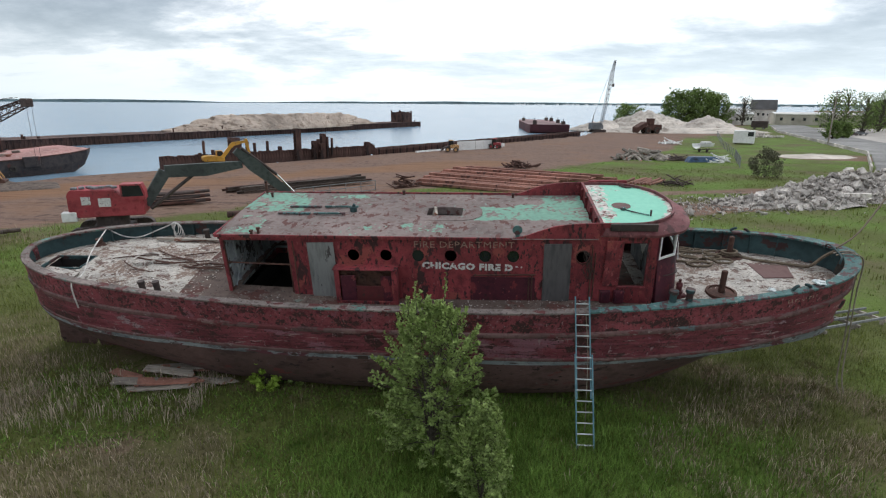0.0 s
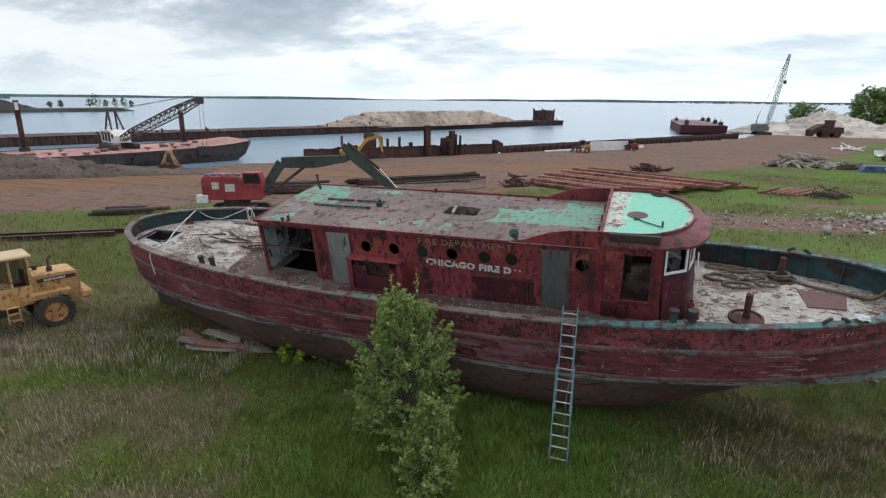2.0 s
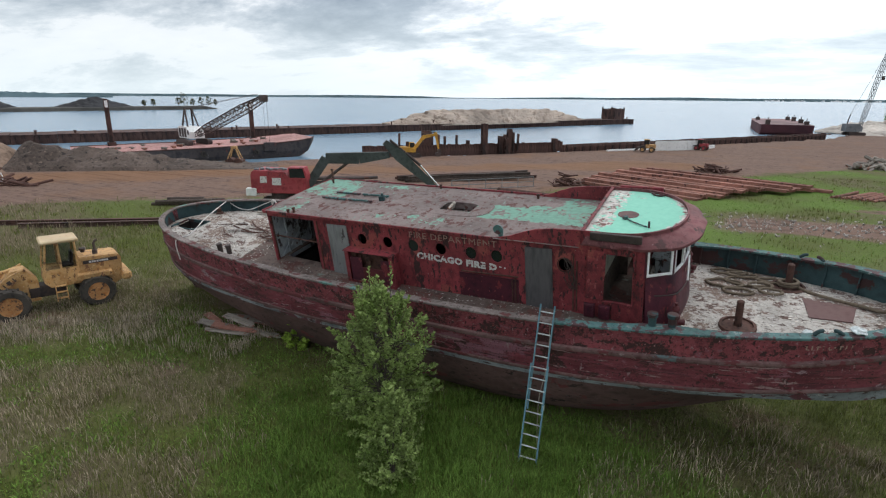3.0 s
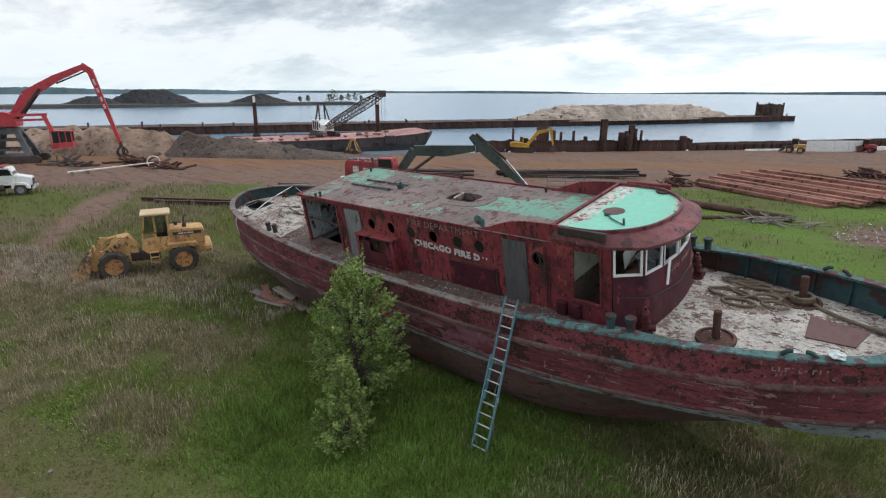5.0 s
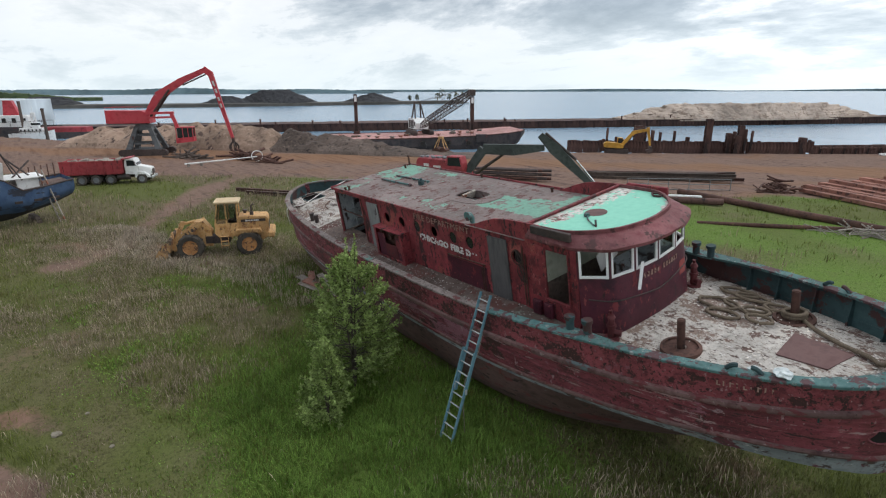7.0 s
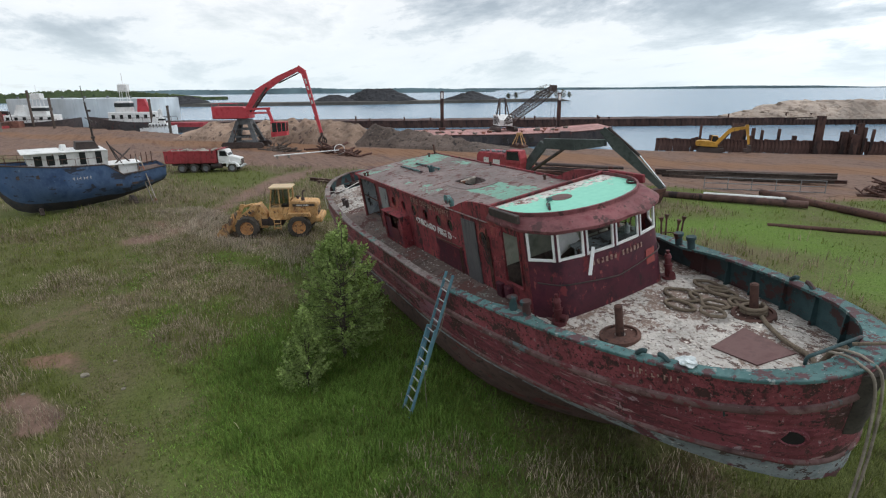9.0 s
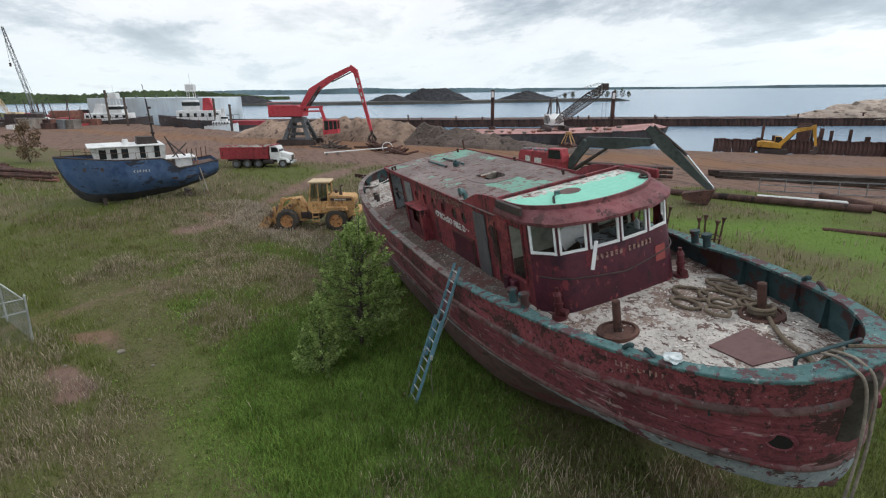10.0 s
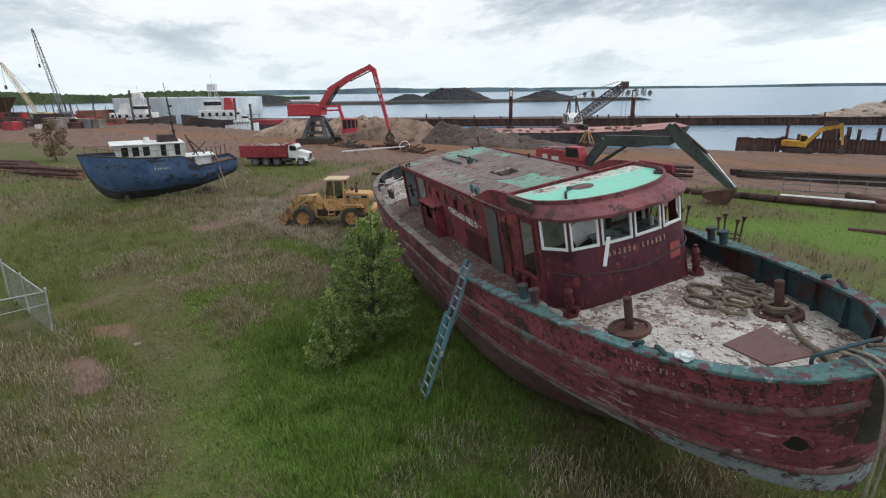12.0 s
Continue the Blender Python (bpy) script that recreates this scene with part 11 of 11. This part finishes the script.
for k in range(74):
    x, y = (rr.uniform(-232, -166), rr.uniform(-76, -42)) if k < 44 else (rr.uniform(-186, -158), rr.uniform(-58, -30))
    L, h = (rr.uniform(2.5, 12), rr.uniform(1.2, 3.6)) if k < 44 else (rr.uniform(1.5, 6), rr.uniform(0.8, 2.6))
    ob = thing("shipping_container", pose(x, y, float(gz(x, y)) - 0.1, 0, 0, 62 + rr.uniform(-12, 12)), "dull steel container and scrap in the far yard", "container", group="far containers")
    bm = B()
    box(bm, (0, 0, h / 2), (L, 2.5, h))
    for i in range(int(L / 0.8)):
        for s in (-1, 1):
            box(bm, (-L / 2 + 0.4 + 0.8 * i, s * 1.27, h / 2), (0.3, 0.06, h * 0.92))
    part("shell", bm, cols_[k % 8], ob)
    if k % 3 == 0:
        bm = B()
        rod(bm, (0, 0, h), (rr.uniform(-1, 1), 0, h + rr.uniform(2, 6)), 0.12, seg=5)
        part("post", bm, steel_dark, ob)
ho = thing("old_ship_hull", pose(-262, -112, -0.4, 0, 0, 66), "long dark brown ship hull ashore", "ship")
bm = B()
prism(bm, [(-32, 9.0), (-29, 1.0), (26, 0.5), (32, 8.5)], 9.0)
part("hull", bm, surf("brown_hull", [(0.06, 0.03, 0.025), (0.10, 0.05, 0.04)], 0.4, 0.9), ho)
bm = B()
box(bm, (8, 0, 10.2), (16, 7, 3.0), bev=0.1)
part("deckhouse", bm, green_in, ho)
lattice_crane(-203, -58, -0.3, -130, 23, 52, "pale yellow lattice crane in the far yard", cat_cream)
lattice_crane(-205, -52, -0.3, -150, 34, 60, "grey lattice crane in the far yard", grey_steel)
for x, y, h in ((-148, 4.5, 9.5), (-140, 8.5, 8.0), (-176, -26, 12), (-168, -20, 10)):
    ob = thing("dolphin_pile", pose(x, y, WATER - 0.5), "dark timber mooring pile in the basin", "pile", group="mooring piles")
    bm = B()
    rod(bm, (0, 0, 0), (0, 0, h), 0.35, 0.28, seg=10)
    rod(bm, (0, 0, h * 0.93), (0, 0, h), 0.33, seg=10)
    part("post", bm, wood_dark, ob)

# ---- far shores ----
def island(name, pts, material, label, z0=-2.4, h=1.4, wid=10):
    bm = B()
    P = smoothpath([(x, y, 0) for x, y in pts], 5)
    rows = []
    for i, p in enumerate(P):
        d = (P[min(i + 1, len(P) - 1)] - P[max(i - 1, 0)]).normalized()
        n_ = Vector((-d.y, d.x, 0))
        k = 0.15 if i in (0, len(P) - 1) else 1.0
        rows.append([p + n_ * w * wid * k + Vector((0, 0, z0 + hh * (h - z0) * k)) for w, hh in ((-1, 0), (-0.9, 0.85), (-0.4, 1.0), (0.4, 1.0), (0.9, 0.85), (1, 0))])
    grid(bm, rows)
    return tagged(part(name, bm, material), label, "island", kind="structure")


shore_earth = surf("shore_bank", [(0.06, 0.055, 0.05), (0.10, 0.095, 0.085)], 0.2, 0.95)
island("spit", [(-470, -50), (-440, 25), (-404, 112), (-386, 212), (-366, 320)], shore_earth, "long low spit with coal heaps in the lake", h=0.9, wid=9)
mound("coal_heap", -446, 18, 24, 11, 5.0, 62, coal, "black coal heap on the spit", "coal heap", 21, z=0.4, n=30, rough=0.08, flat=0.4)
mound("coal_heap", -407, 124, 19, 9, 5.2, 66, coal, "black coal heap on the spit", "coal heap", 23, z=0.4, n=30, rough=0.06, flat=0.2)
mound("coal_heap", -401, 158, 31, 13, 9.0, 72, coal, "broad black coal heap on the spit", "coal heap", 22, z=0.4, n=36, rough=0.05, flat=0.35)
mound("coal_heap", -386, 232, 26, 11, 6.6, 78, coal, "black coal heap on the spit", "coal heap", 24, z=0.4, n=30, rough=0.06, flat=0.1)
for k, (x, y, h) in enumerate(((-377, 262, 4), (-375, 268, 5), (-371, 291, 9), (-370, 298, 5), (-369, 305, 6), (-368, 311, 6.5), (-367, 317, 4.5), (-372, 287, 6))):
    tree("spit_tree", x, y, h, h * 0.4, 120 + k, leaf_grey, "thin tree on the low spit", 16, 170, 0.55, "dome", 0.2, 0.2, group="spit trees").location.z = 1.0
# woods colour lifted to pale blue: the distance haze is painted in
ridge_haze_mat = surf("far_woods_hazed", [(0.125, 0.185, 0.205), (0.155, 0.22, 0.24), (0.185, 0.25, 0.26)], 0.05, 1.0, bump=0, detail=9.0, stretch=(1, 1, 2))
ridge_near = surf("wooded_shore", [(0.022, 0.040, 0.018), (0.050, 0.076, 0.030), (0.095, 0.120, 0.052)], 0.22, 1.0, bump=0, detail=9.0, stretch=(1, 1, 1.6))


def ridge(name, a0, a1, dist, h, seed, material, label, step=0.12, base=WATER - 2, rag=0.04):
    """A far wooded shore, as a low uneven bank with depth."""
    bm = B()
    rows = []
    n_ = int((a1 - a0) / step)
    for i in range(n_ + 1):
        a = radians(a0 + (a1 - a0) * i / n_)
        f = i / n_
        hh = h * (0.66 + 0.30 * noise.noise(Vector((a * 7, seed, 0))) + rag * noise.noise(Vector((a * 160, seed, 3))) + 0.7 * rag * noise.noise(Vector((a * 470, seed, 7)))) * min(1, 8 * f, 8 * (1 - f))
        hh = max(hh, h * 0.2)
        s, c = -math.sin(a), math.cos(a)
        rows.append([(s * dist, c * dist, base), (s * dist, c * dist, WATER + hh), (s * (dist + 40), c * (dist + 40), WATER + hh * 1.05), (s * (dist + 160), c * (dist + 160), base)])
    grid(bm, rows)
    return tagged(part(name, bm, material), label, "far shore", kind="structure")


ridge("far_shore", -62, 25, 3500, 19, 1, ridge_haze_mat, "wooded far shore across the lake, haze painted into its colour")
ridge("far_shore", 25, 66, 3300, 18, 2, ridge_haze_mat, "wooded far shore across the lake, haze painted into its colour")
ridge("far_shore", 58, 100, 1900, 21, 5, ridge_haze_mat, "wooded shore across the bay, tinted with painted haze", step=0.05, rag=0.08)
ridge("wooded_shore", 84, 150, 760, 18, 7, ridge_near, "green wooded shore behind the basin", step=0.05, rag=0.11)
ridge("wooded_shore", -100, -58, 640, 20, 9, ridge_near, "green wooded land behind the houses", step=0.2, rag=0.10)
V, Fq = [], []
r_ = np.random.RandomState(8)
for _ in range(150):
    a = radians(r_.uniform(-45, -2))
    d = 3470
    w, h = r_.uniform(3, 9), r_.uniform(3, 7)
    x, y = -math.sin(a) * d, math.cos(a) * d
    i = len(V)
    V += [(x - w, y - 2, WATER), (x + w, y - 2, WATER), (x + w, y - 2, WATER + h), (x - w, y - 2, WATER + h), (x - w, y + 8, WATER), (x + w, y + 8, WATER), (x + w, y + 8, WATER + h), (x - w, y + 8, WATER + h)]
    Fq += [(i, i + 1, i + 2, i + 3), (i + 1, i + 5, i + 6, i + 2), (i + 4, i, i + 3, i + 7), (i + 3, i + 2, i + 6, i + 7)]
tagged(scatter_mesh("far_houses", V, Fq, white_paint), "tiny white houses on the far shore", "houses", kind="stuff")
